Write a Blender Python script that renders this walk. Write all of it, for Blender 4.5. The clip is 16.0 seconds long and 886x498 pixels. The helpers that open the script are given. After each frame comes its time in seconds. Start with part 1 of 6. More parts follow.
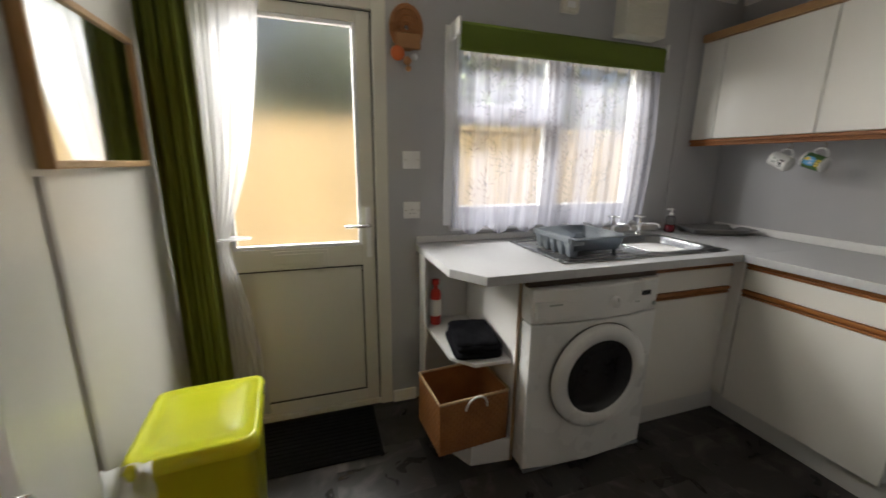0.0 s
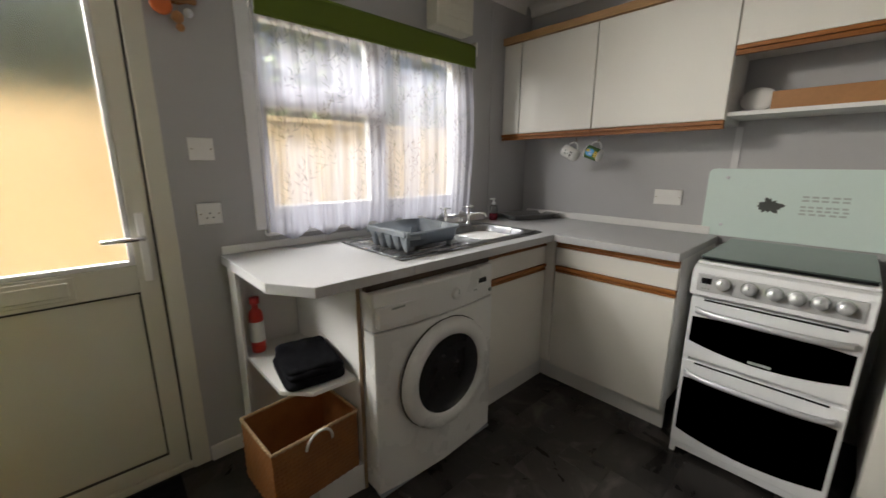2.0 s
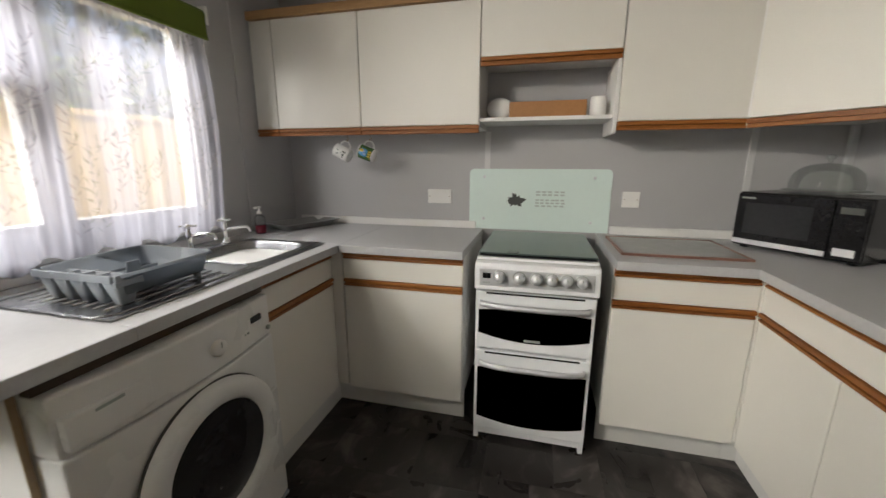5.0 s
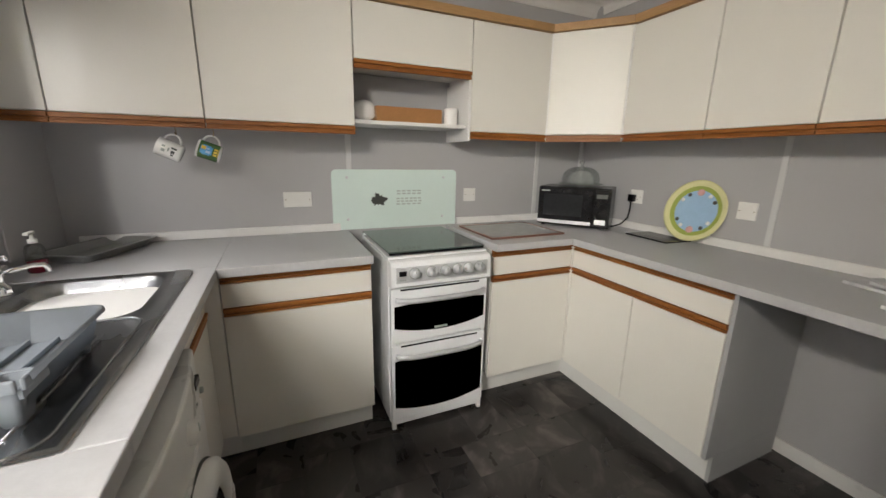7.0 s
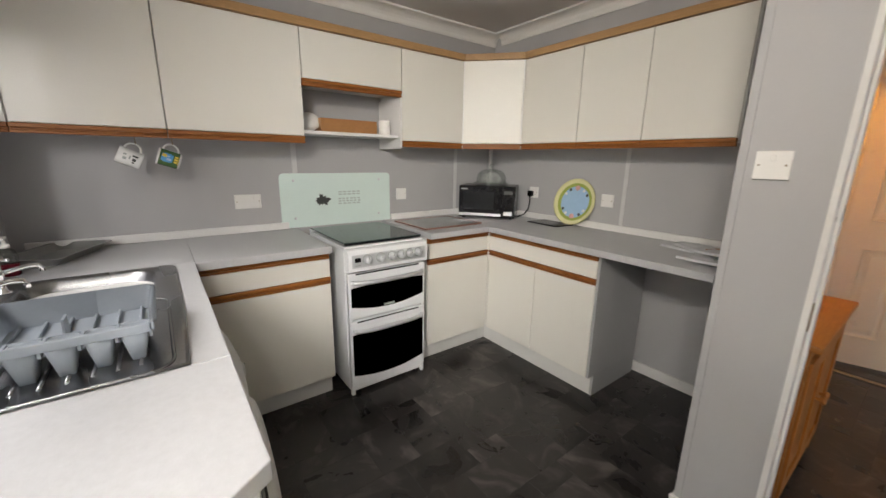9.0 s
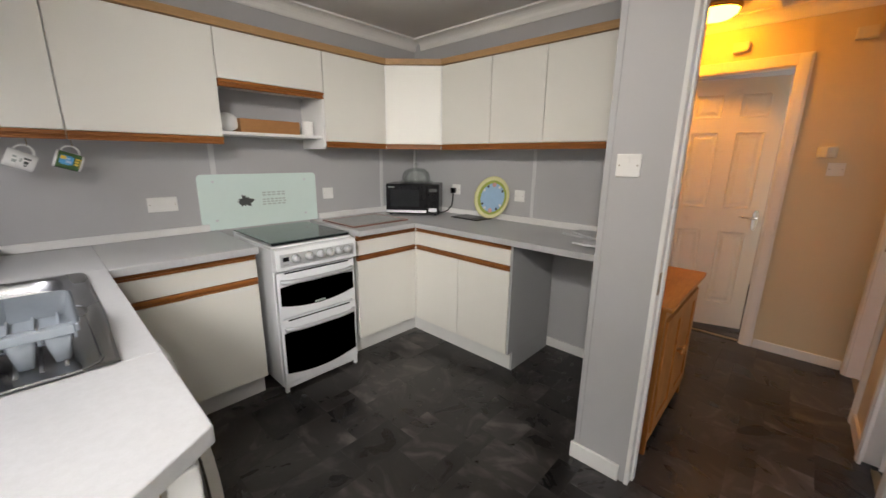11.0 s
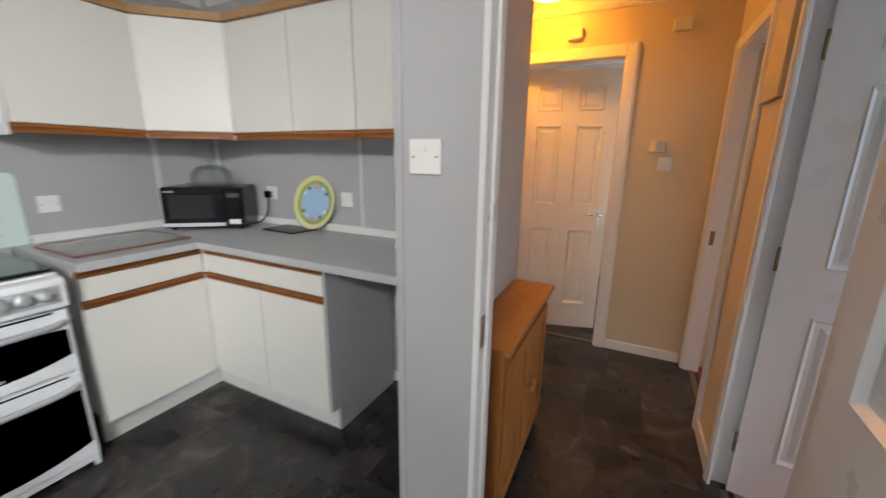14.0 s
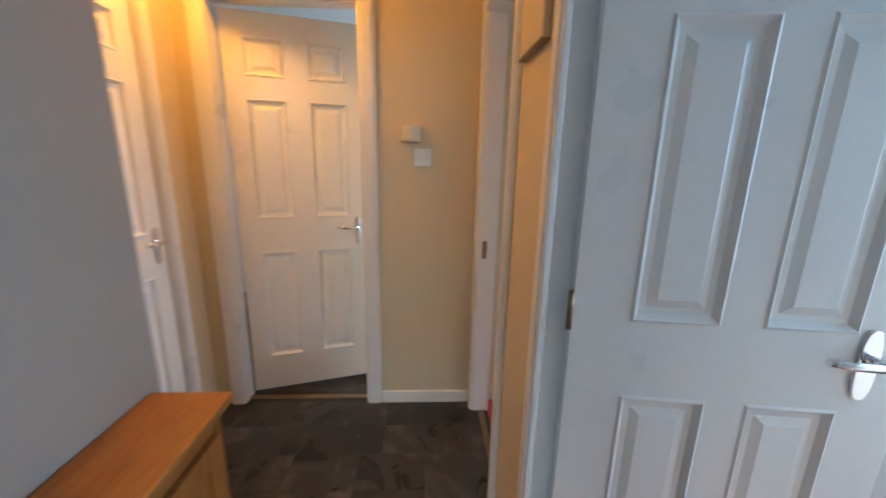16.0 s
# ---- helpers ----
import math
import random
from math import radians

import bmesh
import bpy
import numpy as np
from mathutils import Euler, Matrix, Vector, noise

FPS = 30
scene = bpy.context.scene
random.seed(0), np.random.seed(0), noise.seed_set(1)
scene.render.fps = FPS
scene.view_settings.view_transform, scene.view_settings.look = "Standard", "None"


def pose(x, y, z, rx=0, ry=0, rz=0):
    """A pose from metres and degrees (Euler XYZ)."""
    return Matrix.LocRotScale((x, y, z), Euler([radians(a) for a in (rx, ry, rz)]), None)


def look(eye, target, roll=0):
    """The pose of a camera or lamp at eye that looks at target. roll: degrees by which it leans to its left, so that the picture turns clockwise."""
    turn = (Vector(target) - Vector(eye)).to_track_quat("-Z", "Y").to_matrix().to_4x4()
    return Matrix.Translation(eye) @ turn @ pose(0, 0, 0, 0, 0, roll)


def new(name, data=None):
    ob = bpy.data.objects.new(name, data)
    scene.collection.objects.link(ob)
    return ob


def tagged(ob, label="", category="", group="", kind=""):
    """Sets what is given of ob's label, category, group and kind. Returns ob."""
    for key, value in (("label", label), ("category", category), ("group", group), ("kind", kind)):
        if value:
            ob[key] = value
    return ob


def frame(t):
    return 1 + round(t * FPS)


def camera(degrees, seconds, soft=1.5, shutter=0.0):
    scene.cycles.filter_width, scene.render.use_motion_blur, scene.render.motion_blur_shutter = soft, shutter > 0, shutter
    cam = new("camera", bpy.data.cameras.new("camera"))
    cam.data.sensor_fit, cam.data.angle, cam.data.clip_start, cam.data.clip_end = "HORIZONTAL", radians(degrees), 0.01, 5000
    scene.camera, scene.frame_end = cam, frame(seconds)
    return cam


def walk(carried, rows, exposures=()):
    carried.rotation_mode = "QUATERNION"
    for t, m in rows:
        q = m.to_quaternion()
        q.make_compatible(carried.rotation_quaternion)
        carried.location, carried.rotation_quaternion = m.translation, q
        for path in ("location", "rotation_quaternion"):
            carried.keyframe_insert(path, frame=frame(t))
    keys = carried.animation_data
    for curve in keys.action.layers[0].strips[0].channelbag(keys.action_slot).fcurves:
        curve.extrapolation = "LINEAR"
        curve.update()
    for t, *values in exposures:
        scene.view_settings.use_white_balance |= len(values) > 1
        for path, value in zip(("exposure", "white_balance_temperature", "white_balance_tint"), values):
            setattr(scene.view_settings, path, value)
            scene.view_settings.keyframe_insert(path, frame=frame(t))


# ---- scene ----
cam = camera(99.1, 16.0, shutter=0.6)
PATH = [
    (0, (0.559, 1.138, 1.34), (1.177, 2.987, 0.895), 0.7),
    (0.5, (0.608, 1.187, 1.309), (1.462, 2.945, 0.881), 0.3),
    (1, (0.63, 1.23, 1.295), (1.698, 2.865, 0.863), 0.4),
    (1.5, (0.645, 1.266, 1.294), (1.861, 2.794, 0.861), 0.3),
    (2, (0.684, 1.286, 1.296), (2.009, 2.719, 0.86), 0.2),
    (2.5, (0.697, 1.308, 1.305), (2.152, 2.606, 0.863), 0.2),
    (3, (0.701, 1.318, 1.29), (2.289, 2.452, 0.85), 0.3),
    (3.5, (0.74, 1.309, 1.3), (2.407, 2.321, 0.858), 0.1),
    (4, (0.782, 1.316, 1.307), (2.536, 2.168, 0.861), 0.1),
    (4.5, (0.847, 1.366, 1.315), (2.672, 2.046, 0.86), 0.3),
    (5, (0.897, 1.443, 1.311), (2.79, 1.913, 0.869), 0.1),
    (5.2, (0.899, 1.516, 1.322), (2.815, 1.871, 0.872), 0.3),
    (7.3, (0.886, 2.192, 1.373), (2.639, 1.357, 0.896), 0.9),
    (7.5, (0.825, 2.225, 1.387), (2.573, 1.381, 0.905), 0.8),
    (8, (0.741, 2.322, 1.379), (2.417, 1.336, 0.914), 0.5),
    (10.3, (0.442, 2.531, 1.403), (1.878, 1.222, 0.928), 0.9),
    (10.5, (0.454, 2.534, 1.406), (1.855, 1.187, 0.935), 0.6),
    (11, (0.441, 2.523, 1.402), (1.766, 1.102, 0.932), 0.7),
    (11.5, (0.435, 2.5, 1.398), (1.69, 1.016, 0.926), 0.7),
    (12, (0.434, 2.458, 1.39), (1.621, 0.918, 0.921), 0.8),
    (12.5, (0.439, 2.362, 1.379), (1.551, 0.768, 0.906), 0.9),
    (13, (0.455, 2.207, 1.369), (1.484, 0.557, 0.901), 0.9),
    (13.5, (0.453, 2.027, 1.375), (1.408, 0.334, 0.903), 1.0),
    (14, (0.47, 1.8, 1.38), (1.324, 0.054, 0.909), 0.8),
    (14.5, (0.486, 1.509, 1.385), (1.145, -0.319, 0.908), 1.2),
    (14.8, (0.46, 1.345, 1.372), (0.977, -0.528, 0.9), 0.8),
    (15, (0.436, 1.231, 1.369), (0.842, -0.669, 0.895), 1.1),
    (15.5, (0.351, 1.013, 1.359), (0.511, -0.926, 0.897), 1.2),
    (16, (0.278, 0.821, 1.351), (0.183, -1.122, 0.889), 1.2),
]
walk(cam, [(t, look(eye, target, roll)) for t, eye, target, roll in PATH],
     exposures=[(0.0, 1.2, 6400, 9), (1.5, 1.22, 6500, 9), (3.0, 1.3, 6500, 10), (5.0, 1.42, 6550, 10), (8.0, 1.66, 6500, 11), (10.5, 1.62, 6400, 12), (12.5, 1.65, 6000, 11), (14.0, 1.72, 5850, 10), (15.0, 1.88, 5900, 10), (15.5, 1.97, 5450, 4), (16.0, 1.95, 4950, -2)])

# ---- light ----
SUN_EL, SUN_AZ = 42.0, 238.0
world = bpy.data.worlds.new("sky")
scene.world = world
world.use_nodes = True
wn = world.node_tree.nodes
sky = wn.new("ShaderNodeTexSky")
sky.sky_type, sky.sun_disc = "NISHITA", False
sky.sun_elevation, sky.sun_rotation = radians(SUN_EL), radians(SUN_AZ)
sky.dust_density, sky.air_density = 8.0, 0.7
world.node_tree.links.new(sky.outputs[0], wn["Background"].inputs[0])
wn["Background"].inputs[1].default_value = 0.11

sun = new("sun", bpy.data.lights.new("sun", "SUN"))
sun.data.energy, sun.data.angle, sun.data.color = 2.2, radians(0.6), (1.0, 0.93, 0.82)
az, el = radians(SUN_AZ), radians(SUN_EL)
sun.matrix_world = look((math.sin(az) * 20, math.cos(az) * 20, 20 * math.tan(el)), (0, 0, 0))


def area_lamp(name, m, w, h, watts, colour):
    lamp = new(name, bpy.data.lights.new(name, "AREA"))
    lamp.data.shape, lamp.data.size, lamp.data.size_y = "RECTANGLE", w, h
    lamp.data.energy, lamp.data.color = watts, colour
    lamp.matrix_world = m
    return lamp


# lamps added unseen: sky light over the fence, daylight for rooms beyond the doors
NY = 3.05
area_lamp("window_sky_lamp", look((1.85, 4.50, 3.20), (2.2, 1.7, 0.9)), 3.0, 0.7, 108, (1.0, 0.975, 0.93))
# added out of view to push more sky light through the door pane
area_lamp("door_sky_fill_lamp", look((-0.95, 4.30, 2.35), (1.6, 1.9, 0.9)), 1.2, 1.1, 58, (1.0, 0.975, 0.93))
# lamp in an unseen slot above the door, added to fill the kitchen
fan = area_lamp("over_door_fill_lamp", look((0.47, NY + 0.02, 2.195), (2.5, 0.6, 1.1)), 0.80, 0.19, 4.8, (1.0, 0.935, 0.83))
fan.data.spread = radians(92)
area_lamp("west_room_daylight", look((-1.84, 0.42, 1.5), (-0.4, 0.3, 1.1)), 0.75, 1.0, 5.0, (0.55, 0.78, 1.0))
# lamp added to brighten the red room, its source unseen
area_lamp("red_room_fill_lamp", look((-1.84, -0.60, 1.5), (-0.4, -0.8, 1.0)), 0.7, 1.0, 1.1, (0.92, 0.95, 1.0))
area_lamp("south_room_daylight", look((-0.59, -2.3, 1.55), (1.6, -2.7, 1.2)), 0.9, 1.0, 6, (0.97, 0.98, 1.0))


# ---- materials ----
def nodes_of(name):
    m = bpy.data.materials.new(name)
    m.use_nodes = True
    n = m.node_tree.nodes
    return m, n, m.node_tree.links, n["Principled BSDF"]


def mat(name, colour, rough=0.5, vary=0.06, scale=6.0, fine=120.0, bump=0.02, metal=0.0, spec=0.5, coat=0.0, per_object=0.0, stretch=(1, 1, 1)):
    """Paint, plastic, metal: colour varied at two scales, with a fine relief."""
    m, n, l, p = nodes_of(name)
    tc = n.new("ShaderNodeTexCoord")
    mp = n.new("ShaderNodeMapping")
    mp.inputs["Scale"].default_value = stretch
    l.new(tc.outputs["Object"], mp.inputs[0])
    a, b = n.new("ShaderNodeTexNoise"), n.new("ShaderNodeTexNoise")
    a.inputs["Scale"].default_value, b.inputs["Scale"].default_value = scale, fine
    a.inputs["Detail"].default_value, b.inputs["Detail"].default_value = 4, 3
    for t in (a, b):
        l.new(mp.outputs[0], t.inputs["Vector"])
    mix = n.new("ShaderNodeMix")
    mix.data_type = "FLOAT"
    mix.inputs[0].default_value = 0.4
    l.new(a.outputs[0], mix.inputs[2])
    l.new(b.outputs[0], mix.inputs[3])
    ramp = n.new("ShaderNodeMapRange")
    ramp.inputs[1].default_value, ramp.inputs[2].default_value = 0.25, 0.75
    ramp.inputs[3].default_value, ramp.inputs[4].default_value = 1 - vary, 1 + vary
    l.new(mix.outputs[0], ramp.inputs[0])
    val = ramp.outputs[0]
    if per_object:
        oi = n.new("ShaderNodeObjectInfo")
        r2 = n.new("ShaderNodeMapRange")
        r2.inputs[3].default_value, r2.inputs[4].default_value = 1 - per_object, 1 + per_object
        l.new(oi.outputs["Random"], r2.inputs[0])
        mul = n.new("ShaderNodeMath")
        mul.operation = "MULTIPLY"
        l.new(val, mul.inputs[0])
        l.new(r2.outputs[0], mul.inputs[1])
        val = mul.outputs[0]
    vm = n.new("ShaderNodeVectorMath")
    vm.operation = "SCALE"
    vm.inputs[0].default_value = colour
    l.new(val, vm.inputs["Scale"])
    l.new(vm.outputs[0], p.inputs["Base Color"])
    rr = n.new("ShaderNodeMapRange")
    rr.inputs[3].default_value, rr.inputs[4].default_value = max(rough - 0.08, 0.02), min(rough + 0.08, 1)
    l.new(a.outputs[0], rr.inputs[0])
    l.new(rr.outputs[0], p.inputs["Roughness"])
    p.inputs["Metallic"].default_value = metal
    p.inputs["Specular IOR Level"].default_value = spec
    p.inputs["Coat Weight"].default_value = coat
    if bump:
        bp = n.new("ShaderNodeBump")
        bp.inputs["Strength"].default_value, bp.inputs["Distance"].default_value = bump * 10, 0.001
        l.new(mix.outputs[0], bp.inputs["Height"])
        l.new(bp.outputs[0], p.inputs["Normal"])
    return m


def wood(name, dark, light, axis=0, rough=0.35, scale=9.0, knots=False):
    """Grain that runs along one axis, with rings and fine streaks."""
    m, n, l, p = nodes_of(name)
    tc, mp = n.new("ShaderNodeTexCoord"), n.new("ShaderNodeMapping")
    s = [1.0, 1.0, 1.0]
    s[axis] = 0.08
    mp.inputs["Scale"].default_value = s
    l.new(tc.outputs["Object"], mp.inputs[0])
    a, b = n.new("ShaderNodeTexNoise"), n.new("ShaderNodeTexNoise")
    a.inputs["Scale"].default_value, b.inputs["Scale"].default_value = scale, scale * 22
    a.inputs["Distortion"].default_value = 1.5
    a.inputs["Detail"].default_value, b.inputs["Detail"].default_value = 5, 4
    for t in (a, b):
        l.new(mp.outputs[0], t.inputs["Vector"])
    mix = n.new("ShaderNodeMix")
    mix.data_type = "FLOAT"
    mix.inputs[0].default_value = 0.45
    l.new(a.outputs[0], mix.inputs[2])
    l.new(b.outputs[0], mix.inputs[3])
    cr = n.new("ShaderNodeValToRGB")
    cr.color_ramp.elements[0].position, cr.color_ramp.elements[1].position = 0.32, 0.66
    cr.color_ramp.elements[0].color, cr.color_ramp.elements[1].color = (*dark, 1), (*light, 1)
    l.new(mix.outputs[0], cr.inputs[0])
    l.new(cr.outputs[0], p.inputs["Base Color"])
    if knots:
        v = n.new("ShaderNodeTexVoronoi")
        v.inputs["Scale"].default_value = 4.5
        l.new(tc.outputs["Object"], v.inputs["Vector"])
        lt = n.new("ShaderNodeMapRange")
        lt.inputs[1].default_value, lt.inputs[2].default_value = 0.03, 0.14
        l.new(v.outputs["Distance"], lt.inputs[0])
        mc = n.new("ShaderNodeMix")
        mc.data_type = "RGBA"
        l.new(lt.outputs[0], mc.inputs[0])
        mc.inputs[6].default_value = (dark[0] * 0.45, dark[1] * 0.35, dark[2] * 0.3, 1)
        l.new(cr.outputs[0], mc.inputs[7])
        l.new(mc.outputs[2], p.inputs["Base Color"])
    p.inputs["Roughness"].default_value = rough + 0.1
    p.inputs["Specular IOR Level"].default_value = 0.3
    bp = n.new("ShaderNodeBump")
    bp.inputs["Strength"].default_value, bp.inputs["Distance"].default_value = 0.2, 0.001
    l.new(mix.outputs[0], bp.inputs["Height"])
    l.new(bp.outputs[0], p.inputs["Normal"])
    return m


def glass(name, colour=(1, 1, 1), rough=0.0, clear=0.85):
    """A pane: part clear see-through, part glass with its gloss."""
    m, n, l, p = nodes_of(name)
    p.inputs["Base Color"].default_value = (*colour, 1)
    p.inputs["Roughness"].default_value = max(rough, 0.02)
    p.inputs["Transmission Weight"].default_value = 1.0
    p.inputs["IOR"].default_value = 1.45
    t, mx = n.new("ShaderNodeBsdfTransparent"), n.new("ShaderNodeMixShader")
    t.inputs[0].default_value = (*colour, 1)
    mx.inputs[0].default_value = clear
    l.new(p.outputs[0], mx.inputs[1])
    l.new(t.outputs[0], mx.inputs[2])
    l.new(mx.outputs[0], n["Material Output"].inputs[0])
    return m


def sheer(name, colour, thin, pattern=0.0, dense=1.0):
    """Net cloth: threads that scatter light, and gaps between them; a woven leaf pattern makes it denser in places."""
    m, n, l, p = nodes_of(name)
    n.remove(p)
    d, tr, t = n.new("ShaderNodeBsdfDiffuse"), n.new("ShaderNodeBsdfTranslucent"), n.new("ShaderNodeBsdfTransparent")
    for s in (d, tr):
        s.inputs[0].default_value = (*colour, 1)
    cloth, mx = n.new("ShaderNodeMixShader"), n.new("ShaderNodeMixShader")
    cloth.inputs[0].default_value = 0.65
    l.new(d.outputs[0], cloth.inputs[1])
    l.new(tr.outputs[0], cloth.inputs[2])
    mx.inputs[0].default_value = thin
    if pattern:
        tc, no, mb = n.new("ShaderNodeTexCoord"), n.new("ShaderNodeTexNoise"), n.new("ShaderNodeMapping")
        mb.inputs["Scale"].default_value = (1, 0.1, 0.05)
        l.new(tc.outputs["Object"], mb.inputs[0])
        no.inputs["Scale"].default_value = 15
        l.new(mb.outputs[0], no.inputs["Vector"])
        # gathers: broad upright bands where the cloth lies double
        band = n.new("ShaderNodeMapRange")
        band.inputs[1].default_value, band.inputs[2].default_value = 0.43, 0.55
        band.inputs[3].default_value, band.inputs[4].default_value = thin - pattern, thin + 0.6 * pattern
        l.new(no.outputs[0], band.inputs[0])
        l.new(band.outputs[0], mx.inputs[0])
    l.new(cloth.outputs[0], mx.inputs[1])
    l.new(t.outputs[0], mx.inputs[2])
    l.new(mx.outputs[0], n["Material Output"].inputs[0])
    return m


def glow(name, colour, power):
    m, n, l, p = nodes_of(name)
    p.inputs["Base Color"].default_value = (*colour, 1)
    p.inputs["Emission Color"].default_value = (*colour, 1)
    p.inputs["Emission Strength"].default_value = power
    return m


def slate(name):
    """Cloudy slate print, laid differently on each tile: broad patches, fine riven streaks, worn gloss."""
    m, n, l, p = nodes_of(name)
    tc, oi, comb, add = n.new("ShaderNodeTexCoord"), n.new("ShaderNodeObjectInfo"), n.new("ShaderNodeCombineXYZ"), n.new("ShaderNodeVectorMath")
    mul = n.new("ShaderNodeMath")
    mul.operation, mul.inputs[1].default_value = "MULTIPLY", 37.0
    l.new(oi.outputs["Random"], mul.inputs[0])
    l.new(mul.outputs[0], comb.inputs[0])
    l.new(mul.outputs[0], comb.inputs[2])
    l.new(tc.outputs["Object"], add.inputs[0])
    l.new(comb.outputs[0], add.inputs[1])
    turn = n.new("ShaderNodeVectorRotate")
    turn.rotation_type = "Z_AXIS"
    l.new(add.outputs[0], turn.inputs["Vector"])
    l.new(mul.outputs[0], turn.inputs["Angle"])
    mp = n.new("ShaderNodeMapping")
    mp.inputs["Scale"].default_value = (1.0, 1.7, 1.0)
    l.new(turn.outputs[0], mp.inputs[0])
    a, b = n.new("ShaderNodeTexNoise"), n.new("ShaderNodeTexNoise")
    for t, sc, det, dist in ((a, 4.5, 4, 0.8), (b, 30.0, 5, 0.3)):
        t.inputs["Scale"].default_value, t.inputs["Detail"].default_value, t.inputs["Distortion"].default_value = sc, det, dist
        l.new(mp.outputs[0], t.inputs["Vector"])
    mix = n.new("ShaderNodeMix")
    mix.data_type = "FLOAT"
    mix.inputs[0].default_value = 0.10
    l.new(a.outputs[0], mix.inputs[2])
    l.new(b.outputs[0], mix.inputs[3])
    cr = n.new("ShaderNodeValToRGB")
    el = cr.color_ramp.elements
    el[0].position, el[0].color = 0.28, (0.012, 0.0105, 0.010, 1)
    el[1].position, el[1].color = 0.70, (0.075, 0.065, 0.060, 1)
    mid = el.new(0.53)
    mid.color = (0.022, 0.019, 0.0175, 1)
    l.new(mix.outputs[0], cr.inputs[0])
    shade, sc = n.new("ShaderNodeMapRange"), n.new("ShaderNodeVectorMath")
    shade.inputs[3].default_value, shade.inputs[4].default_value = 0.5, 1.7
    l.new(oi.outputs["Random"], shade.inputs[0])
    sc.operation = "SCALE"
    l.new(cr.outputs[0], sc.inputs[0])
    l.new(shade.outputs[0], sc.inputs["Scale"])
    l.new(sc.outputs[0], p.inputs["Base Color"])
    rr = n.new("ShaderNodeMapRange")
    rr.inputs[1].default_value, rr.inputs[2].default_value = 0.3, 0.7
    rr.inputs[3].default_value, rr.inputs[4].default_value = 0.22, 0.46
    l.new(a.outputs[0], rr.inputs[0])
    l.new(rr.outputs[0], p.inputs["Roughness"])
    bp = n.new("ShaderNodeBump")
    bp.inputs["Strength"].default_value, bp.inputs["Distance"].default_value = 0.05, 0.001
    l.new(a.outputs[0], bp.inputs["Height"])
    l.new(bp.outputs[0], p.inputs["Normal"])
    return m


GREY_WALL = mat("grey_wall_paint", (0.43, 0.425, 0.43), 0.42, 0.04, 2.5, 260, 0.03)
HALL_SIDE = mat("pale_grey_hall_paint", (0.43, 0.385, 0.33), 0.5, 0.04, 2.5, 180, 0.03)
CREAM_WALL = mat("cream_wall_paint", (0.62, 0.535, 0.37), 0.5, 0.04, 2.5, 180, 0.03)
PANEL_WALL = mat("satin_cream_panel", (0.60, 0.59, 0.54), 0.22, 0.03, 1.5, 90, 0.01)
PLAIN_WALL = mat("plain_room_wall", (0.55, 0.50, 0.45), 0.6, 0.05, 2.0, 150, 0.02)
CEIL = mat("ceiling_paint", (0.72, 0.71, 0.69), 0.7, 0.03, 3, 300, 0.04)
COVE = mat("coving_plaster", (0.76, 0.75, 0.72), 0.6, 0.03, 4, 200, 0.02)
GLOSS_WHITE = mat("white_gloss_paint", (0.76, 0.75, 0.73), 0.3, 0.04, 5, 90, 0.015)
UPVC = mat("cream_upvc", (0.66, 0.64, 0.55), 0.33, 0.03, 4, 150, 0.008)
UPVC_WHITE = mat("white_upvc", (0.78, 0.78, 0.78), 0.3, 0.03, 4, 150, 0.008)
SEAL = mat("dark_rubber_seal", (0.05, 0.05, 0.045), 0.7, 0.1)
UNIT = mat("cream_white_laminate", (0.74, 0.72, 0.665), 0.42, 0.035, 2.2, 240, 0.02)
CARCASS = mat("white_melamine", (0.74, 0.73, 0.71), 0.45, 0.03, 3, 160, 0.01)
GREY_SIDE = mat("grey_painted_side_panel", (0.38, 0.38, 0.385), 0.45, 0.05, 3, 160, 0.02)
PLINTH = mat("plinth_white", (0.66, 0.655, 0.63), 0.45, 0.06, 3, 140, 0.015)
TRIM_X = wood("oak_trim_along_x", (0.155, 0.046, 0.009), (0.35, 0.135, 0.032), 0)
TRIM_Y = wood("oak_trim_along_y", (0.155, 0.046, 0.009), (0.35, 0.135, 0.032), 1)
CORNICE_X = wood("oak_cornice_along_x", (0.30, 0.17, 0.07), (0.46, 0.28, 0.13), 0)
CORNICE_Y = wood("oak_cornice_along_y", (0.30, 0.17, 0.07), (0.46, 0.28, 0.13), 1)
PINE_Y = wood("pine_along_y", (0.23, 0.082, 0.016), (0.40, 0.17, 0.036), 1, 0.38, 7, True)
PINE_Z = wood("pine_along_z", (0.22, 0.078, 0.016), (0.38, 0.16, 0.036), 2, 0.38, 7, True)
FRAME_WOOD = wood("mirror_frame_wood", (0.22, 0.12, 0.05), (0.46, 0.30, 0.14), 2, 0.4)
WORKTOP = mat("grey_speckled_worktop", (0.47, 0.47, 0.478), 0.38, 0.08, 60, 420, 0.012)
FLOOR_BASE = mat("floor_joint", (0.022, 0.021, 0.020), 0.6, 0.1)
SLATE = slate("dark_slate_vinyl")
WM_WHITE = mat("appliance_white_enamel", (0.74, 0.74, 0.72), 0.28, 0.02, 4, 120, 0.004)
COOK_WHITE = mat("cooker_white_enamel", (0.78, 0.79, 0.80), 0.22, 0.02, 4, 120, 0.004)
DARK_GLASS = mat("black_oven_glass", (0.008, 0.008, 0.009), 0.06, 0.2, 3, 30, 0.0)
PORT_GLASS = mat("porthole_glass", (0.022, 0.022, 0.024), 0.08, 0.3, 9, 40, 0.0)
SILVER = mat("brushed_silver", (0.66, 0.67, 0.69), 0.42, 0.05, 5, 200, 0.01, metal=0.55)
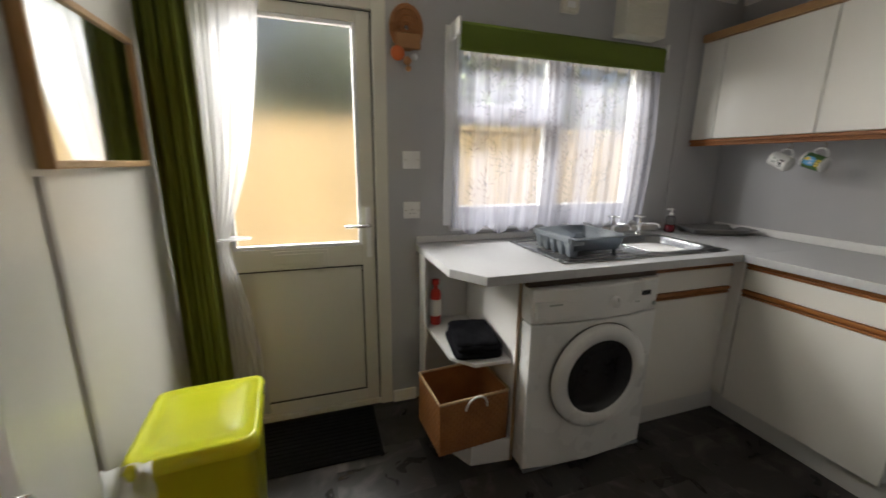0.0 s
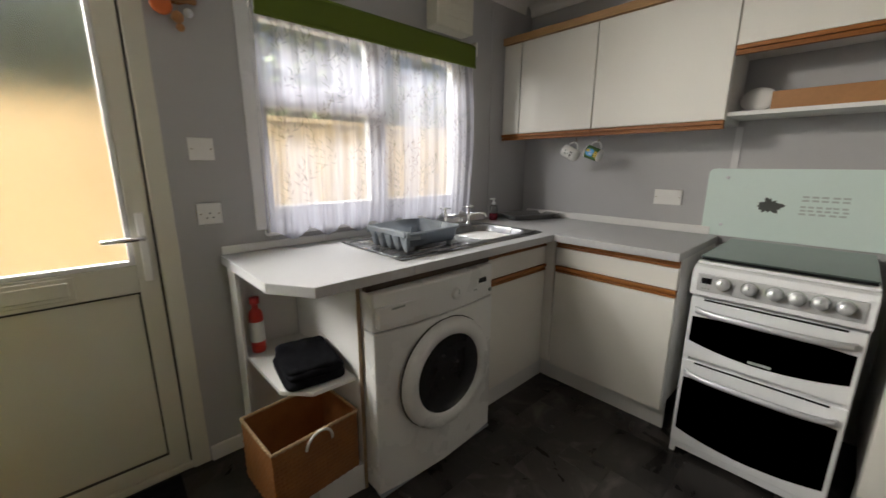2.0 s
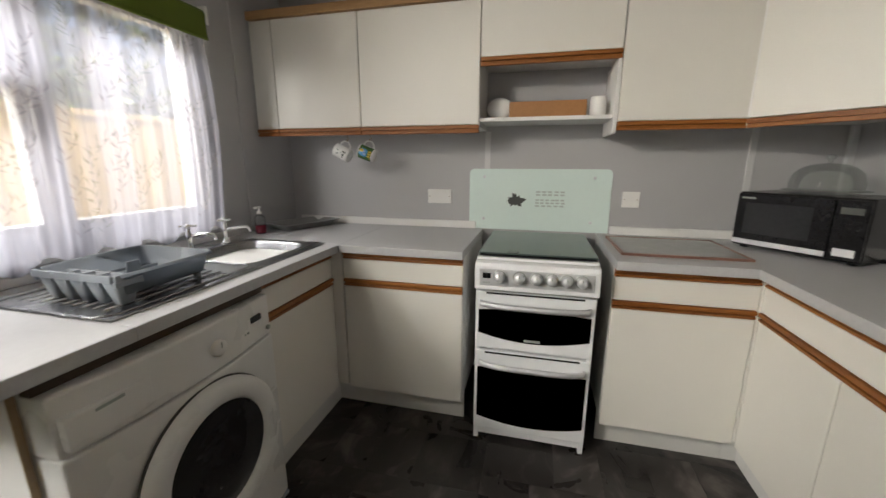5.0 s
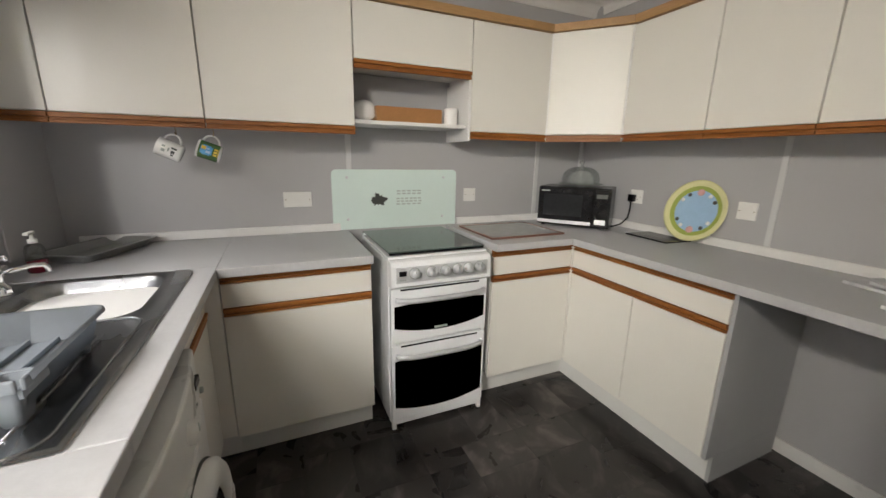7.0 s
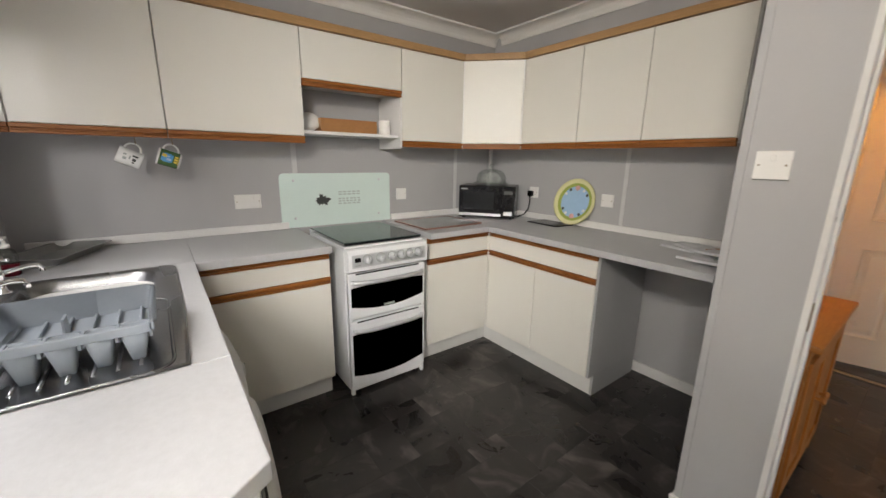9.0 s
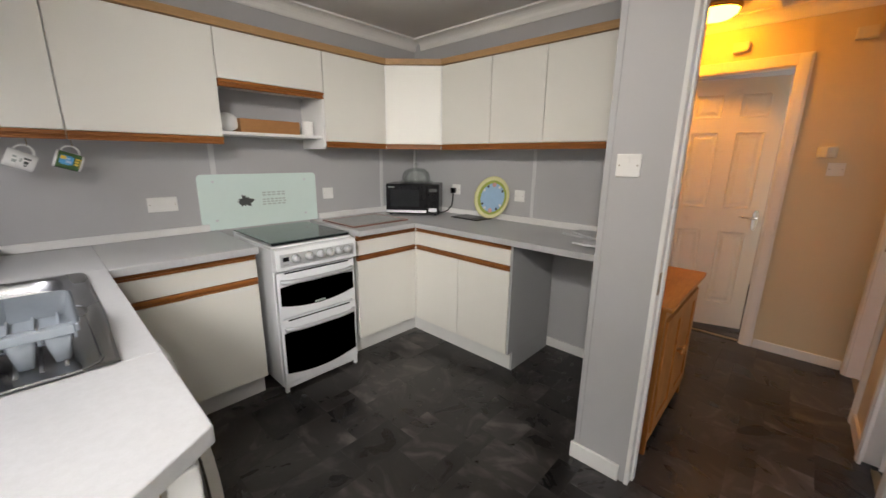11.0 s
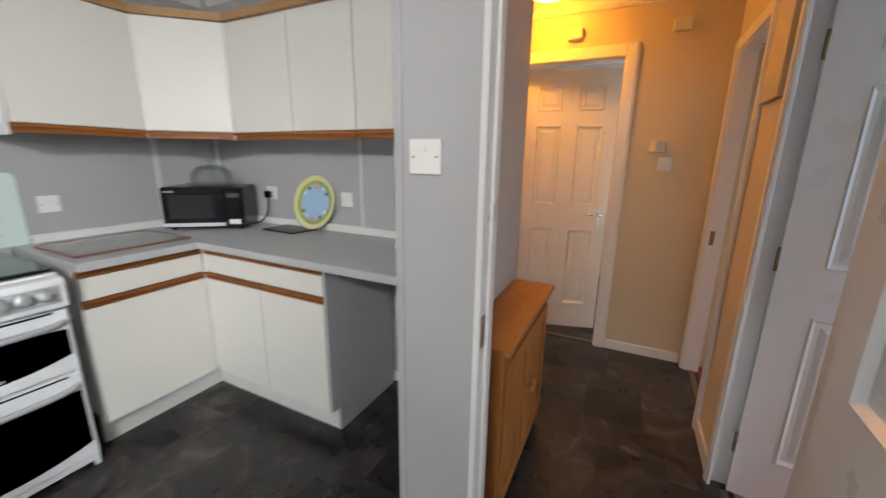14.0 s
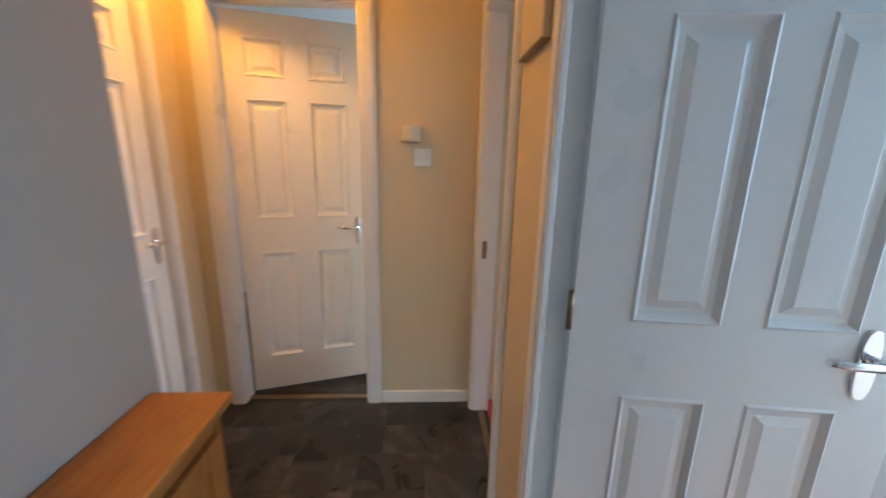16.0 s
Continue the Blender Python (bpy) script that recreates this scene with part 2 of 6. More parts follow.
CHROME = mat("chrome", (0.80, 0.80, 0.81), 0.09, 0.03, 6, 60, 0.0, metal=1.0)
STEEL = mat("stainless_steel", (0.33, 0.335, 0.345), 0.27, 0.08, 4, 160, 0.012, metal=1.0, stretch=(0.2, 1, 1))
BRASS = mat("aged_brass_keep", (0.28, 0.21, 0.12), 0.35, 0.15, 20, 90, 0.02, metal=0.9)
BLACK = mat("black_plastic", (0.008, 0.008, 0.009), 0.22, 0.15, 10, 90, 0.01, spec=0.3)
BLACK_CLOTH = mat("black_cloth", (0.010, 0.010, 0.012), 0.95, 0.4, 30, 500, 0.15, spec=0.05)
GREY_PLASTIC = mat("grey_plastic", (0.255, 0.285, 0.32), 0.36, 0.05, 8, 120, 0.015)
DARK_TRAY = mat("grey_metal_tray", (0.27, 0.27, 0.26), 0.4, 0.08, 9, 120, 0.01, metal=0.3)
LIME = mat("lime_green_plastic", (0.47, 0.50, 0.012), 0.3, 0.04, 4, 180, 0.02)
GREEN_BLIND = mat("olive_green_blind_fabric", (0.105, 0.15, 0.010), 0.8, 0.06, 12, 400, 0.05)
GREEN_CURTAIN = mat("olive_green_curtain_cloth", (0.125, 0.150, 0.012), 0.9, 0.12, 9, 380, 0.08)
RED = mat("red_plastic", (0.55, 0.03, 0.02), 0.35, 0.05)
WHITE_PLASTIC = mat("white_plastic", (0.80, 0.79, 0.76), 0.3, 0.03, 8, 90, 0.005)
OLD_PLASTIC = mat("cream_plastic", (0.66, 0.63, 0.53), 0.4, 0.05, 8, 90, 0.01)
CHINA = mat("white_china", (0.80, 0.80, 0.78), 0.16, 0.03, 8, 60, 0.0, coat=0.3)
WICKER = mat("brown_wicker", (0.31, 0.125, 0.036), 0.6, 0.3, 14, 160, 0.1)
WICKER_RIM = mat("pale_rope_rim", (0.45, 0.31, 0.17), 0.7, 0.25, 40, 200, 0.1)
BLUE_PRINT = mat("pale_blue_glaze", (0.36, 0.53, 0.72), 0.2, 0.06, 20, 90, 0.0)
GREEN_GLAZE = mat("olive_glaze", (0.36, 0.42, 0.10), 0.2, 0.1, 20, 90, 0.0)
YELLOW_GLAZE = mat("pale_yellow_glaze", (0.70, 0.68, 0.36), 0.2, 0.06, 20, 90, 0.0)
PINK_GLAZE = mat("pink_glaze", (0.70, 0.40, 0.38), 0.2, 0.08, 20, 90, 0.0)
INK = mat("dark_print", (0.06, 0.065, 0.06), 0.4, 0.2)
GREY_INK = mat("grey_print", (0.33, 0.37, 0.34), 0.4, 0.1)
PALE_PRINT = mat("pale_grey_print", (0.47, 0.53, 0.50), 0.4, 0.1)
MINT_GLASS = mat("mint_backed_glass", (0.68, 0.80, 0.755), 0.3, 0.02, 3, 40, 0.0)
SMOKE_GLASS = mat("smoked_hob_lid_glass", (0.055, 0.075, 0.07), 0.05, 0.1, 3, 40, 0.0)
BOARD_GLASS = mat("grey_glass_board", (0.40, 0.41, 0.40), 0.12, 0.1, 20, 120, 0.0)
RED_TRIM = mat("red_brown_edging", (0.20, 0.10, 0.075), 0.4, 0.15)
PAPER = mat("printed_paper", (0.66, 0.66, 0.67), 0.6, 0.25, 14, 90, 0.01, per_object=0.25)
BROWN_BOARD = mat("brown_wooden_tray", (0.36, 0.17, 0.06), 0.5, 0.15, 9, 80, 0.02)
RED_CARPET = mat("red_carpet", (0.32, 0.045, 0.045), 0.95, 0.2, 30, 500, 0.2)
PINK_CARPET = mat("dusty_pink_carpet", (0.36, 0.14, 0.12), 0.95, 0.2, 30, 500, 0.2)
MAT_PILE = mat("black_doormat_pile", (0.012, 0.012, 0.013), 0.98, 0.4, 40, 600, 0.25, spec=0.05)
MIRROR = mat("mirror_silver", (0.88, 0.90, 0.89), 0.02, 0.0, 3, 30, 0.0, metal=1.0)
CLEAR = glass("clear_window_glass", (0.98, 1, 0.99), 0.0, 0.92)
FROST = glass("reeded_door_glass", (0.97, 0.97, 0.94), 0.26, 0.0)
fn = FROST.node_tree.nodes
f_tc, f_mp, f_no, f_bp = fn.new("ShaderNodeTexCoord"), fn.new("ShaderNodeMapping"), fn.new("ShaderNodeTexNoise"), fn.new("ShaderNodeBump")
f_mp.inputs["Scale"].default_value = (1.0, 1.0, 0.22)
f_no.inputs["Scale"].default_value, f_no.inputs["Detail"].default_value, f_no.inputs["Distortion"].default_value = 70.0, 3, 0.8
f_bp.inputs["Strength"].default_value, f_bp.inputs["Distance"].default_value = 0.6, 0.004
FROST.node_tree.links.new(f_tc.outputs["Object"], f_mp.inputs[0])
FROST.node_tree.links.new(f_mp.outputs[0], f_no.inputs["Vector"])
FROST.node_tree.links.new(f_no.outputs[0], f_bp.inputs["Height"])
FROST.node_tree.links.new(f_bp.outputs[0], fn["Principled BSDF"].inputs["Normal"])
DOME_GLASS = glass("clear_dome_glass", (0.95, 0.97, 0.96), 0.02, 0.62)
SOAP = mat("dark_red_soap", (0.20, 0.015, 0.03), 0.15, 0.05)
NET = sheer("net_curtain_cloth", (0.59, 0.59, 0.68), 0.47, 0.12)
STITCH = sheer("net_embroidery", (0.42, 0.38, 0.33), 0.74)
NET_DOOR = sheer("door_net_cloth", (0.84, 0.84, 0.86), 0.46)
BAG = sheer("white_bin_liner", (0.85, 0.86, 0.88), 0.25)
LAMP_GLASS = glow("lit_lamp_glass", (1.0, 0.34, 0.009), 24.0)
FENCE = mat("sunlit_fence_wood", (0.41, 0.305, 0.16), 0.8, 0.22, 3, 60, 0.1, per_object=0.14, stretch=(3, 3, 0.3))
LEAF = mat("hedge_leaf", (0.095, 0.125, 0.045), 0.6, 0.4, 8, 40, 0.0)
BARK = mat("bark", (0.10, 0.08, 0.06), 0.9, 0.3, 8, 60, 0.1)
GROUND = mat("gravel_ground", (0.28, 0.26, 0.23), 0.9, 0.2, 2, 80, 0.1)
PAVING = mat("concrete_slab", (0.35, 0.34, 0.32), 0.85, 0.12, 3, 90, 0.05)


# ---- building helpers ----
def bm_new():
    return bmesh.new()


def box(bm, x0, y0, z0, x1, y1, z1, bevel=0.0, seg=2):
    """Adds a box, with rounded edges where bevel is given."""
    t = bmesh.new()
    bmesh.ops.create_cube(t, size=1, matrix=Matrix.Translation(((x0 + x1) / 2, (y0 + y1) / 2, (z0 + z1) / 2)) @ Matrix.Diagonal((abs(x1 - x0), abs(y1 - y0), abs(z1 - z0), 1)))
    if bevel:
        bmesh.ops.bevel(t, geom=t.edges[:], offset=bevel, segments=seg, affect="EDGES", profile=0.5)
    me = bpy.data.meshes.new("tmp")
    t.to_mesh(me)
    t.free()
    bm.from_mesh(me)
    bpy.data.meshes.remove(me)
    return bm


def B(*a, **k):
    return box(bm_new(), *a, **k)


def prism(bm, pts, z0, z1, bevel=0.0):
    """A flat polygon in plan, raised from z0 to z1."""
    t = bmesh.new()
    low = [t.verts.new((x, y, z0)) for x, y in pts]
    f = t.faces.new(low)
    up = bmesh.ops.extrude_face_region(t, geom=[f])
    bmesh.ops.translate(t, vec=(0, 0, z1 - z0), verts=[g for g in up["geom"] if isinstance(g, bmesh.types.BMVert)])
    bmesh.ops.recalc_face_normals(t, faces=t.faces[:])
    if bevel:
        bmesh.ops.bevel(t, geom=t.edges[:], offset=bevel, segments=2, affect="EDGES", profile=0.5)
    me = bpy.data.meshes.new("tmp")
    t.to_mesh(me)
    t.free()
    bm.from_mesh(me)
    bpy.data.meshes.remove(me)
    return bm


def lathe(bm, profile, n=28, m=None):
    """Turns (radius, height) pairs about z."""
    rings = []
    for r, z in profile:
        if r < 1e-5:
            rings.append([bm.verts.new((0, 0, z))])
        else:
            rings.append([bm.verts.new((r * math.cos(2 * math.pi * i / n), r * math.sin(2 * math.pi * i / n), z)) for i in range(n)])
    faces = []
    for a, b in zip(rings, rings[1:]):
        for i in range(n):
            j = (i + 1) % n
            q = [a[i % len(a)], a[j % len(a)], b[j % len(b)], b[i % len(b)]]
            u = []
            for v in q:
                if v not in u:
                    u.append(v)
            if len(u) > 2:
                f = bm.faces.new(u)
                f.smooth = True
                faces.append(f)
    bmesh.ops.recalc_face_normals(bm, faces=faces)
    if m is not None:
        bmesh.ops.transform(bm, matrix=m, verts=[v for ring in rings for v in ring])
    return bm


def tube(bm, pts, r, n=10, closed=False):
    """A round bar along points."""
    pts = [Vector(p) for p in pts]
    rings = []
    k = len(pts)
    for i, p in enumerate(pts):
        a = pts[(i - 1) % k] if closed or i else p
        b = pts[(i + 1) % k] if closed or i < k - 1 else p
        d = (b - a).normalized()
        side = d.cross(Vector((0, 0, 1)))
        if side.length < 1e-3:
            side = d.cross(Vector((0, 1, 0)))
        side.normalize()
        up = side.cross(d)
        rings.append([bm.verts.new(p + r * (math.cos(2 * math.pi * j / n) * side + math.sin(2 * math.pi * j / n) * up)) for j in range(n)])
    pairs = list(zip(rings, rings[1:])) + ([(rings[-1], rings[0])] if closed else [])
    faces = []
    for a, b in pairs:
        for j in range(n):
            f = bm.faces.new((a[j], a[(j + 1) % n], b[(j + 1) % n], b[j]))
            f.smooth = True
            faces.append(f)
    if not closed:
        faces += [bm.faces.new(rings[0]), bm.faces.new(rings[-1])]
    bmesh.ops.recalc_face_normals(bm, faces=faces)
    return bm


def arc(cx, cy, r, a0, a1, n=10):
    return [(cx + r * math.cos(radians(a0 + (a1 - a0) * i / n)), cy + r * math.sin(radians(a0 + (a1 - a0) * i / n))) for i in range(n + 1)]


def part(name, bm, material, parent=None, label="", m=None, smooth=False):
    """Links a bmesh as one mesh object, under a thing or part if one is given."""
    me = bpy.data.meshes.new(name)
    if smooth:
        for f in bm.faces:
            f.smooth = True
    bm.to_mesh(me)
    bm.free()
    me.materials.append(material)
    ob = new(name, me)
    if parent is not None:
        ob.parent = parent
    if m is not None:
        ob.matrix_basis = m
    if label:
        ob["label"] = label
    return ob


def thing(name, m, label, category, group="", kind=""):
    ob = new(name)
    ob.empty_display_size = 0.05
    ob.matrix_basis = m
    return tagged(ob, label, category, group, kind)


def structure(name, bm, material, label, category):
    return tagged(part(name, bm, material), label, category, kind="structure")


def wall_bm(axis, a0, a1, p0, p1, z0, z1, holes=()):
    """A wall along x ('x') or y ('y') from a0 to a1, between planes p0 and p1, with holes (b0, b1, low, high)."""
    bm = bm_new()

    def piece(u0, u1, w0, w1):
        if u1 - u0 < 1e-4 or w1 - w0 < 1e-4:
            return
        if axis == "x":
            box(bm, u0, p0, w0, u1, p1, w1)
        else:
            box(bm, p0, u0, w0, p1, u1, w1)

    at = a0
    for b0, b1, low, high in sorted(holes):
        piece(at, b0, z0, z1)
        piece(b0, b1, z0, low)
        piece(b0, b1, high, z1)
        at = b1
    piece(at, a1, z0, z1)
    return bm


# ---- structure ----
SY, EX, WX, CZ = 0.0, 3.17, -0.03, 2.40
ENDY, HEX, PX0, PX1, HWX = -1.09, 1.42, 0.965, 1.03, 0.008
NB0, NB1, NBX = 0.865, 0.945, 0.795

# the slot above the door is unseen, made for the added lamp
structure("wall_north", wall_bm("x", -0.13, 3.30, NY, NY + 0.12, 0, CZ, [(0.03, 0.905, 0, 2.31), (1.215, 2.475, 1.03, 1.97)]), GREY_WALL, "grey painted outer wall with door and window openings and an added lamp slot", "wall")
structure("wall_east", wall_bm("y", -0.07, NY, EX, EX + 0.1, 0, CZ), GREY_WALL, "grey painted kitchen wall behind the cooker", "wall")
structure("wall_south", wall_bm("x", PX0, EX, SY - 0.07, SY, 0, CZ), GREY_WALL, "grey painted kitchen wall behind the microwave", "wall")
structure("wall_partition", wall_bm("y", SY, NB1, PX0, PX1, 0, CZ), GREY_WALL, "thin grey partition between kitchen and hall", "wall")
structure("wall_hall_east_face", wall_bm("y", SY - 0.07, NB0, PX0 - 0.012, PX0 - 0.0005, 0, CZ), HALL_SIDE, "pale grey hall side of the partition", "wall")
structure("wall_nib", wall_bm("x", NBX, PX0, NB0, NB1, 0, CZ), GREY_WALL, "short grey wall return beside the hall doorway", "wall")
structure("wall_over_doorway", wall_bm("x", HWX, NBX, NB0, NB1, 2.07, CZ), GREY_WALL, "grey wall above the hall doorway", "wall")
structure("wall_west", wall_bm("y", NB1, NY, WX - 0.08, WX, 0, CZ), PANEL_WALL, "satin cream panelled wall", "wall")
structure("wall_hall_west", wall_bm("y", ENDY, NB1, HWX - 0.08, HWX, 0, CZ, [(-1.02, -0.37, 0, 2.0), (-0.008, 0.80, 0, 2.0)]), CREAM_WALL, "cream hall wall with two doorways", "wall")
structure("wall_hall_end", wall_bm("x", -1.9, 1.52, ENDY - 0.08, ENDY, 0, CZ, [(0.575, 1.285, 0, 2.045)]), CREAM_WALL, "cream wall at the end of the hall", "wall")
structure("wall_hall_recess", wall_bm("y", ENDY, -0.07, HEX, HEX + 0.1, 0, CZ, [(-0.89, -0.20, 0, 2.0)]), CREAM_WALL, "cream recess wall with a closed door", "wall")

floor = structure("floor", B(-0.12, ENDY - 0.1, -0.06, EX + 0.1, NY + 0.1, 0.0), FLOOR_BASE, "dark slate-effect vinyl tile floor", "floor")
structure("carpet_west_room", B(-1.9, -0.06, -0.05, -0.075, 0.86, 0.004), PINK_CARPET, "dusty pink carpet of the room beside the hall", "carpet")
structure("carpet_red_room", B(-1.9, ENDY, -0.05, -0.075, -0.062, 0.004), RED_CARPET, "red carpet seen through a doorway", "carpet")
structure("floor_south_room", B(-0.6, -3.0, -0.06, 2.2, ENDY - 0.1, 0.0), SLATE, "dark floor of the room beyond the hall", "floor")
structure("ceiling", B(-0.13, ENDY - 0.1, CZ, EX + 0.1, NY + 0.12, CZ + 0.1), CEIL, "off-white painted ceiling", "ceiling")
structure("roof", B(-2.0, -3.1, CZ + 0.1, EX + 0.2, 0.93, CZ + 0.2), PLAIN_WALL, "flat roof over the rooms", "roof")

# plain rooms beyond the doors; their window openings are unseen, made for the lamps
structure("wall_room_north", wall_bm("x", -1.9, WX - 0.08, 0.86, 0.92, 0, CZ + 0.1), PLAIN_WALL, "plain wall of the west room", "wall")
structure("wall_room_west", wall_bm("y", -1.17, 0.92, -1.98, -1.90, 0, CZ + 0.1, [(-0.98, -0.22, 0.95, 2.0), (0.0, 0.8, 0.95, 2.0)]), PLAIN_WALL, "plain outer wall of the side rooms with two unseen openings for lamps", "wall")
structure("wall_room_divider", wall_bm("x", -1.9, WX - 0.08, -0.10, -0.06, 0, CZ + 0.1), PLAIN_WALL, "plain wall between two side rooms", "wall")
structure("ceiling_west_rooms", B(-1.9, -1.17, CZ, -0.13, 0.86, CZ + 0.1), CEIL, "white ceiling of the side rooms", "ceiling")
structure("wall_south_room_east", wall_bm("y", -3.0, ENDY - 0.08, 2.1, 2.2, 0, CZ + 0.1), PLAIN_WALL, "plain wall of the far room", "wall")
structure("wall_south_room_west", wall_bm("y", -3.0, ENDY - 0.08, -0.7, -0.6, 0, CZ + 0.1, [(-2.76, -1.84, 1.0, 2.1)]), PLAIN_WALL, "plain wall of the far room", "wall")
structure("wall_south_room_back", wall_bm("x", -0.7, 2.2, -3.08, -3.0, 0, CZ + 0.1), PLAIN_WALL, "plain outer wall of the far room", "wall")
structure("ceiling_south_room", B(-0.6, -3.0, CZ, 2.1, ENDY - 0.1, CZ + 0.1), CEIL, "white ceiling of the far room", "ceiling")


def cove(name, a, b, inward):
    """A concave plaster coving along the top of a wall from a to b; inward is the way into the room."""
    bm = bm_new()
    prof = [(0.0, 0.0), (0.0, -0.085), (0.008, -0.085), (0.012, -0.075)] + [(0.012 + 0.058 * (1 - math.cos(t)), -0.075 + 0.06 * math.sin(t)) for t in [math.pi / 2 * i / 5 for i in range(1, 6)]] + [(0.085, -0.012), (0.085, 0.0)]
    iv = Vector((*inward, 0))
    ends = []
    for p in (a, b):
        ends.append([bm.verts.new(Vector((*p, CZ - 0.0005)) + iv * u + Vector((0, 0, w))) for u, w in prof])
    k = len(prof)
    for i in range(k):
        bm.faces.new((ends[0][i], ends[0][(i + 1) % k], ends[1][(i + 1) % k], ends[1][i]))
    bm.faces.new(ends[0])
    bm.faces.new(ends[1])
    bmesh.ops.recalc_face_normals(bm, faces=bm.faces[:])
    structure(name, bm, COVE, "white moulded plaster coving", "coving")


cove("coving_east", (EX, SY), (EX, NY), (-1, 0))
cove("coving_south", (PX1, SY), (EX - 0.085, SY), (0, 1))
cove("coving_north", (WX, NY), (EX - 0.085, NY), (0, -1))
cove("coving_west", (WX, NB1), (WX, NY - 0.085), (1, 0))
cove("coving_hall_end", (HWX, ENDY), (HEX, ENDY), (0, 1))
cove("coving_hall_east", (PX0 - 0.012, -0.07), (PX0 - 0.012, NB0), (-1, 0))
cove("coving_hall_west", (HWX, ENDY + 0.085), (HWX, NB0), (1, 0))


def strip(name, x0, y0, z0, x1, y1, z1, material=GLOSS_WHITE, label="white painted skirting board", category="skirting", bevel=0.003):
    return structure(name, B(x0, y0, z0, x1, y1, z1, bevel=bevel), material, label, category)


# skirting, cover strips, upstands
JOINT = mat("pale_joint_strip", (0.60, 0.60, 0.59), 0.4, 0.04)
strip("baseboard_nib", 0.82, NB1, 0, 1.044, NB1 + 0.014, 0.08)
strip("baseboard_north", 0.91, NY - 0.014, 0, 1.04, NY, 0.07)
strip("baseboard_south", PX1, SY, 0, 1.684, SY + 0.013, 0.07)
strip("baseboard_hall_end", 0.03, ENDY, 0, 0.51, ENDY + 0.014, 0.07)
strip("baseboard_hall_west", HWX, -0.322, 0, HWX + 0.014, -0.012, 0.075)
strip("baseboard_partition", PX1, 0.02, 0, PX1 + 0.013, NB1 - 0.001, 0.07)
strip("baseboard_red_room", -1.9, ENDY, 0.004, -0.12, ENDY + 0.014, 0.08)
for y in (1.738, 0.41):
    strip("trim_wall_joint", EX - 0.006, y - 0.016, 0.955, EX, y + 0.016, 1.49, JOINT, "pale cover strip over a wall joint", "trim", 0.002)
for x in (1.885,):
    strip("trim_wall_joint", x - 0.013, SY, 0.955, x + 0.013, SY + 0.006, 1.48, JOINT, "pale cover strip over a wall joint", "trim", 0.002)
strip("trim_corner", EX - 0.03, SY, 0.955, EX, SY + 0.03, 1.49, JOINT, "pale corner bead", "trim", 0.006)
strip("trim_nib", 1.005, NB1, 0.085, 1.03, NB1 + 0.006, 2.3, GREY_WALL, "narrow grey cover strip on the wall end", "trim", 0.002)
strip("trim_north_joint", 2.74, NY - 0.006, 0.955, 2.772, NY, 2.31, GREY_WALL, "grey cover strip over a wall joint", "trim", 0.002)
strip("trim_west_joint", WX, 2.225, 0.0, WX + 0.006, 2.25, 1.30, mat("grey_joint_strip", (0.30, 0.28, 0.25), 0.4), "grey joint strip on the panelled wall", "trim", 0.002)


# ---- doorways ----
def architrave(name, axis, a0, a1, plane, out, top, wide=0.065, deep=0.016, label="white painted door architrave"):
    """Moulding round an opening a0..a1 on a wall's face; out is +1 or -1, the way it stands proud."""
    holder = thing(name, Matrix(), label, "door frame", kind="structure")

    def piece(u0, u1, w0, w1):
        lo, hi = sorted((plane, plane + out * deep))
        bm = B(u0, lo, w0, u1, hi, w1, bevel=0.004) if axis == "x" else B(lo, u0, w0, hi, u1, w1, bevel=0.004)
        mid = 0.4 * (u1 - u0) if u1 - u0 < 0.2 else 0
        lo2, hi2 = sorted((plane + out * deep, plane + out * (deep + 0.005)))
        if mid:
            v0, v1 = u0 + 0.012, u1 - 0.012
            box(bm, *((v0, lo2 - 0.002, w0, v1, hi2, w1 - 0.012) if axis == "x" else (lo2 - 0.002, v0, w0, hi2, v1, w1 - 0.012)), bevel=0.003)
        part("moulding", bm, GLOSS_WHITE, holder)

    piece(a0 - wide, a0, 0, top + wide)
    piece(a1, a1 + wide, 0, top + wide)
    piece(a0 + 0.0005, a1 - 0.0005, top, top + wide)
    return holder


def lining(name, axis, a0, a1, p0, p1, top, thick=0.022):
    """The flat timber that lines an opening."""
    holder = thing(name, Matrix(), "white painted door lining with a stop bead", "door frame", kind="structure")
    for u0, u1, w0, w1 in ((a0, a0 + thick, 0, top), (a1 - thick, a1, 0, top), (a0 + thick, a1 - thick, top - thick, top)):
        bm = B(u0, p0, w0, u1, p1, w1, bevel=0.002) if axis == "x" else B(p0, u0, w0, p1, u1, w1, bevel=0.002)
        part("lining_board", bm, GLOSS_WHITE, holder)
    return holder


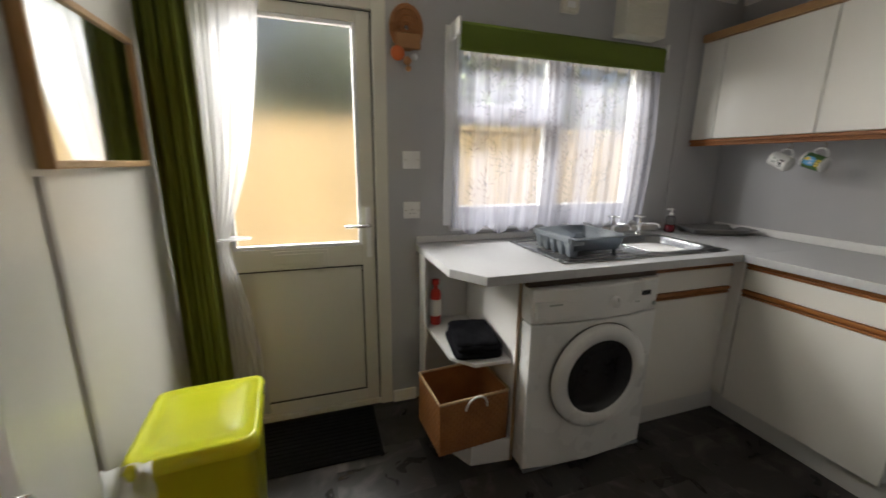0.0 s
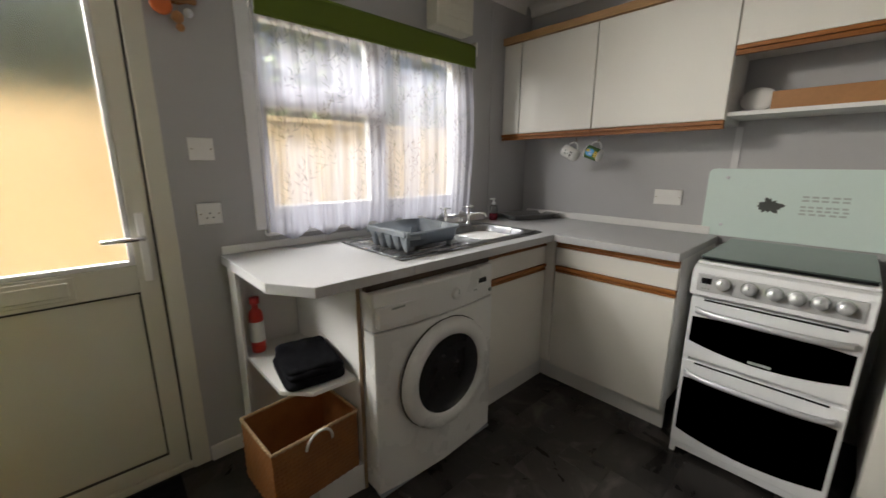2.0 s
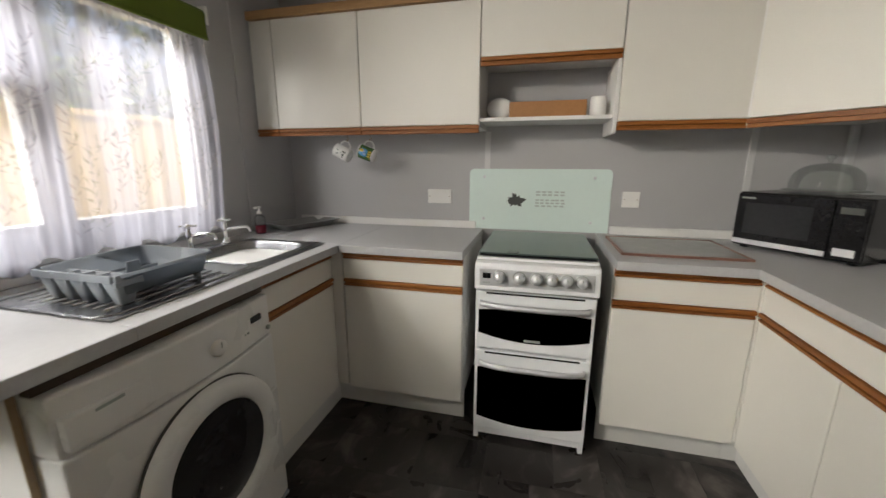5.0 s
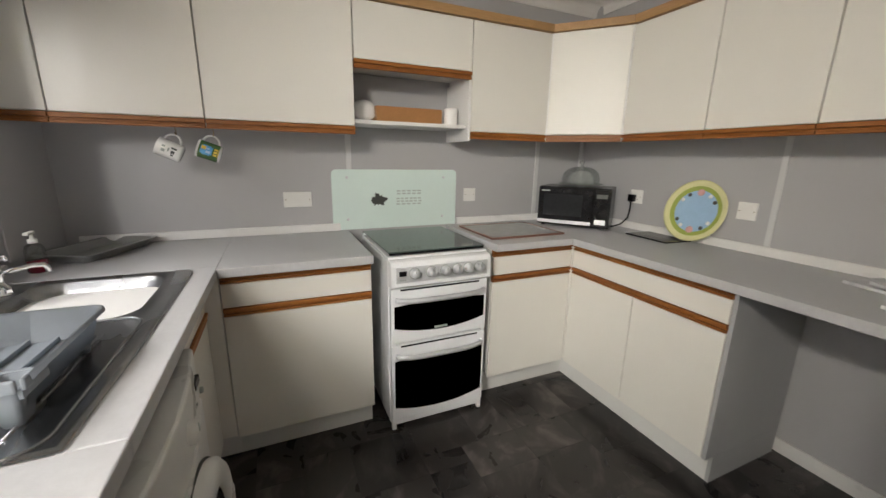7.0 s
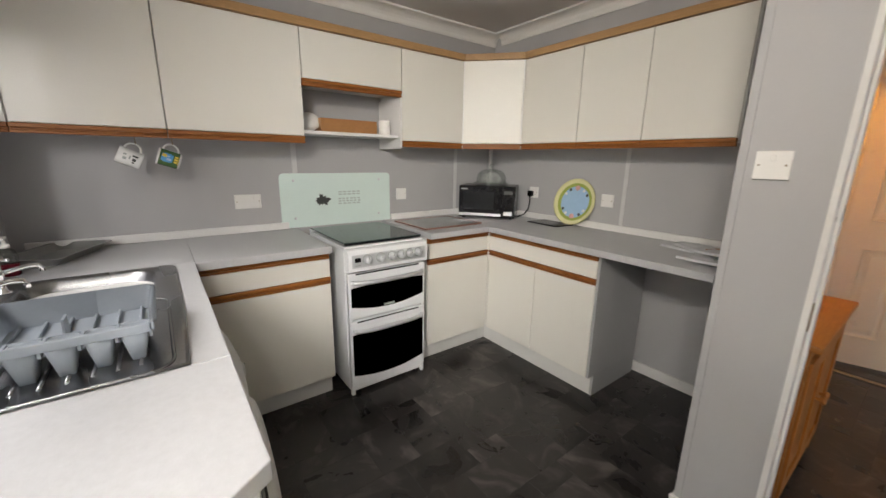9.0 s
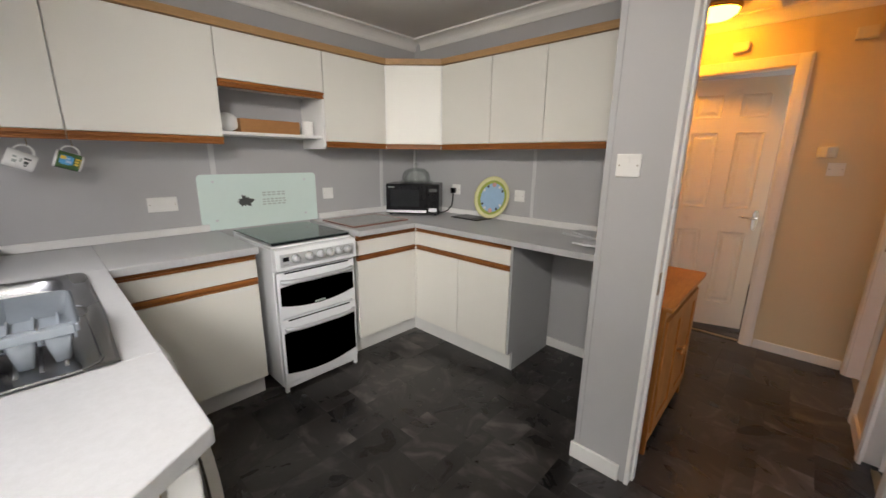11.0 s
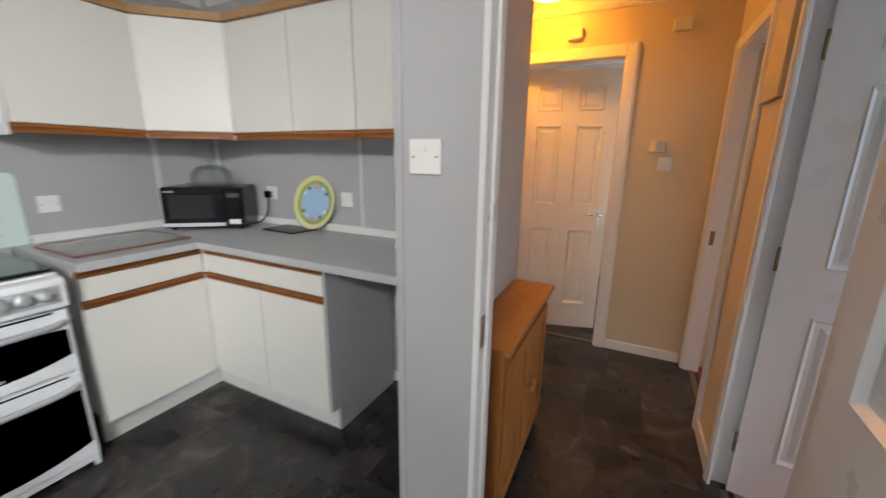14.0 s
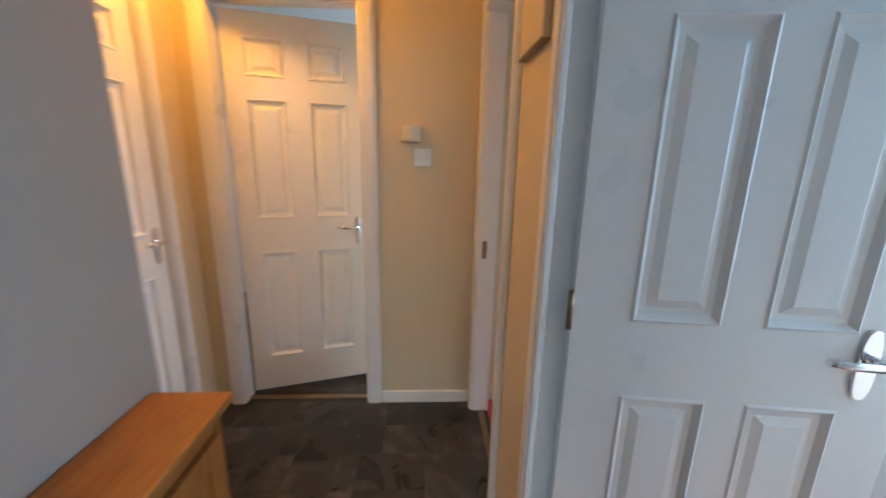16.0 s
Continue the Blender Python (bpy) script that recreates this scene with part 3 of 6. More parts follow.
def lever_handle(parent, x, z, side, mirror=1, material=CHROME):
    """Backplate, rose and lever on one face of a door leaf; side is the way of local y."""
    bm = bm_new()
    prism(bm, [(0.021 * math.copysign(abs(math.cos(a)) ** 0.7, math.cos(a)), (0.06 + 0.02 * abs(math.sin(a))) * math.copysign(abs(math.sin(a)) ** 0.55, math.sin(a))) for a in [2 * math.pi * k / 32 for k in range(32)]], 0, 0.008, 0.002)
    part("handle_plate", bm, material, parent, "rounded chrome handle backplate", m=Matrix.Translation((x, 0.008 if side > 0 else 0.0, z - 0.0075)) @ Matrix.Rotation(radians(90), 4, "X"))
    bm = bm_new()
    tube(bm, [(x, side * 0.006, z + 0.01), (x, side * 0.045, z + 0.01)], 0.010)
    part("handle_neck", bm, material, parent, "chrome handle neck")
    bm = bm_new()
    tube(bm, [(x, side * 0.045, z + 0.01), (x - mirror * 0.02, side * 0.052, z + 0.011), (x - mirror * 0.07, side * 0.054, z + 0.014), (x - mirror * 0.115, side * 0.05, z + 0.018)], 0.009)
    part("lever", bm, material, parent, "chrome door lever")


def six_panel_door(name, m, w, h, label, handle_x, mirror, sides=(1, -1), handle_z=0.95, st=0.088, mu=0.105):
    """A moulded six-panel leaf; local x runs from the hinge edge, y is its thickness, centred."""
    d = thing(name, m, label, "door", kind="structure")
    t = 0.0175
    bm = bm_new()
    mid = w / 2
    rows = [(0.20, 0.825), (1.005, 1.605), (1.705, h - 0.11)]
    cols = [(st, mid - mu / 2), (mid + mu / 2, w - st)]
    xs = [0, cols[0][0], cols[0][1], cols[1][0], cols[1][1], w]
    zs = [0, rows[0][0], rows[0][1], rows[1][0], rows[1][1], rows[2][0], rows[2][1], h]
    bm.free()
    for x0, x1 in ((0, xs[1]), (xs[4], w)):
        part("stile", B(x0, -t, 0, x1, t, h), GLOSS_WHITE, d)
    for j in (0, 2, 4, 6):
        part("rail", B(xs[1], -t, zs[j], xs[4], t, zs[j + 1]), GLOSS_WHITE, d)
    for j in (1, 3, 5):
        part("mullion", B(xs[2], -t, zs[j], xs[3], t, zs[j + 1]), GLOSS_WHITE, d)
    for c0, c1 in cols:
        for r0, r1 in rows:
            bm = bm_new()
            levels = [(0.0, t), (0.006, t + 0.004), (0.018, t - 0.010), (0.032, t - 0.011), (0.052, t - 0.002)]
            for s in (1, -1):
                rings = []
                for inset, depth in levels:
                    rings.append([bm.verts.new((x, s * depth, z)) for x, z in ((c0 + inset, r0 + inset), (c1 - inset, r0 + inset), (c1 - inset, r1 - inset), (c0 + inset, r1 - inset))])
                for a, b in zip(rings, rings[1:]):
                    for k in range(4):
                        bm.faces.new((a[k], a[(k + 1) % 4], b[(k + 1) % 4], b[k]))
                bm.faces.new(rings[-1])
            bmesh.ops.recalc_face_normals(bm, faces=bm.faces[:])
            part("door_panel", bm, GLOSS_WHITE, d)
    for s in sides:
        side_y = s * t
        holder = part("lock_case", B(handle_x - 0.012, -t - 0.001, handle_z - 0.03, handle_x + 0.012, t + 0.001, handle_z + 0.03), CHROME, d)
        sub = part("handle", B(handle_x - 0.004, -t - 0.002, handle_z - 0.004, handle_x + 0.004, t + 0.002, handle_z + 0.004), CHROME, d, "chrome lever handle on a backplate", m=Matrix.Translation((0, side_y, 0)))
        lever_handle(sub, handle_x, handle_z, s, mirror)
    return d


def hinges(parent_name, x, y, zs):
    for z in zs:
        bm = bm_new()
        tube(bm, [(x, y, z - 0.045), (x, y, z + 0.045)], 0.007)
        structure(parent_name, bm, BRASS, "dull brass butt hinge on a door jamb", "hinge")


# kitchen to hall doorway, its leaf swung into the kitchen
structure("wall_nib_west", wall_bm("x", HWX, 0.072, NB0, NB1, 0, 2.07), GREY_WALL, "narrow wall return beside the hall doorway", "wall")
lining("door_frame_hall", "x", 0.073, NBX, NB0 - 0.004, NB1 + 0.006, 2.07, 0.017)
strip("door_stop_bead", 0.768, 0.875, 0.0, 0.7775, 0.91, 2.05, GLOSS_WHITE, "white painted door stop bead", "door frame", 0.002)
strip("door_trim_hall_side", 0.78, 0.849, 0.0, 0.83, 0.8605, 2.09, GLOSS_WHITE, "white painted door architrave", "door frame", 0.004)
hx, hy, ex, ey = 0.108, 0.977, 0.138, 1.715
ang = math.degrees(math.atan2(ey - hy, ex - hx))
six_panel_door("door_hall", pose(hx, hy, 0.012, 0, 0, ang), 0.745, 2.02, "white six-panel door standing open into the kitchen", 0.685, 1, handle_z=0.905)
structure("strike_plate", B(0.7755, 0.915, 0.89, 0.7782, 0.94, 0.98, bevel=0.001), BRASS, "small brass strike plate in the door jamb", "strike plate")

# doorway of the west room, its leaf open at right angles
lining("door_frame_west_room", "y", -0.008, 0.80, HWX - 0.082, HWX + 0.002, 2.0)
architrave("door_trim_west_room", "y", 0.05, 0.785, HWX, 1, 1.985, 0.06)
six_panel_door("door_west_room", pose(-0.048, 0.045, 0.012, 0, 0, 172), 0.70, 1.96, "white six-panel door open into the side room", 0.605, 1, handle_z=0.945, st=0.122, mu=0.082)
hinges("door_hinge", -0.042, 0.0575, (0.25, 1.035, 1.75))

# doorway of the red-carpeted room
lining("door_frame_red_room", "y", -1.02, -0.37, HWX - 0.085, HWX + 0.002, 2.0)
architrave("door_trim_red_room", "y", -1.005, -0.385, HWX, 1, 1.985, 0.06)
structure("strike_plate", B(-0.03, -1.0, 0.87, -0.005, -0.9975, 0.96, bevel=0.001), BRASS, "small brass strike plate in the door jamb", "strike plate")

# end door, ajar into the far room
lining("door_frame_hall_end", "x", 0.575, 1.285, ENDY - 0.085, ENDY + 0.002, 2.045)
architrave("door_trim_hall_end", "x", 0.59, 1.265, ENDY, 1, 2.028, 0.075)
six_panel_door("door_hall_end", pose(1.256, ENDY - 0.10, 0.02, 0, 0, 180 + 16), 0.66, 1.995, "white six-panel door standing ajar at the hall end", 0.61, 1, handle_z=0.935)
strip("threshold_strip", 0.60, ENDY - 0.06, 0.0, 1.263, ENDY - 0.03, 0.008, BRASS, "brass threshold strip under the end door", "threshold")
strip("threshold_strip_west", HWX - 0.06, 0.06, 0.0, HWX - 0.03, 0.775, 0.008, BRASS, "brass threshold strip at a carpet edge", "threshold")
strip("threshold_strip_red", HWX - 0.06, -0.995, 0.0, HWX - 0.03, -0.395, 0.008, BRASS, "brass threshold strip at a carpet edge", "threshold")

# recess door, shut
lining("door_frame_recess", "y", -0.89, -0.20, HEX - 0.002, HEX + 0.09, 2.0)
architrave("door_trim_recess", "y", -0.875, -0.215, HEX, -1, 1.985, 0.06)
six_panel_door("door_recess", pose(HEX + 0.03, -0.225, 0.012, 0, 0, -90), 0.64, 1.96, "white six-panel door shut in the hall recess", 0.585, 1, sides=(-1,), handle_z=0.96)


# ---- outer door ----
DY = NY - 0.004
door = thing("door_outer", Matrix(), "cream outer door with frosted upper pane and letter plate", "door", kind="structure")
bm = bm_new()
box(bm, 0.03, DY, 0, 0.105, NY + 0.10, 2.07, bevel=0.004)
box(bm, 0.84, DY, 0, 0.905, NY + 0.10, 2.07, bevel=0.004)
box(bm, 0.105, DY, 2.01, 0.84, NY + 0.10, 2.07, bevel=0.004)
# side posts of the added lamp slot above the door
box(bm, 0.03, NY + 0.05, 2.07, 0.05, NY + 0.10, 2.31)
box(bm, 0.885, NY + 0.05, 2.07, 0.905, NY + 0.10, 2.31)
box(bm, 0.105, DY + 0.01, 0.0, 0.84, NY + 0.10, 0.03, bevel=0.003)
part("door_frame", bm, UPVC, door)
LY0, LY1 = NY + 0.012, NY + 0.065
bm = bm_new()
for a in ((0.112, 0.036, 0.175, 2.004), (0.767, 0.036, 0.832, 2.004), (0.175, 0.036, 0.767, 0.10), (0.175, 0.82, 0.767, 0.925), (0.175, 1.955, 0.767, 2.004)):
    box(bm, a[0], LY0, a[1], a[2], LY1, a[3], bevel=0.003)
part("leaf", bm, UPVC, door)
part("lower_panel", B(0.178, LY0 + 0.012, 0.103, 0.764, LY1 - 0.01, 0.817, bevel=0.004), UPVC, door)
bm = bm_new()
for a in ((0.1755, 0.1005, 0.182, 0.8195), (0.760, 0.1005, 0.7665, 0.8195), (0.182, 0.1005, 0.760, 0.107), (0.182, 0.813, 0.760, 0.8195)):
    box(bm, a[0], LY0 + 0.004, a[1], a[2], LY0 + 0.013, a[3])
for a in ((0.834, 0.03, 0.8395, 2.009), (0.106, 2.0045, 0.8395, 2.0095)):
    box(bm, a[0], LY0 + 0.006, a[1], a[2], LY1, a[3])
part("seal", bm, SEAL, door, "dark rubber seal line")
bm = bm_new()
for a in ((0.175, 0.925, 0.193, 1.955), (0.749, 0.925, 0.767, 1.955), (0.193, 0.925, 0.749, 0.943), (0.193, 1.937, 0.749, 1.955)):
    box(bm, a[0], LY0 + 0.002, a[1], a[2], LY0 + 0.03, a[3], bevel=0.004)
part("glazing_bead", bm, UPVC_WHITE, door)
pane = part("pane", B(0.19, LY0 + 0.028, 0.94, 0.752, LY0 + 0.036, 1.940), FROST, door, "rain-patterned frosted glass pane")
pane.visible_shadow = False
bm = B(0.335, LY0 - 0.006, 0.835, 0.595, LY0, 0.915, bevel=0.003)
box(bm, 0.35, LY0 - 0.012, 0.85, 0.58, LY0 - 0.005, 0.90, bevel=0.003)
part("letter_plate", bm, UPVC, door, "cream letter plate")
plate = part("handle_plate", B(0.787, LY0 - 0.01, 0.86, 0.814, LY0, 1.12, bevel=0.004), WHITE_PLASTIC, door, "white door handle plate")
bm = bm_new()
tube(bm, [(0.800, LY0 - 0.008, 1.03), (0.800, LY0 - 0.05, 1.03), (0.782, LY0 - 0.055, 1.03), (0.682, LY0 - 0.05, 1.028)], 0.009)
part("lever", bm, CHROME, plate, "chrome lever")

# ---- window ----
win = thing("window_1", Matrix(), "white plastic window with a fanlight and fixed side light", "window", kind="structure")
WY0, WY1 = NY - 0.006, NY + 0.075
bm = bm_new()
for a in ((1.195, 1.01, 1.262, 1.99), (2.430, 1.01, 2.490, 1.99), (1.262, 1.01, 2.430, 1.08), (1.262, 1.91, 2.430, 1.99), (1.830, 1.08, 1.875, 1.91), (1.262, 1.570, 1.830, 1.615)):
    box(bm, a[0], WY0, a[1], a[2], WY1, a[3], bevel=0.005)
part("window_frame", bm, UPVC_WHITE, win)
for x0, x1, z0, z1 in ((1.262, 1.830, 1.08, 1.570), (1.262, 1.830, 1.615, 1.91), (1.875, 2.430, 1.08, 1.91)):
    bm = bm_new()
    e = 0.028
    for a in ((x0, z0, x0 + e, z1), (x1 - e, z0, x1, z1), (x0 + e, z0, x1 - e, z0 + e), (x0 + e, z1 - e, x1 - e, z1)):
        box(bm, a[0], WY0 + 0.02, a[1], a[2], WY1 - 0.01, a[3], bevel=0.004)
    sash = part("sash", bm, UPVC_WHITE, win)
    p = part("pane", B(x0 + e - 0.003, WY0 + 0.04, z0 + e - 0.003, x1 - e + 0.003, WY0 + 0.044, z1 - e + 0.003), CLEAR, sash, "clear glass pane")
    p.visible_shadow = False
part("latch", B(1.55, WY0 - 0.02, 1.64, 1.63, WY0, 1.658, bevel=0.004), CHROME, win, "small metal fanlight latch")
part("window_sill", B(1.225, NY - 0.045, 0.985, 2.455, NY - 0.0065, 1.008, bevel=0.004), UPVC_WHITE, win, "narrow white inner sill")


def cloth(x0, x1, z0, z1, y, folds, deep, nx=160, nz=24, gather=None, hem=0.0, seed=1):
    """A hanging cloth with folds; gather(v) gives its left and right edge at height share v."""
    bm = bm_new()
    rows = []
    for j in range(nz + 1):
        v = j / nz
        z = z0 + (z1 - z0) * v
        a, b = gather(v) if gather else (x0, x1)
        row = []
        for i in range(nx + 1):
            u = i / nx
            w = noise.noise((u * 3.1 + seed, v * 0.6, seed)) * 1.3
            ph = u * folds * 2 * math.pi + w * 2.2
            dy = deep * (math.sin(ph) * (0.75 + 0.35 * noise.noise((u * 9, v * 1.2, seed + 3)))) + 0.4 * deep * math.sin(2.3 * ph + v * 1.5)
            zz = z + (hem * math.sin(ph * 0.5 + 0.6) * (1 - v) ** 3 if hem else 0)
            row.append(bm.verts.new((a + (b - a) * u + 0.15 * deep * math.cos(ph), y + dy, zz)))
        rows.append(row)
    for a, b in zip(rows, rows[1:]):
        for i in range(nx):
            f = bm.faces.new((a[i], a[i + 1], b[i + 1], b[i]))
            f.smooth = True
    return bm


net = thing("net_curtain", Matrix(), "white patterned net curtain gathered across the window", "curtain")
part("cloth", cloth(1.205, 2.585, 0.985, 1.93, NY - 0.07, 15, 0.010, gather=lambda v: (1.215 + 0.01 * v, 2.47 + 0.05 * math.sin(2.6 * v) - 0.02 * v), hem=0.022), NET, net)
rnd = random.Random(31)
bm = bm_new()
for k in range(110):
    # a sprig: a bent stem with slim leaves on both sides
    px, pz, lean = rnd.uniform(1.29, 2.40), rnd.uniform(1.03, 1.80), rnd.uniform(-0.7, 0.7)
    for q in range(7):
        s = q * 0.017
        cx, cz = px + s * math.sin(lean + 3 * s), pz + s * math.cos(lean + 3 * s)
        a = lean + (0.85 if q % 2 else -0.85) * (1 - q / 9)
        ln, wd = rnd.uniform(0.026, 0.042), rnd.uniform(0.0035, 0.006)
        dx, dz = math.sin(a), math.cos(a)
        yy = NY - 0.087 - 0.0004 * (k % 5) - 0.0001 * q
        bm.faces.new([bm.verts.new((cx + dx * u * ln + dz * w * wd, yy, cz + dz * u * ln - dx * w * wd)) for u, w in ((0, 0), (0.45, 1), (1, 0), (0.5, -1))])
tagged(part("embroidery", bm, STITCH, net), "stitched leaf sprigs", kind="stuff")
bm = bm_new()
tube(bm, [(1.20, NY - 0.066, 1.925), (2.48, NY - 0.066, 1.925)], 0.005)
part("curtain_wire", bm, UPVC_WHITE, net)

blind = thing("roller_blind", Matrix(), "olive green roller blind rolled up above the window", "blind")
bm = bm_new()
tube(bm, [(1.235, NY - 0.085, 1.955), (2.465, NY - 0.085, 1.955)], 0.030, 20)
part("roll", bm, GREEN_BLIND, blind)
part("fabric", B(1.235, NY - 0.117, 1.856, 2.465, NY - 0.112, 1.965, bevel=0.001), GREEN_BLIND, blind)
part("bottom_bar", B(1.232, NY - 0.120, 1.852, 2.468, NY - 0.109, 1.868, bevel=0.004), GREEN_BLIND, blind)
for x in (1.222, 2.466):
    part("bracket", B(x, NY - 0.122, 1.92, x + 0.012, NY, 1.995, bevel=0.003), WHITE_PLASTIC, blind, "white end bracket")
bm = bm_new()
tube(bm, [(1.226, NY - 0.09, 1.92), (1.222, NY - 0.088, 1.4), (1.226, NY - 0.086, 0.985), (1.231, NY - 0.086, 1.4), (1.231, NY - 0.09, 1.92)], 0.002, 6)
part("pull_cord", bm, WHITE_PLASTIC, blind, "white loop of cord")

# curtains of the outer door
cur = thing("door_curtain", Matrix(), "olive green curtain drawn back beside the outer door", "curtain")
part("cloth", cloth(-0.02, 0.20, 0.02, 2.24, NY - 0.15, 3.5, 0.026, nx=90, gather=lambda v: (-0.018, 0.158 - 0.012 * v)), GREEN_CURTAIN, cur)
bm = bm_new()
tube(bm, [(-0.03, NY - 0.13, 2.25), (1.05, NY - 0.13, 2.25)], 0.011)
part("curtain_pole", bm, UPVC_WHITE, cur)
part("pole_bracket", B(0.98, NY - 0.14, 2.24, 1.0, NY, 2.262, bevel=0.003), UPVC_WHITE, cur)


def tie(v):
    pinch = math.exp(-((v - 0.42) / 0.13) ** 2)
    spread = (v - 0.42) / 0.58 if v > 0.42 else 0.0
    return 0.115 + 0.02 * v, 0.225 + 0.185 * max(spread, 0) ** 0.75 + (0.13 * (0.42 - v) if v < 0.42 else 0) - 0.05 * pinch


net2 = thing("door_net_curtain", Matrix(), "white voile curtain tied back across the door pane", "curtain")
part("cloth", cloth(0.12, 0.42, 0.10, 2.23, NY - 0.06, 5, 0.005, nx=90, nz=40, gather=tie, seed=5), NET_DOOR, net2)
bm = bm_new()
tube(bm, [(0.13 + 0.06 + 0.075 * math.cos(a), NY - 0.06 + 0.028 * math.sin(a), 1.00) for a in [2 * math.pi * i / 16 for i in range(16)]], 0.006, 6, closed=True)
part("tie", bm, NET_DOOR, net2, "narrow white tie")


# ---- fitted units ----
def unit_front(holder, axis, a0, a1, face, out, z0, z1, name="door", material=UNIT, thick=0.018):
    """A flat laminate door or drawer front standing proud of a carcass."""
    lo, hi = sorted((face, face + out * thick))
    g = 0.0026
    bm = B(a0 + g, lo, z0, a1 - g, hi, z1, bevel=0.0018) if axis == "x" else B(lo, a0 + g, z0, hi, a1 - g, z1, bevel=0.0018)
    return part(name, bm, material, holder)


def trim_bar(holder, axis, a0, a1, face, out, z0, z1, pale=False):
    """A moulded oak pull rail with a finger groove."""
    bm = bm_new()
    for (q0, q1, w0, w1) in ((0.0, 0.026, z0 + 0.55 * (z1 - z0), z1), (0.0, 0.014, z0 + 0.30 * (z1 - z0), z0 + 0.55 * (z1 - z0)), (0.0, 0.022, z0, z0 + 0.30 * (z1 - z0))):
        lo, hi = sorted((face + out * q0, face + out * q1))
        box(bm, *((a0, lo, w0, a1, hi, w1) if axis == "x" else (lo, a0, w0, hi, a1, w1)), bevel=0.002)
    m = (TRIM_X if axis == "x" else TRIM_Y)
    part("pull_rail", bm, m, holder, "oak pull rail")


def base_unit(name, axis, a0, a1, face, back, label, doors=1, out=-1, side0=CARCASS, plinth_in=0.055):
    """Carcass, plinth, drawer front, doors and two oak rails; face is the carcass front, back the wall side."""
    u = thing(name, Matrix(), label, "base cabinet", "fitted base cabinets")
    lo, hi = sorted((face, back))
    part("body", B(a0, lo, 0.15, a1, hi, 0.885) if axis == "x" else B(lo, a0, 0.15, hi, a1, 0.885), side0, u)
    pf = face - out * plinth_in
    lo, hi = sorted((pf, pf - out * 0.018))
    part("plinth", B(a0, lo, 0, a1, hi, 0.149, bevel=0.001) if axis == "x" else B(lo, a0, 0, hi, a1, 0.149, bevel=0.001), PLINTH, u)
    trim_bar(u, axis, a0 + 0.002, a1 - 0.002, face, out, 0.849, 0.883)
    trim_bar(u, axis, a0 + 0.002, a1 - 0.002, face, out, 0.708, 0.743)
    unit_front(u, axis, a0, a1, face, out, 0.746, 0.846, "drawer_front")
    n = doors
    for i in range(n):
        unit_front(u, axis, a0 + (a1 - a0) * i / n, a0 + (a1 - a0) * (i + 1) / n, face, out, 0.135, 0.705)
    return u


FE, FN, FS = 2.572, 2.447, 0.552
base_unit("base_cabinet", "y", 1.759, 2.372, FE, EX - 0.02, "cream base cabinet with oak rails beside the cooker")
base_unit("base_cabinet", "y", 0.575, 1.110, FE, EX - 0.02, "cream base cabinet with oak rails under the glass board")
base_unit("base_cabinet", "x", 1.685, 2.545, FS, SY + 0.02, "wide two-door cream base cabinet with a grey end panel", 2, out=1, side0=GREY_SIDE, plinth_in=0.04)
base_unit("base_cabinet", "x", 2.008, 2.545, FN, NY - 0.02, "cream base cabinet with oak rails under the sink", plinth_in=0.022)
strip("trim_corner_post", 2.546, 2.374, 0.15, 2.60, 2.44, 0.885, UNIT, "cream corner post between the cabinets", "trim")
strip("trim_corner_post_s", 2.546, 0.535, 0.15, 2.60, 0.574, 0.885, UNIT, "cream corner post between the cabinets", "trim")
for x0, y0, x1, y1 in ((2.627, 2.3725, 2.645, 2.487), (2.5455, 2.469, 2.6265, 2.487), (2.627, 0.474, 2.645, 0.5745), (2.5455, 0.494, 2.6265, 0.512)):
    strip("trim_corner_plinth", x0, y0, 0.0, x1, y1, 0.148, PLINTH, "white plinth corner", "trim", 0.001)
part("end_panel_face", box(B(1.668, 0.03, 0.1352, 1.6845, FS + 0.016, 0.885, bevel=0.001), 1.668, 0.03, 0.0, 1.6845, FS - 0.0385, 0.135, bevel=0.001), GREY_SIDE, bpy.data.objects["base_cabinet.002"], "grey end panel")


def wall_unit(name, axis, a0, a1, face, back, out, label, z0=1.492, z1=2.072, doors=1, rail=True):
    u = thing(name, Matrix(), label, "wall cabinet", "fitted wall cabinets")
    lo, hi = sorted((face, back))
    part("body", B(a0, lo, z0, a1, hi, z1) if axis == "x" else B(lo, a0, z0, hi, a1, z1), CARCASS, u)
    for i in range(doors):
        unit_front(u, axis, a0 + (a1 - a0) * i / doors, a0 + (a1 - a0) * (i + 1) / doors, face, out, z0 + 0.012, z1 - 0.003)
    if rail:
        trim_bar(u, axis, a0 + 0.001, a1 - 0.001, face, out, z0 - 0.030, z0 + 0.009)
    return u


GE, GS = 2.890, 0.274
part_unit = wall_unit("wall_cabinet", "y", 2.905, 3.045, GE, EX - 0.001, -1, "narrow cream filler panel of the wall cabinets")
wall_unit("wall_cabinet", "y", 2.392, 2.904, GE, EX - 0.001, -1, "cream wall cabinet with an oak rail and cup hooks")
wall_unit("wall_cabinet", "y", 1.748, 2.391, GE, EX - 0.001, -1, "cream wall cabinet with an oak rail beside the open shelf")
wall_unit("wall_cabinet", "y", 1.106, 1.747, GE, EX - 0.001, -1, "short cream wall cabinet above an open shelf", z0=1.803)
wall_unit("wall_cabinet", "y", 0.578, 1.105, GE, EX - 0.001, -1, "cream wall cabinet with an oak rail over the worktop")
wall_unit("wall_cabinet", "x", 2.090, 2.555, GS, SY + 0.001, 1, "narrow cream wall cabinet above the platter")
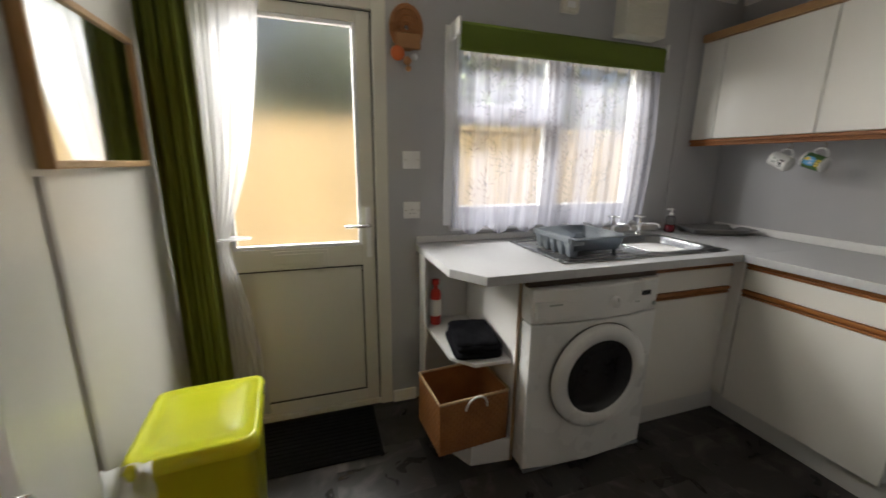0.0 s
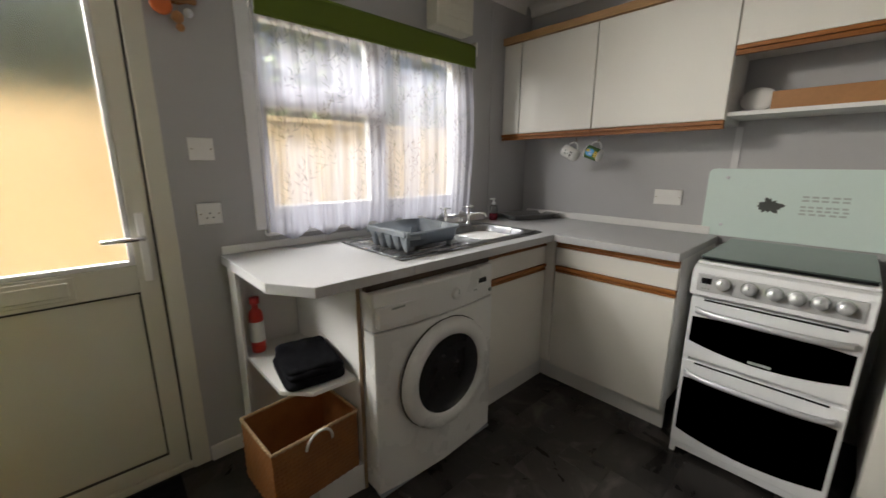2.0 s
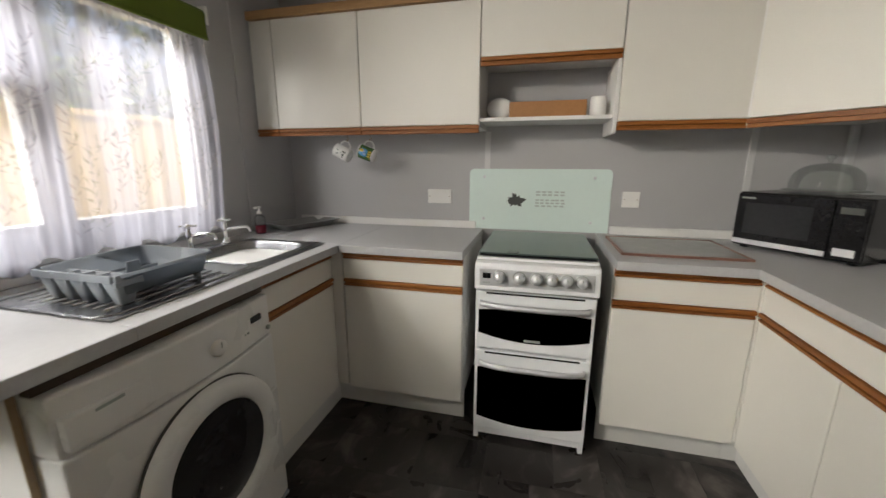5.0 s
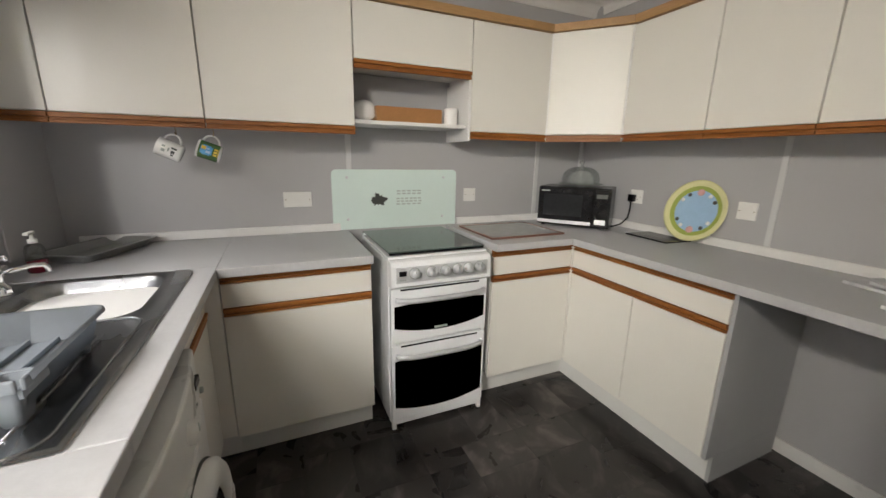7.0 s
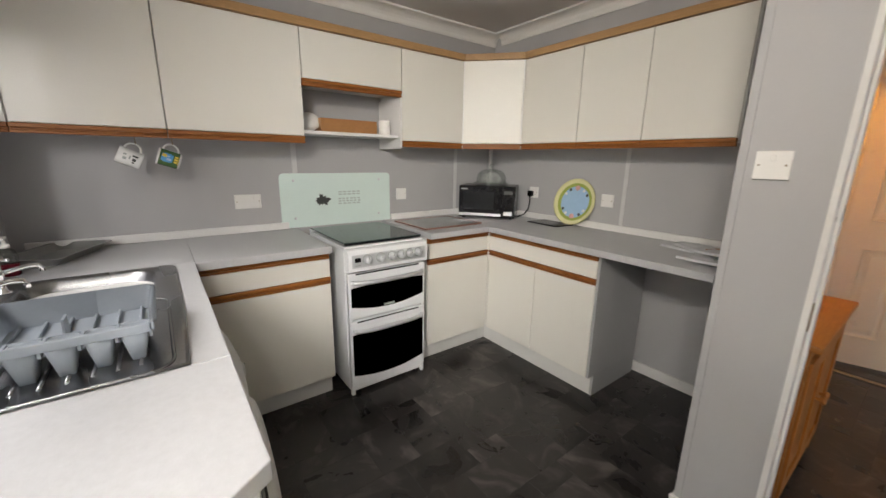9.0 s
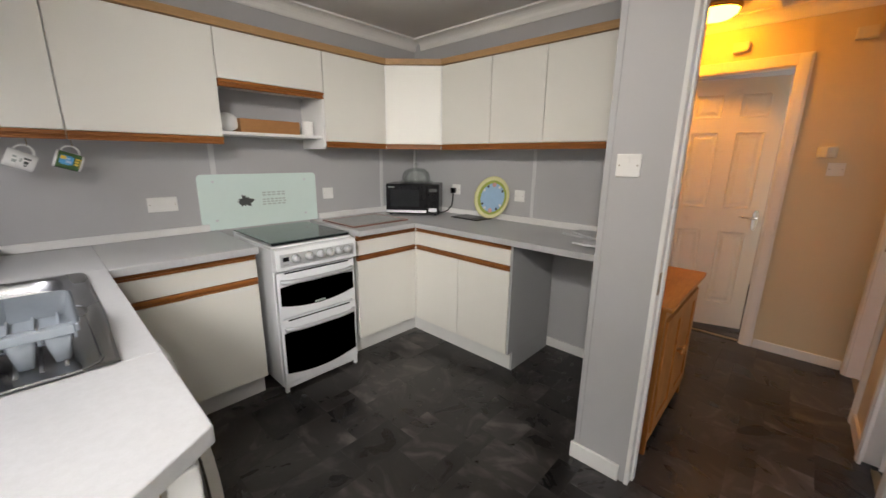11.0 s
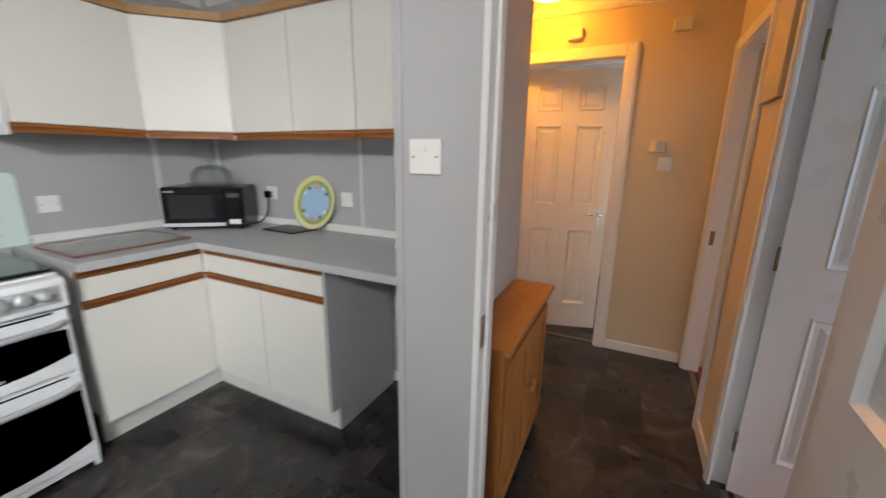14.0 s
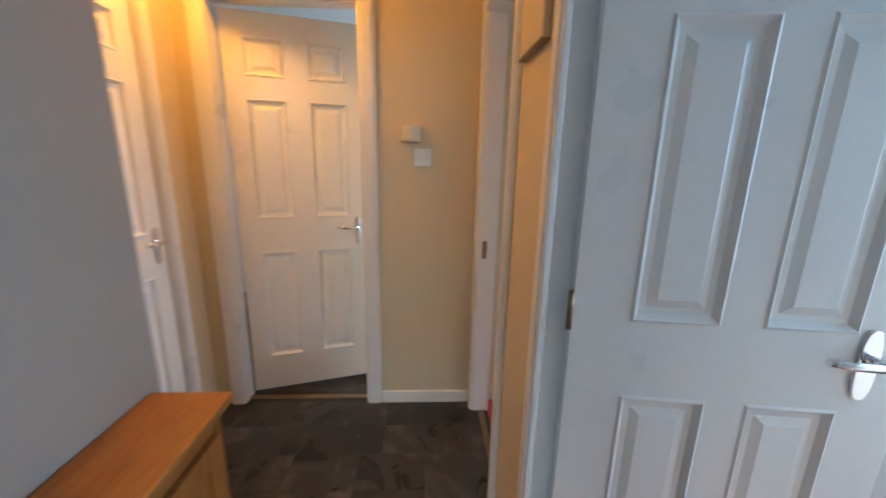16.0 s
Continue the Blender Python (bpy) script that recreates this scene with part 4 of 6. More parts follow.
wall_unit("wall_cabinet", "x", 1.680, 2.089, GS, SY + 0.001, 1, "cream wall cabinet in the middle of the row")
wall_unit("wall_cabinet", "x", 1.235, 1.679, GS, SY + 0.001, 1, "cream wall cabinet next to the partition")
# angled corner cabinet
cc = thing("corner_wall_cabinet", Matrix(), "angled cream corner wall cabinet above the microwave", "wall cabinet", "fitted wall cabinets")
bm = bm_new()
prism(bm, [(EX - 0.001, 0.577), (GE, 0.577), (2.556, GS), (2.556, 0.001), (EX - 0.001, 0.001)], 1.492, 2.072)
part("body", bm, CARCASS, cc)
p0, p1 = Vector((GE - 0.014, 0.572, 0)), Vector((2.562, GS + 0.014, 0))
d = (p1 - p0).normalized()
nrm = Vector((-d.y, d.x, 0))
if nrm.x > 0:
    nrm = -nrm
L = (p1 - p0).length
m_c = Matrix.Translation(p0) @ Matrix(((d.x, nrm.x, 0, 0), (d.y, nrm.y, 0, 0), (0, 0, 1, 0), (0, 0, 0, 1)))
part("door", B(0.004, 0.0, 1.504, L - 0.004, 0.018, 2.069, bevel=0.0018), UNIT, cc, m=m_c)
bm = bm_new()
box(bm, 0.0, 0.0, 1.480, L, 0.026, 1.500, bevel=0.002)
box(bm, 0.0, 0.0, 1.462, L, 0.018, 1.480, bevel=0.002)
part("pull_rail", bm, TRIM_X, cc, "oak pull rail", m=m_c)
for px, py in ((GE - 0.016, 0.575), (2.558, GS + 0.016)):
    part("corner_post", B(px - 0.009, py - 0.009, 1.460, px + 0.009, py + 0.009, 2.071, bevel=0.003), CARCASS, cc, "slim white corner post")


def cornice(name, pts, z0, z1, material):
    bm = bm_new()
    prism(bm, pts, z0, z1, 0.003)
    structure(name, bm, material, "oak cornice along the top of the wall cabinets", "cornice")


cornice("cornice_east", [(EX - 0.002, 3.046), (GE - 0.036, 3.046), (GE - 0.036, 0.588), (EX - 0.002, 0.588)], 2.0725, 2.115, CORNICE_Y)
cornice("cornice_corner", [(EX - 0.002, 0.5875), (GE - 0.036, 0.5875), (2.546, GS + 0.036), (2.546, 0.002), (EX - 0.002, 0.002)], 2.0726, 2.1152, CORNICE_X)
cornice("cornice_south", [(2.5455, 0.002), (2.5455, GS + 0.036), (1.232, GS + 0.036), (1.232, 0.002)], 2.0725, 2.115, CORNICE_X)

# open shelf under the short cabinet
sh = thing("open_shelf", Matrix(), "white open shelf between the wall cabinets over the cooker", "shelf")
part("board", B(2.895, 1.107, 1.518, EX - 0.002, 1.746, 1.536, bevel=0.001), CARCASS, sh)
part("side_panel", B(2.87, 1.1065, 1.45, EX - 0.002, 1.122, 1.7725, bevel=0.001), CARCASS, sh)

# worktops
wt = structure("worktop_sink", bm_new(), WORKTOP, "pale grey worktop with a cut corner and the sink let in", "worktop")
bm = bm_new()
prism(bm, [(1.042, NY - 0.003), (1.050, 2.525), (1.150, 2.372), (1.545, 2.372), (1.545, NY - 0.003)], 0.885, 0.923, 0.003)
prism(bm, [(1.5455, 2.372), (2.56, 2.372), (2.56, 2.462), (1.5455, 2.462)], 0.8851, 0.923, 0.003)
prism(bm, [(1.5455, 2.948), (2.56, 2.948), (2.56, NY - 0.003), (1.5455, NY - 0.003)], 0.8851, 0.923, 0.003)
prism(bm, [(2.5605, 2.372), (2.62, 2.372), (EX - 0.003, 2.3715), (EX - 0.003, NY - 0.003), (2.5605, NY - 0.003)], 0.885, 0.923, 0.003)
bm.to_mesh(wt.data)
bm.free()
bm = bm_new()
prism(bm, [(2.515, 2.371), (2.515, 1.756), (EX - 0.003, 1.756), (EX - 0.003, 2.371)], 0.885, 0.9235, 0.003)
structure("worktop_cooker_side", bm, WORKTOP, "pale grey worktop beside the cooker", "worktop")
bm = bm_new()
prism(bm, [(EX - 0.003, 1.112), (2.515, 1.112), (2.515, 0.612), (PX1 + 0.002, 0.612), (PX1 + 0.002, SY + 0.003), (EX - 0.003, SY + 0.003)], 0.885, 0.923, 0.003)
structure("worktop_corner", bm, WORKTOP, "grey worktop turning the corner to the partition", "worktop")
for nm, a in (("upstand_north", (1.05, NY - 0.016, 0.9235, 2.70, NY, 0.958)), ("upstand_east", (EX - 0.018, 1.80, 0.9238, EX, 3.0, 0.968)),
              ("upstand_east_b", (EX - 0.018, 0.03, 0.9235, EX, 1.04, 0.968)), ("upstand_south", (PX1 + 0.002, SY, 0.9235, EX - 0.02, SY + 0.018, 0.968))):
    strip(nm, *a, GLOSS_WHITE, "white upstand strip along the back of the worktop", "upstand", 0.004)


# ---- washing machine ----
def at(x, y, z, rz=0):
    return pose(x, y, z, 0, 0, rz)


def disc(bm, c, axis, r0, r1, h, n=36):
    """A turned ring or disc whose axis points along 'x-' or 'y-'; profile from r0 (inner) to r1, h deep."""
    turn = Matrix.Rotation(radians(90), 4, "X") if axis == "y-" else Matrix.Rotation(radians(-90), 4, "Y")
    prof = [(r1, 0.0), (r1, h * 0.6), (r1 - h * 0.4, h), (r0 + h * 0.3, h), (r0, h * 0.7), (r0, 0.0)] if r0 else [(r1, 0.0), (r1, h * 0.7), (r1 - 0.3 * h, h), (0, h)]
    return lathe(bm, prof, n, Matrix.Translation(c) @ turn)


# dark colour that stands in for shade in the gap under the worktop
GAP_SHADE = mat("dark_brown_gap_shade", (0.055, 0.035, 0.022), 0.6, 0.2)
wm = thing("washing_machine", at(1.675, 2.368, 0), "white front-loading washing machine under the worktop", "washing machine")
bm = bm_new()
prism(bm, [(-0.325, 0.0), (-0.16, -0.022), (0, -0.030), (0.16, -0.022), (0.325, 0.0), (0.325, 0.56), (-0.325, 0.56)], 0.015, 0.70, 0.006)
part("body", bm, WM_WHITE, wm)
bm = bm_new()
prism(bm, [(-0.325, 0.004), (-0.16, -0.020), (0, -0.028), (0.16, -0.020), (0.325, 0.004), (0.325, 0.56), (-0.325, 0.56)], 0.704, 0.852, 0.007)
part("control_panel", bm, WM_WHITE, wm)
part("drawer", B(-0.315, -0.022, 0.722, -0.135, 0.02, 0.80, bevel=0.004), WM_WHITE, wm, "white detergent drawer")
part("drawer_mark", B(-0.26, -0.0235, 0.785, -0.20, -0.0215, 0.792), GREY_INK, wm)
bm = bm_new()
disc(bm, (0.06, -0.020, 0.775), "y-", 0, 0.025, 0.024)
knob = part("dial", bm, WM_WHITE, wm, "white programme dial")
part("pointer", B(0.058, -0.0452, 0.778, 0.062, -0.0435, 0.796), GREY_INK, knob)
part("display", B(0.215, -0.0145, 0.782, 0.265, -0.004, 0.803, bevel=0.002), BLACK, wm, "small dark display")
for i in range(4):
    part("indicator", B(0.15 + 0.014 * i, -0.018, 0.755, 0.157 + 0.014 * i, -0.008, 0.762, bevel=0.001), GREY_INK, wm)
bm = bm_new()
disc(bm, (0.300, -0.004, 0.735), "y-", 0, 0.009, 0.008, 16)
part("button", bm, GREY_INK, wm)
bm = bm_new()
disc(bm, (0.008, -0.026, 0.442), "y-", 0.172, 0.240, 0.036, 48)
ring = part("porthole_door", bm, WM_WHITE, wm, "round white porthole door")
bm = bm_new()
lathe(bm, [(0.177, 0.022), (0.160, 0.012), (0.10, 0.006), (0.05, 0.004), (0, 0.004)], 40, Matrix.Translation((0.008, -0.03, 0.442)) @ Matrix.Rotation(radians(90), 4, "X"))
part("porthole_glass", bm, PORT_GLASS, ring, "dark bowl-shaped porthole glass")
bm = bm_new()
disc(bm, (0.008, -0.0255, 0.442), "y-", 0.238, 0.2445, 0.006, 48)
part("door_gap", bm, SEAL, wm, "dark gap round the porthole door")
part("door_catch", B(0.210, -0.066, 0.407, 0.230, -0.05, 0.477, bevel=0.004), WM_WHITE, ring)
part("kick_panel", B(-0.32, -0.008, 0.0, 0.32, 0.03, 0.015, bevel=0.002), GREY_PLASTIC, wm)
# strip fills the gap, coloured dark as its shadow
strip("trim_gap_shade", 1.345, 2.40, 0.8525, 2.007, 2.43, 0.8849, GAP_SHADE, "dark brown strip standing in for the shadow gap above the washing machine", "trim", 0.001)

# ---- open end unit ----
OLD_EDGE = mat("yellowed_board_edge", (0.36, 0.26, 0.15), 0.6, 0.2, 12, 90, 0.02)
eu = thing("end_shelf_unit", at(1.19, 2.75, 0), "white open end shelf unit with cut corners", "shelf unit")


def local(pts):
    return [(x - 1.19, y - 2.75) for x, y in pts]


part("side_panel", B(1.332 - 1.19, 2.45 - 2.75, 0.0, 1.346 - 1.19, NY - 0.03 - 2.75, 0.884, bevel=0.001), CARCASS, eu)
part("edge_strip", B(1.3315 - 1.19, 2.4475 - 2.75, 0.0, 1.3465 - 1.19, 2.4495 - 2.75, 0.884), OLD_EDGE, eu, "yellowed brown panel edge")
part("worktop_bracket", B(1.288 - 1.19, 2.49 - 2.75, 0.848, 1.3315 - 1.19, 2.53 - 2.75, 0.884, bevel=0.004), WHITE_PLASTIC, eu, "small white fixing block")
part("back_panel", B(1.06 - 1.19, NY - 0.03 - 2.75, 0.0, 1.331 - 1.19, NY - 0.016 - 2.75, 0.884, bevel=0.001), CARCASS, eu)
part("wall_post", B(1.055 - 1.19, NY - 0.14 - 2.75, 0.0, 1.069 - 1.19, NY - 0.031 - 2.75, 0.884, bevel=0.001), CARCASS, eu, "narrow white side panel")
bm = bm_new()
prism(bm, local([(1.07, NY - 0.031), (1.080, 2.575), (1.163, 2.484), (1.3315, 2.478), (1.3315, NY - 0.031)]), 0.482, 0.498, 0.001)
part("shelf_board", bm, CARCASS, eu)
bm = bm_new()
prism(bm, local([(1.07, NY - 0.031), (1.075, 2.605), (1.150, 2.470), (1.3315, 2.452), (1.3315, NY - 0.031)]), 0.0, 0.118, 0.001)
part("base_board", bm, CARCASS, eu)

# folded black cloth
cloth_pile = thing("folded_cloth", at(1.215, 2.645, 0.499, -8), "black folded cloth lying on the open shelf", "cloth")
for k, (w, d, z0, z1, ox) in enumerate(((0.112, 0.138, 0.0, 0.034, 0.0), (0.106, 0.133, 0.030, 0.058, 0.004), (0.098, 0.12, 0.054, 0.080, -0.004))):
    t = bmesh.new()
    bmesh.ops.create_cube(t, size=2)
    bmesh.ops.subdivide_edges(t, edges=t.edges[:], cuts=11, use_grid_fill=True)
    for v in t.verts:
        c = v.co.copy()
        q = (abs(c.x) ** 8 + abs(c.y) ** 8) ** 0.125
        side = max(abs(c.x), abs(c.y))
        f = side / q if q > 1e-6 else 1.0
        bulge = 1.0 - 0.10 * abs(c.z) ** 3
        crease = 0.007 * noise.noise((c.x * 2.2 + k, c.y * 1.6, k * 3.0)) + 0.004 * noise.noise((c.x * 6, c.y * 5 + k, 2.0))
        v.co = Vector((ox + c.x * f * bulge * w, c.y * f * bulge * d, z0 + (c.z + 1) / 2 * (z1 - z0) + (crease * (1 if c.z > 0 else 0.3) + (0.006 if k == 2 else 0) * c.y)))
        if v.co.z < 0:
            v.co.z = 0.0
    part("fold", t, BLACK_CLOTH, cloth_pile, smooth=True)

# red and white spray bottle
sb = thing("spray_bottle", at(1.125, 2.945, 0.499), "red and white spray can on the open shelf", "bottle")
bm = bm_new()
lathe(bm, [(0, 0), (0.027, 0), (0.029, 0.006), (0.029, 0.05)], 20)
part("base", bm, RED, sb)
bm = bm_new()
lathe(bm, [(0.0292, 0.05), (0.0292, 0.14)], 20)
part("label", bm, WHITE_PLASTIC, sb, "white paper label")
bm = bm_new()
lathe(bm, [(0.029, 0.14), (0.029, 0.165), (0.024, 0.185), (0.013, 0.195), (0.013, 0.215), (0.02, 0.218), (0.02, 0.245), (0, 0.248)], 20)
part("cap", bm, RED, sb)

# ---- wicker basket ----
bk = thing("wicker_basket", at(1.145, 2.585, 0.1185, 4), "brown woven basket with a pale rope rim and handle", "basket")


def basket_wall(bm, x0, y0, x1, y1, h, rows=15, cols=22):
    """Woven wall: short overlapping strands, over and under in turn."""
    n = Vector((y1 - y0, x0 - x1, 0)).normalized()
    for r in range(rows):
        for c in range(cols):
            z0, z1 = h * r / rows, h * (r + 0.92) / rows
            s = 0.003 if (r + c) % 2 else 0.0
            a, b = c / cols, (c + 1.12) / cols if c < cols - 1 else 1.0
            p = [Vector((x0 + (x1 - x0) * u, y0 + (y1 - y0) * u, 0)) for u in (a, (a + b) / 2, b)]
            lift = (-0.001, s, -0.001)
            vs = [[bm.verts.new(q + n * (l + k) + Vector((0, 0, z))) for q, l in zip(p, lift)] for z, k in ((z0, -0.001), ((z0 + z1) / 2, 0.0015), (z1, -0.001))]
            for i in range(2):
                for j in range(2):
                    f = bm.faces.new((vs[i][j], vs[i][j + 1], vs[i + 1][j + 1], vs[i + 1][j]))
                    f.smooth = True


W, D, H = 0.165, 0.135, 0.245
sides = [(-W, -D, W, -D), (W, -D, W, D), (W, D, -W, D), (-W, D, -W, -D)]
for s in sides:
    bm = bm_new()
    basket_wall(bm, *s, H)
    part("woven_side", bm, WICKER, bk)
bm = bm_new()
for s in sides:
    x0, y0, x1, y1 = s
    sx, sy = (0.004 if x0 < 0 else -0.004) if x0 == x1 else 0, (0.004 if y0 < 0 else -0.004) if y0 == y1 else 0
    box(bm, min(x0, x1) + min(sx, 0) + (sx > 0) * 0.003, min(y0, y1) + min(sy, 0) + (sy > 0) * 0.003, 0.002, max(x0, x1) + max(sx, 0) - (sx < 0) * 0.003, max(y0, y1) + max(sy, 0) - (sy < 0) * 0.003, H - 0.004)
part("inner_lining", bm, WICKER, bk)
part("basket_base", B(-W + 0.002, -D + 0.002, 0.0, W - 0.002, D - 0.002, 0.006), WICKER, bk)
bm = bm_new()
loop = []
for (x0, y0, x1, y1) in sides:
    loop += [(x0 + (x1 - x0) * i / 26, y0 + (y1 - y0) * i / 26) for i in range(26)]
for k in (0, 1):
    tube(bm, [(x * (1 + 0.012 * math.cos(i * 1.6 + k * math.pi)), y * (1 + 0.012 * math.cos(i * 1.6 + k * math.pi)), H + 0.004 * math.sin(i * 1.6 + k * math.pi)) for i, (x, y) in enumerate(loop)], 0.0045, 6, closed=True)
part("rope_rim", bm, WICKER_RIM, bk, "pale twisted rope rim")
bm = bm_new()
tube(bm, [(0.0 + 0.05 * math.cos(a), -D - 0.010 - 0.012 * math.sin(a), H - 0.045 + 0.062 * math.sin(a)) for a in [math.pi * i / 12 for i in range(13)]], 0.005, 8)
part("handle", bm, WHITE_PLASTIC, bk, "white rope handle")

# ---- cooker ----
ck = thing("cooker", at(2.50, 1.432, 0), "white freestanding gas cooker with two ovens and a glass lid", "cooker")
HW = 0.258
part("body", B(0.022, -HW, 0.03, 0.60, HW, 0.893, bevel=0.006), COOK_WHITE, ck)
for y in (-HW + 0.004, HW - 0.026):
    part("foot", B(0.0, y, 0.0, 0.022, y + 0.022, 0.72, bevel=0.003), COOK_WHITE, ck, "white front corner upright")
# fascia with a forward slope
bm = bm_new()
for s0, s1 in ((-HW, HW),):
    pts = [(-0.035, 0.775), (0.022, 0.768), (0.022, 0.897), (0.0, 0.897), (-0.022, 0.892), (-0.032, 0.875)]
    a = [bm.verts.new((x, s0, z)) for x, z in pts]
    b = [bm.verts.new((x, s1, z)) for x, z in pts]
    for i in range(len(pts)):
        bm.faces.new((a[i], a[(i + 1) % 6], b[(i + 1) % 6], b[i]))
    bm.faces.new(a)
    bm.faces.new(b)
    bmesh.ops.recalc_face_normals(bm, faces=bm.faces[:])
    bmesh.ops.bevel(bm, geom=bm.edges[:], offset=0.004, segments=2, affect="EDGES", profile=0.5)
part("fascia", bm, COOK_WHITE, ck)
bm = B(-0.0385, -HW + 0.022, 0.795, -0.030, HW - 0.022, 0.868, bevel=0.003)
insert = part("fascia_insert", bm, mat("pale_silver_fascia", (0.55, 0.56, 0.57), 0.35, 0.03, 6, 120, 0.0, metal=0.3), ck, "pale silver control strip")
part("clock", B(-0.0405, 0.187, 0.828, -0.037, 0.222, 0.852, bevel=0.001), BLACK, insert, "dark clock display")
for i in range(3):
    part("clock_button", B(-0.041, 0.190 + 0.011 * i, 0.806, -0.038, 0.197 + 0.011 * i, 0.812, bevel=0.0005), GREY_INK, insert)
for i, y in enumerate((1.581, 1.498, 1.426, 1.365, 1.305, 1.246)):
    bm = bm_new()
    lathe(bm, [(0.0235, 0.001), (0.0235, 0.004), (0.0215, 0.006), (0.0205, 0.024), (0.018, 0.028), (0, 0.029)], 24, Matrix.Translation((-0.0385, y - 1.432, 0.838)) @ Matrix.Rotation(radians(-90), 4, "Y"))
    kb = part("control_knob", bm, SILVER, ck, "round pale silver control knob")
    ring = bm_new()
    lathe(ring, [(0.0, 0.0), (0.0275, 0.0), (0.0270, 0.0012), (0, 0.0014)], 24, Matrix.Translation((-0.0385, y - 1.432, 0.838)) @ Matrix.Rotation(radians(-90), 4, "Y"))
    part("knob_collar", ring, GREY_INK, kb, "dark grey collar")
    part("knob_mark", B(-0.0688, y - 1.432 - 0.002, 0.842, -0.0668, y - 1.432 + 0.002, 0.856), GREY_INK, kb)
    part("flame_mark", B(-0.0397, y - 1.432 - 0.006, 0.868 - 0.006, -0.0384, y - 1.432 + 0.006, 0.866), GREY_INK, insert)


def oven_door(z0, z1, g0, g1, handle_z):
    """White door with a dark window whose lower edge bows down, and a bowed silver handle."""
    d = part("oven_door", B(-0.008, -HW + 0.004, z0, 0.021, HW - 0.004, z1, bevel=0.004), COOK_WHITE, ck, "white oven door")
    bm = bm_new()
    n = 14
    top, low = [], []
    for i in range(n + 1):
        u = -1 + 2 * i / n
        y = u * (HW - 0.018)
        top.append((y, g1 + 0.010 * (1 - u * u)))
        low.append((y, g0 + 0.034 * u * u))
    va = [bm.verts.new((-0.0105, y, z)) for y, z in top]
    vb = [bm.verts.new((-0.0105, y, z)) for y, z in low]
    for i in range(n):
        bm.faces.new((va[i], va[i + 1], vb[i + 1], vb[i]))
    bmesh.ops.solidify(bm, geom=bm.faces[:], thickness=0.003)
    bmesh.ops.recalc_face_normals(bm, faces=bm.faces[:])
    part("oven_window", bm, DARK_GLASS, d, "black curved oven glass")
    bm = bm_new()
    pts = []
    for i in range(17):
        u = -1 + 2 * i / 16
        pts.append((-0.020 - 0.030 * (1 - u ** 4), u * (HW - 0.03), handle_z))
    prof = [(0.0, 0.013), (-0.010, 0.008), (-0.012, -0.006), (-0.004, -0.013), (0.004, -0.008)]
    rings = [[bm.verts.new((p[0] + a, p[1], p[2] + b)) for a, b in prof] for p in pts]
    for a, b in zip(rings, rings[1:]):
        for j in range(5):
            f = bm.faces.new((a[j], a[(j + 1) % 5], b[(j + 1) % 5], b[j]))
            f.smooth = True
    bm.faces.new(rings[0])
    bm.faces.new(rings[-1])
    bmesh.ops.recalc_face_normals(bm, faces=bm.faces[:])
    part("oven_handle", bm, SILVER, d, "bowed silver oven handle")
    for s in (-1, 1):
        part("handle_mount", B(-0.024, s * (HW - 0.03) - 0.008, handle_z - 0.012, -0.006, s * (HW - 0.03) + 0.008, handle_z + 0.012, bevel=0.003), SILVER, d)
    part("vent_slot", B(-0.0095, -HW + 0.05, z1 - 0.011, -0.007, HW - 0.05, z1 - 0.003), BLACK, d)
    return d


up_door = oven_door(0.485, 0.758, 0.527, 0.672, 0.705)
part("maker_badge", B(-0.0118, -0.035, 0.534, -0.0102, 0.035, 0.545), GREY_INK, up_door)
oven_door(0.062, 0.470, 0.098, 0.388, 0.415)
part("lower_skirt", B(0.004, -HW + 0.024, 0.025, 0.021, HW - 0.024, 0.060, bevel=0.003), COOK_WHITE, ck)
part("hob", B(0.02, -HW, 0.8935, 0.60, HW, 0.907, bevel=0.005), COOK_WHITE, ck)
for bx in (0.17, 0.43):
    for by in (-0.13, 0.13):
        bm = bm_new()
        lathe(bm, [(0, 0), (0.045, 0), (0.04, 0.006), (0, 0.006)], 20, Matrix.Translation((bx, by, 0.907)))
        part("burner", bm, BLACK, ck, "black gas burner cap")
for by in (-0.13, 0.13):
    bm = bm_new()
    for y in (by - 0.1, by, by + 0.1):
        tube(bm, [(0.04, y, 0.917), (0.56, y, 0.917)], 0.003, 6)
    for x in (0.05, 0.17, 0.3, 0.43, 0.55):
        tube(bm, [(x, by - 0.1, 0.914), (x, by + 0.1, 0.914)], 0.003, 6)
    part("pan_support", bm, BLACK, ck, "black wire pan support")
lid = part("glass_lid", B(0.03, -HW + 0.006, 0.921, 0.595, HW - 0.006, 0.927, bevel=0.002), SMOKE_GLASS, ck, "smoked green-black glass lid")
part("lid_rail", B(0.028, -HW + 0.01, 0.912, 0.04, HW - 0.01, 0.9205, bevel=0.002), BLACK, lid)
part("hob_flue", B(0.56, -HW, 0.907, 0.60, HW, 0.9205, bevel=0.003), COOK_WHITE, ck)

# glass splashback
sp = thing("glass_splashback", at(EX - 0.0005, 1.444, 0.925), "mint glass splashback with a dark printed motif and four screws", "splashback")
bm = bm_new()
o, r = 0.397, 0.03
pts = [(-o, 0.0), (o, 0.0)] + arc(o - r, 0.356 - r, r, 0, 90, 5) + arc(-o + r, 0.356 - r, r, 90, 180, 5)
prism(bm, pts, 0, 0.006, 0.001)
part("glass_panel", bm, MINT_GLASS, sp, m=Matrix(((0, 0, -1, 0), (1, 0, 0, 0), (0, 1, 0, 0), (0, 0, 0, 1))))
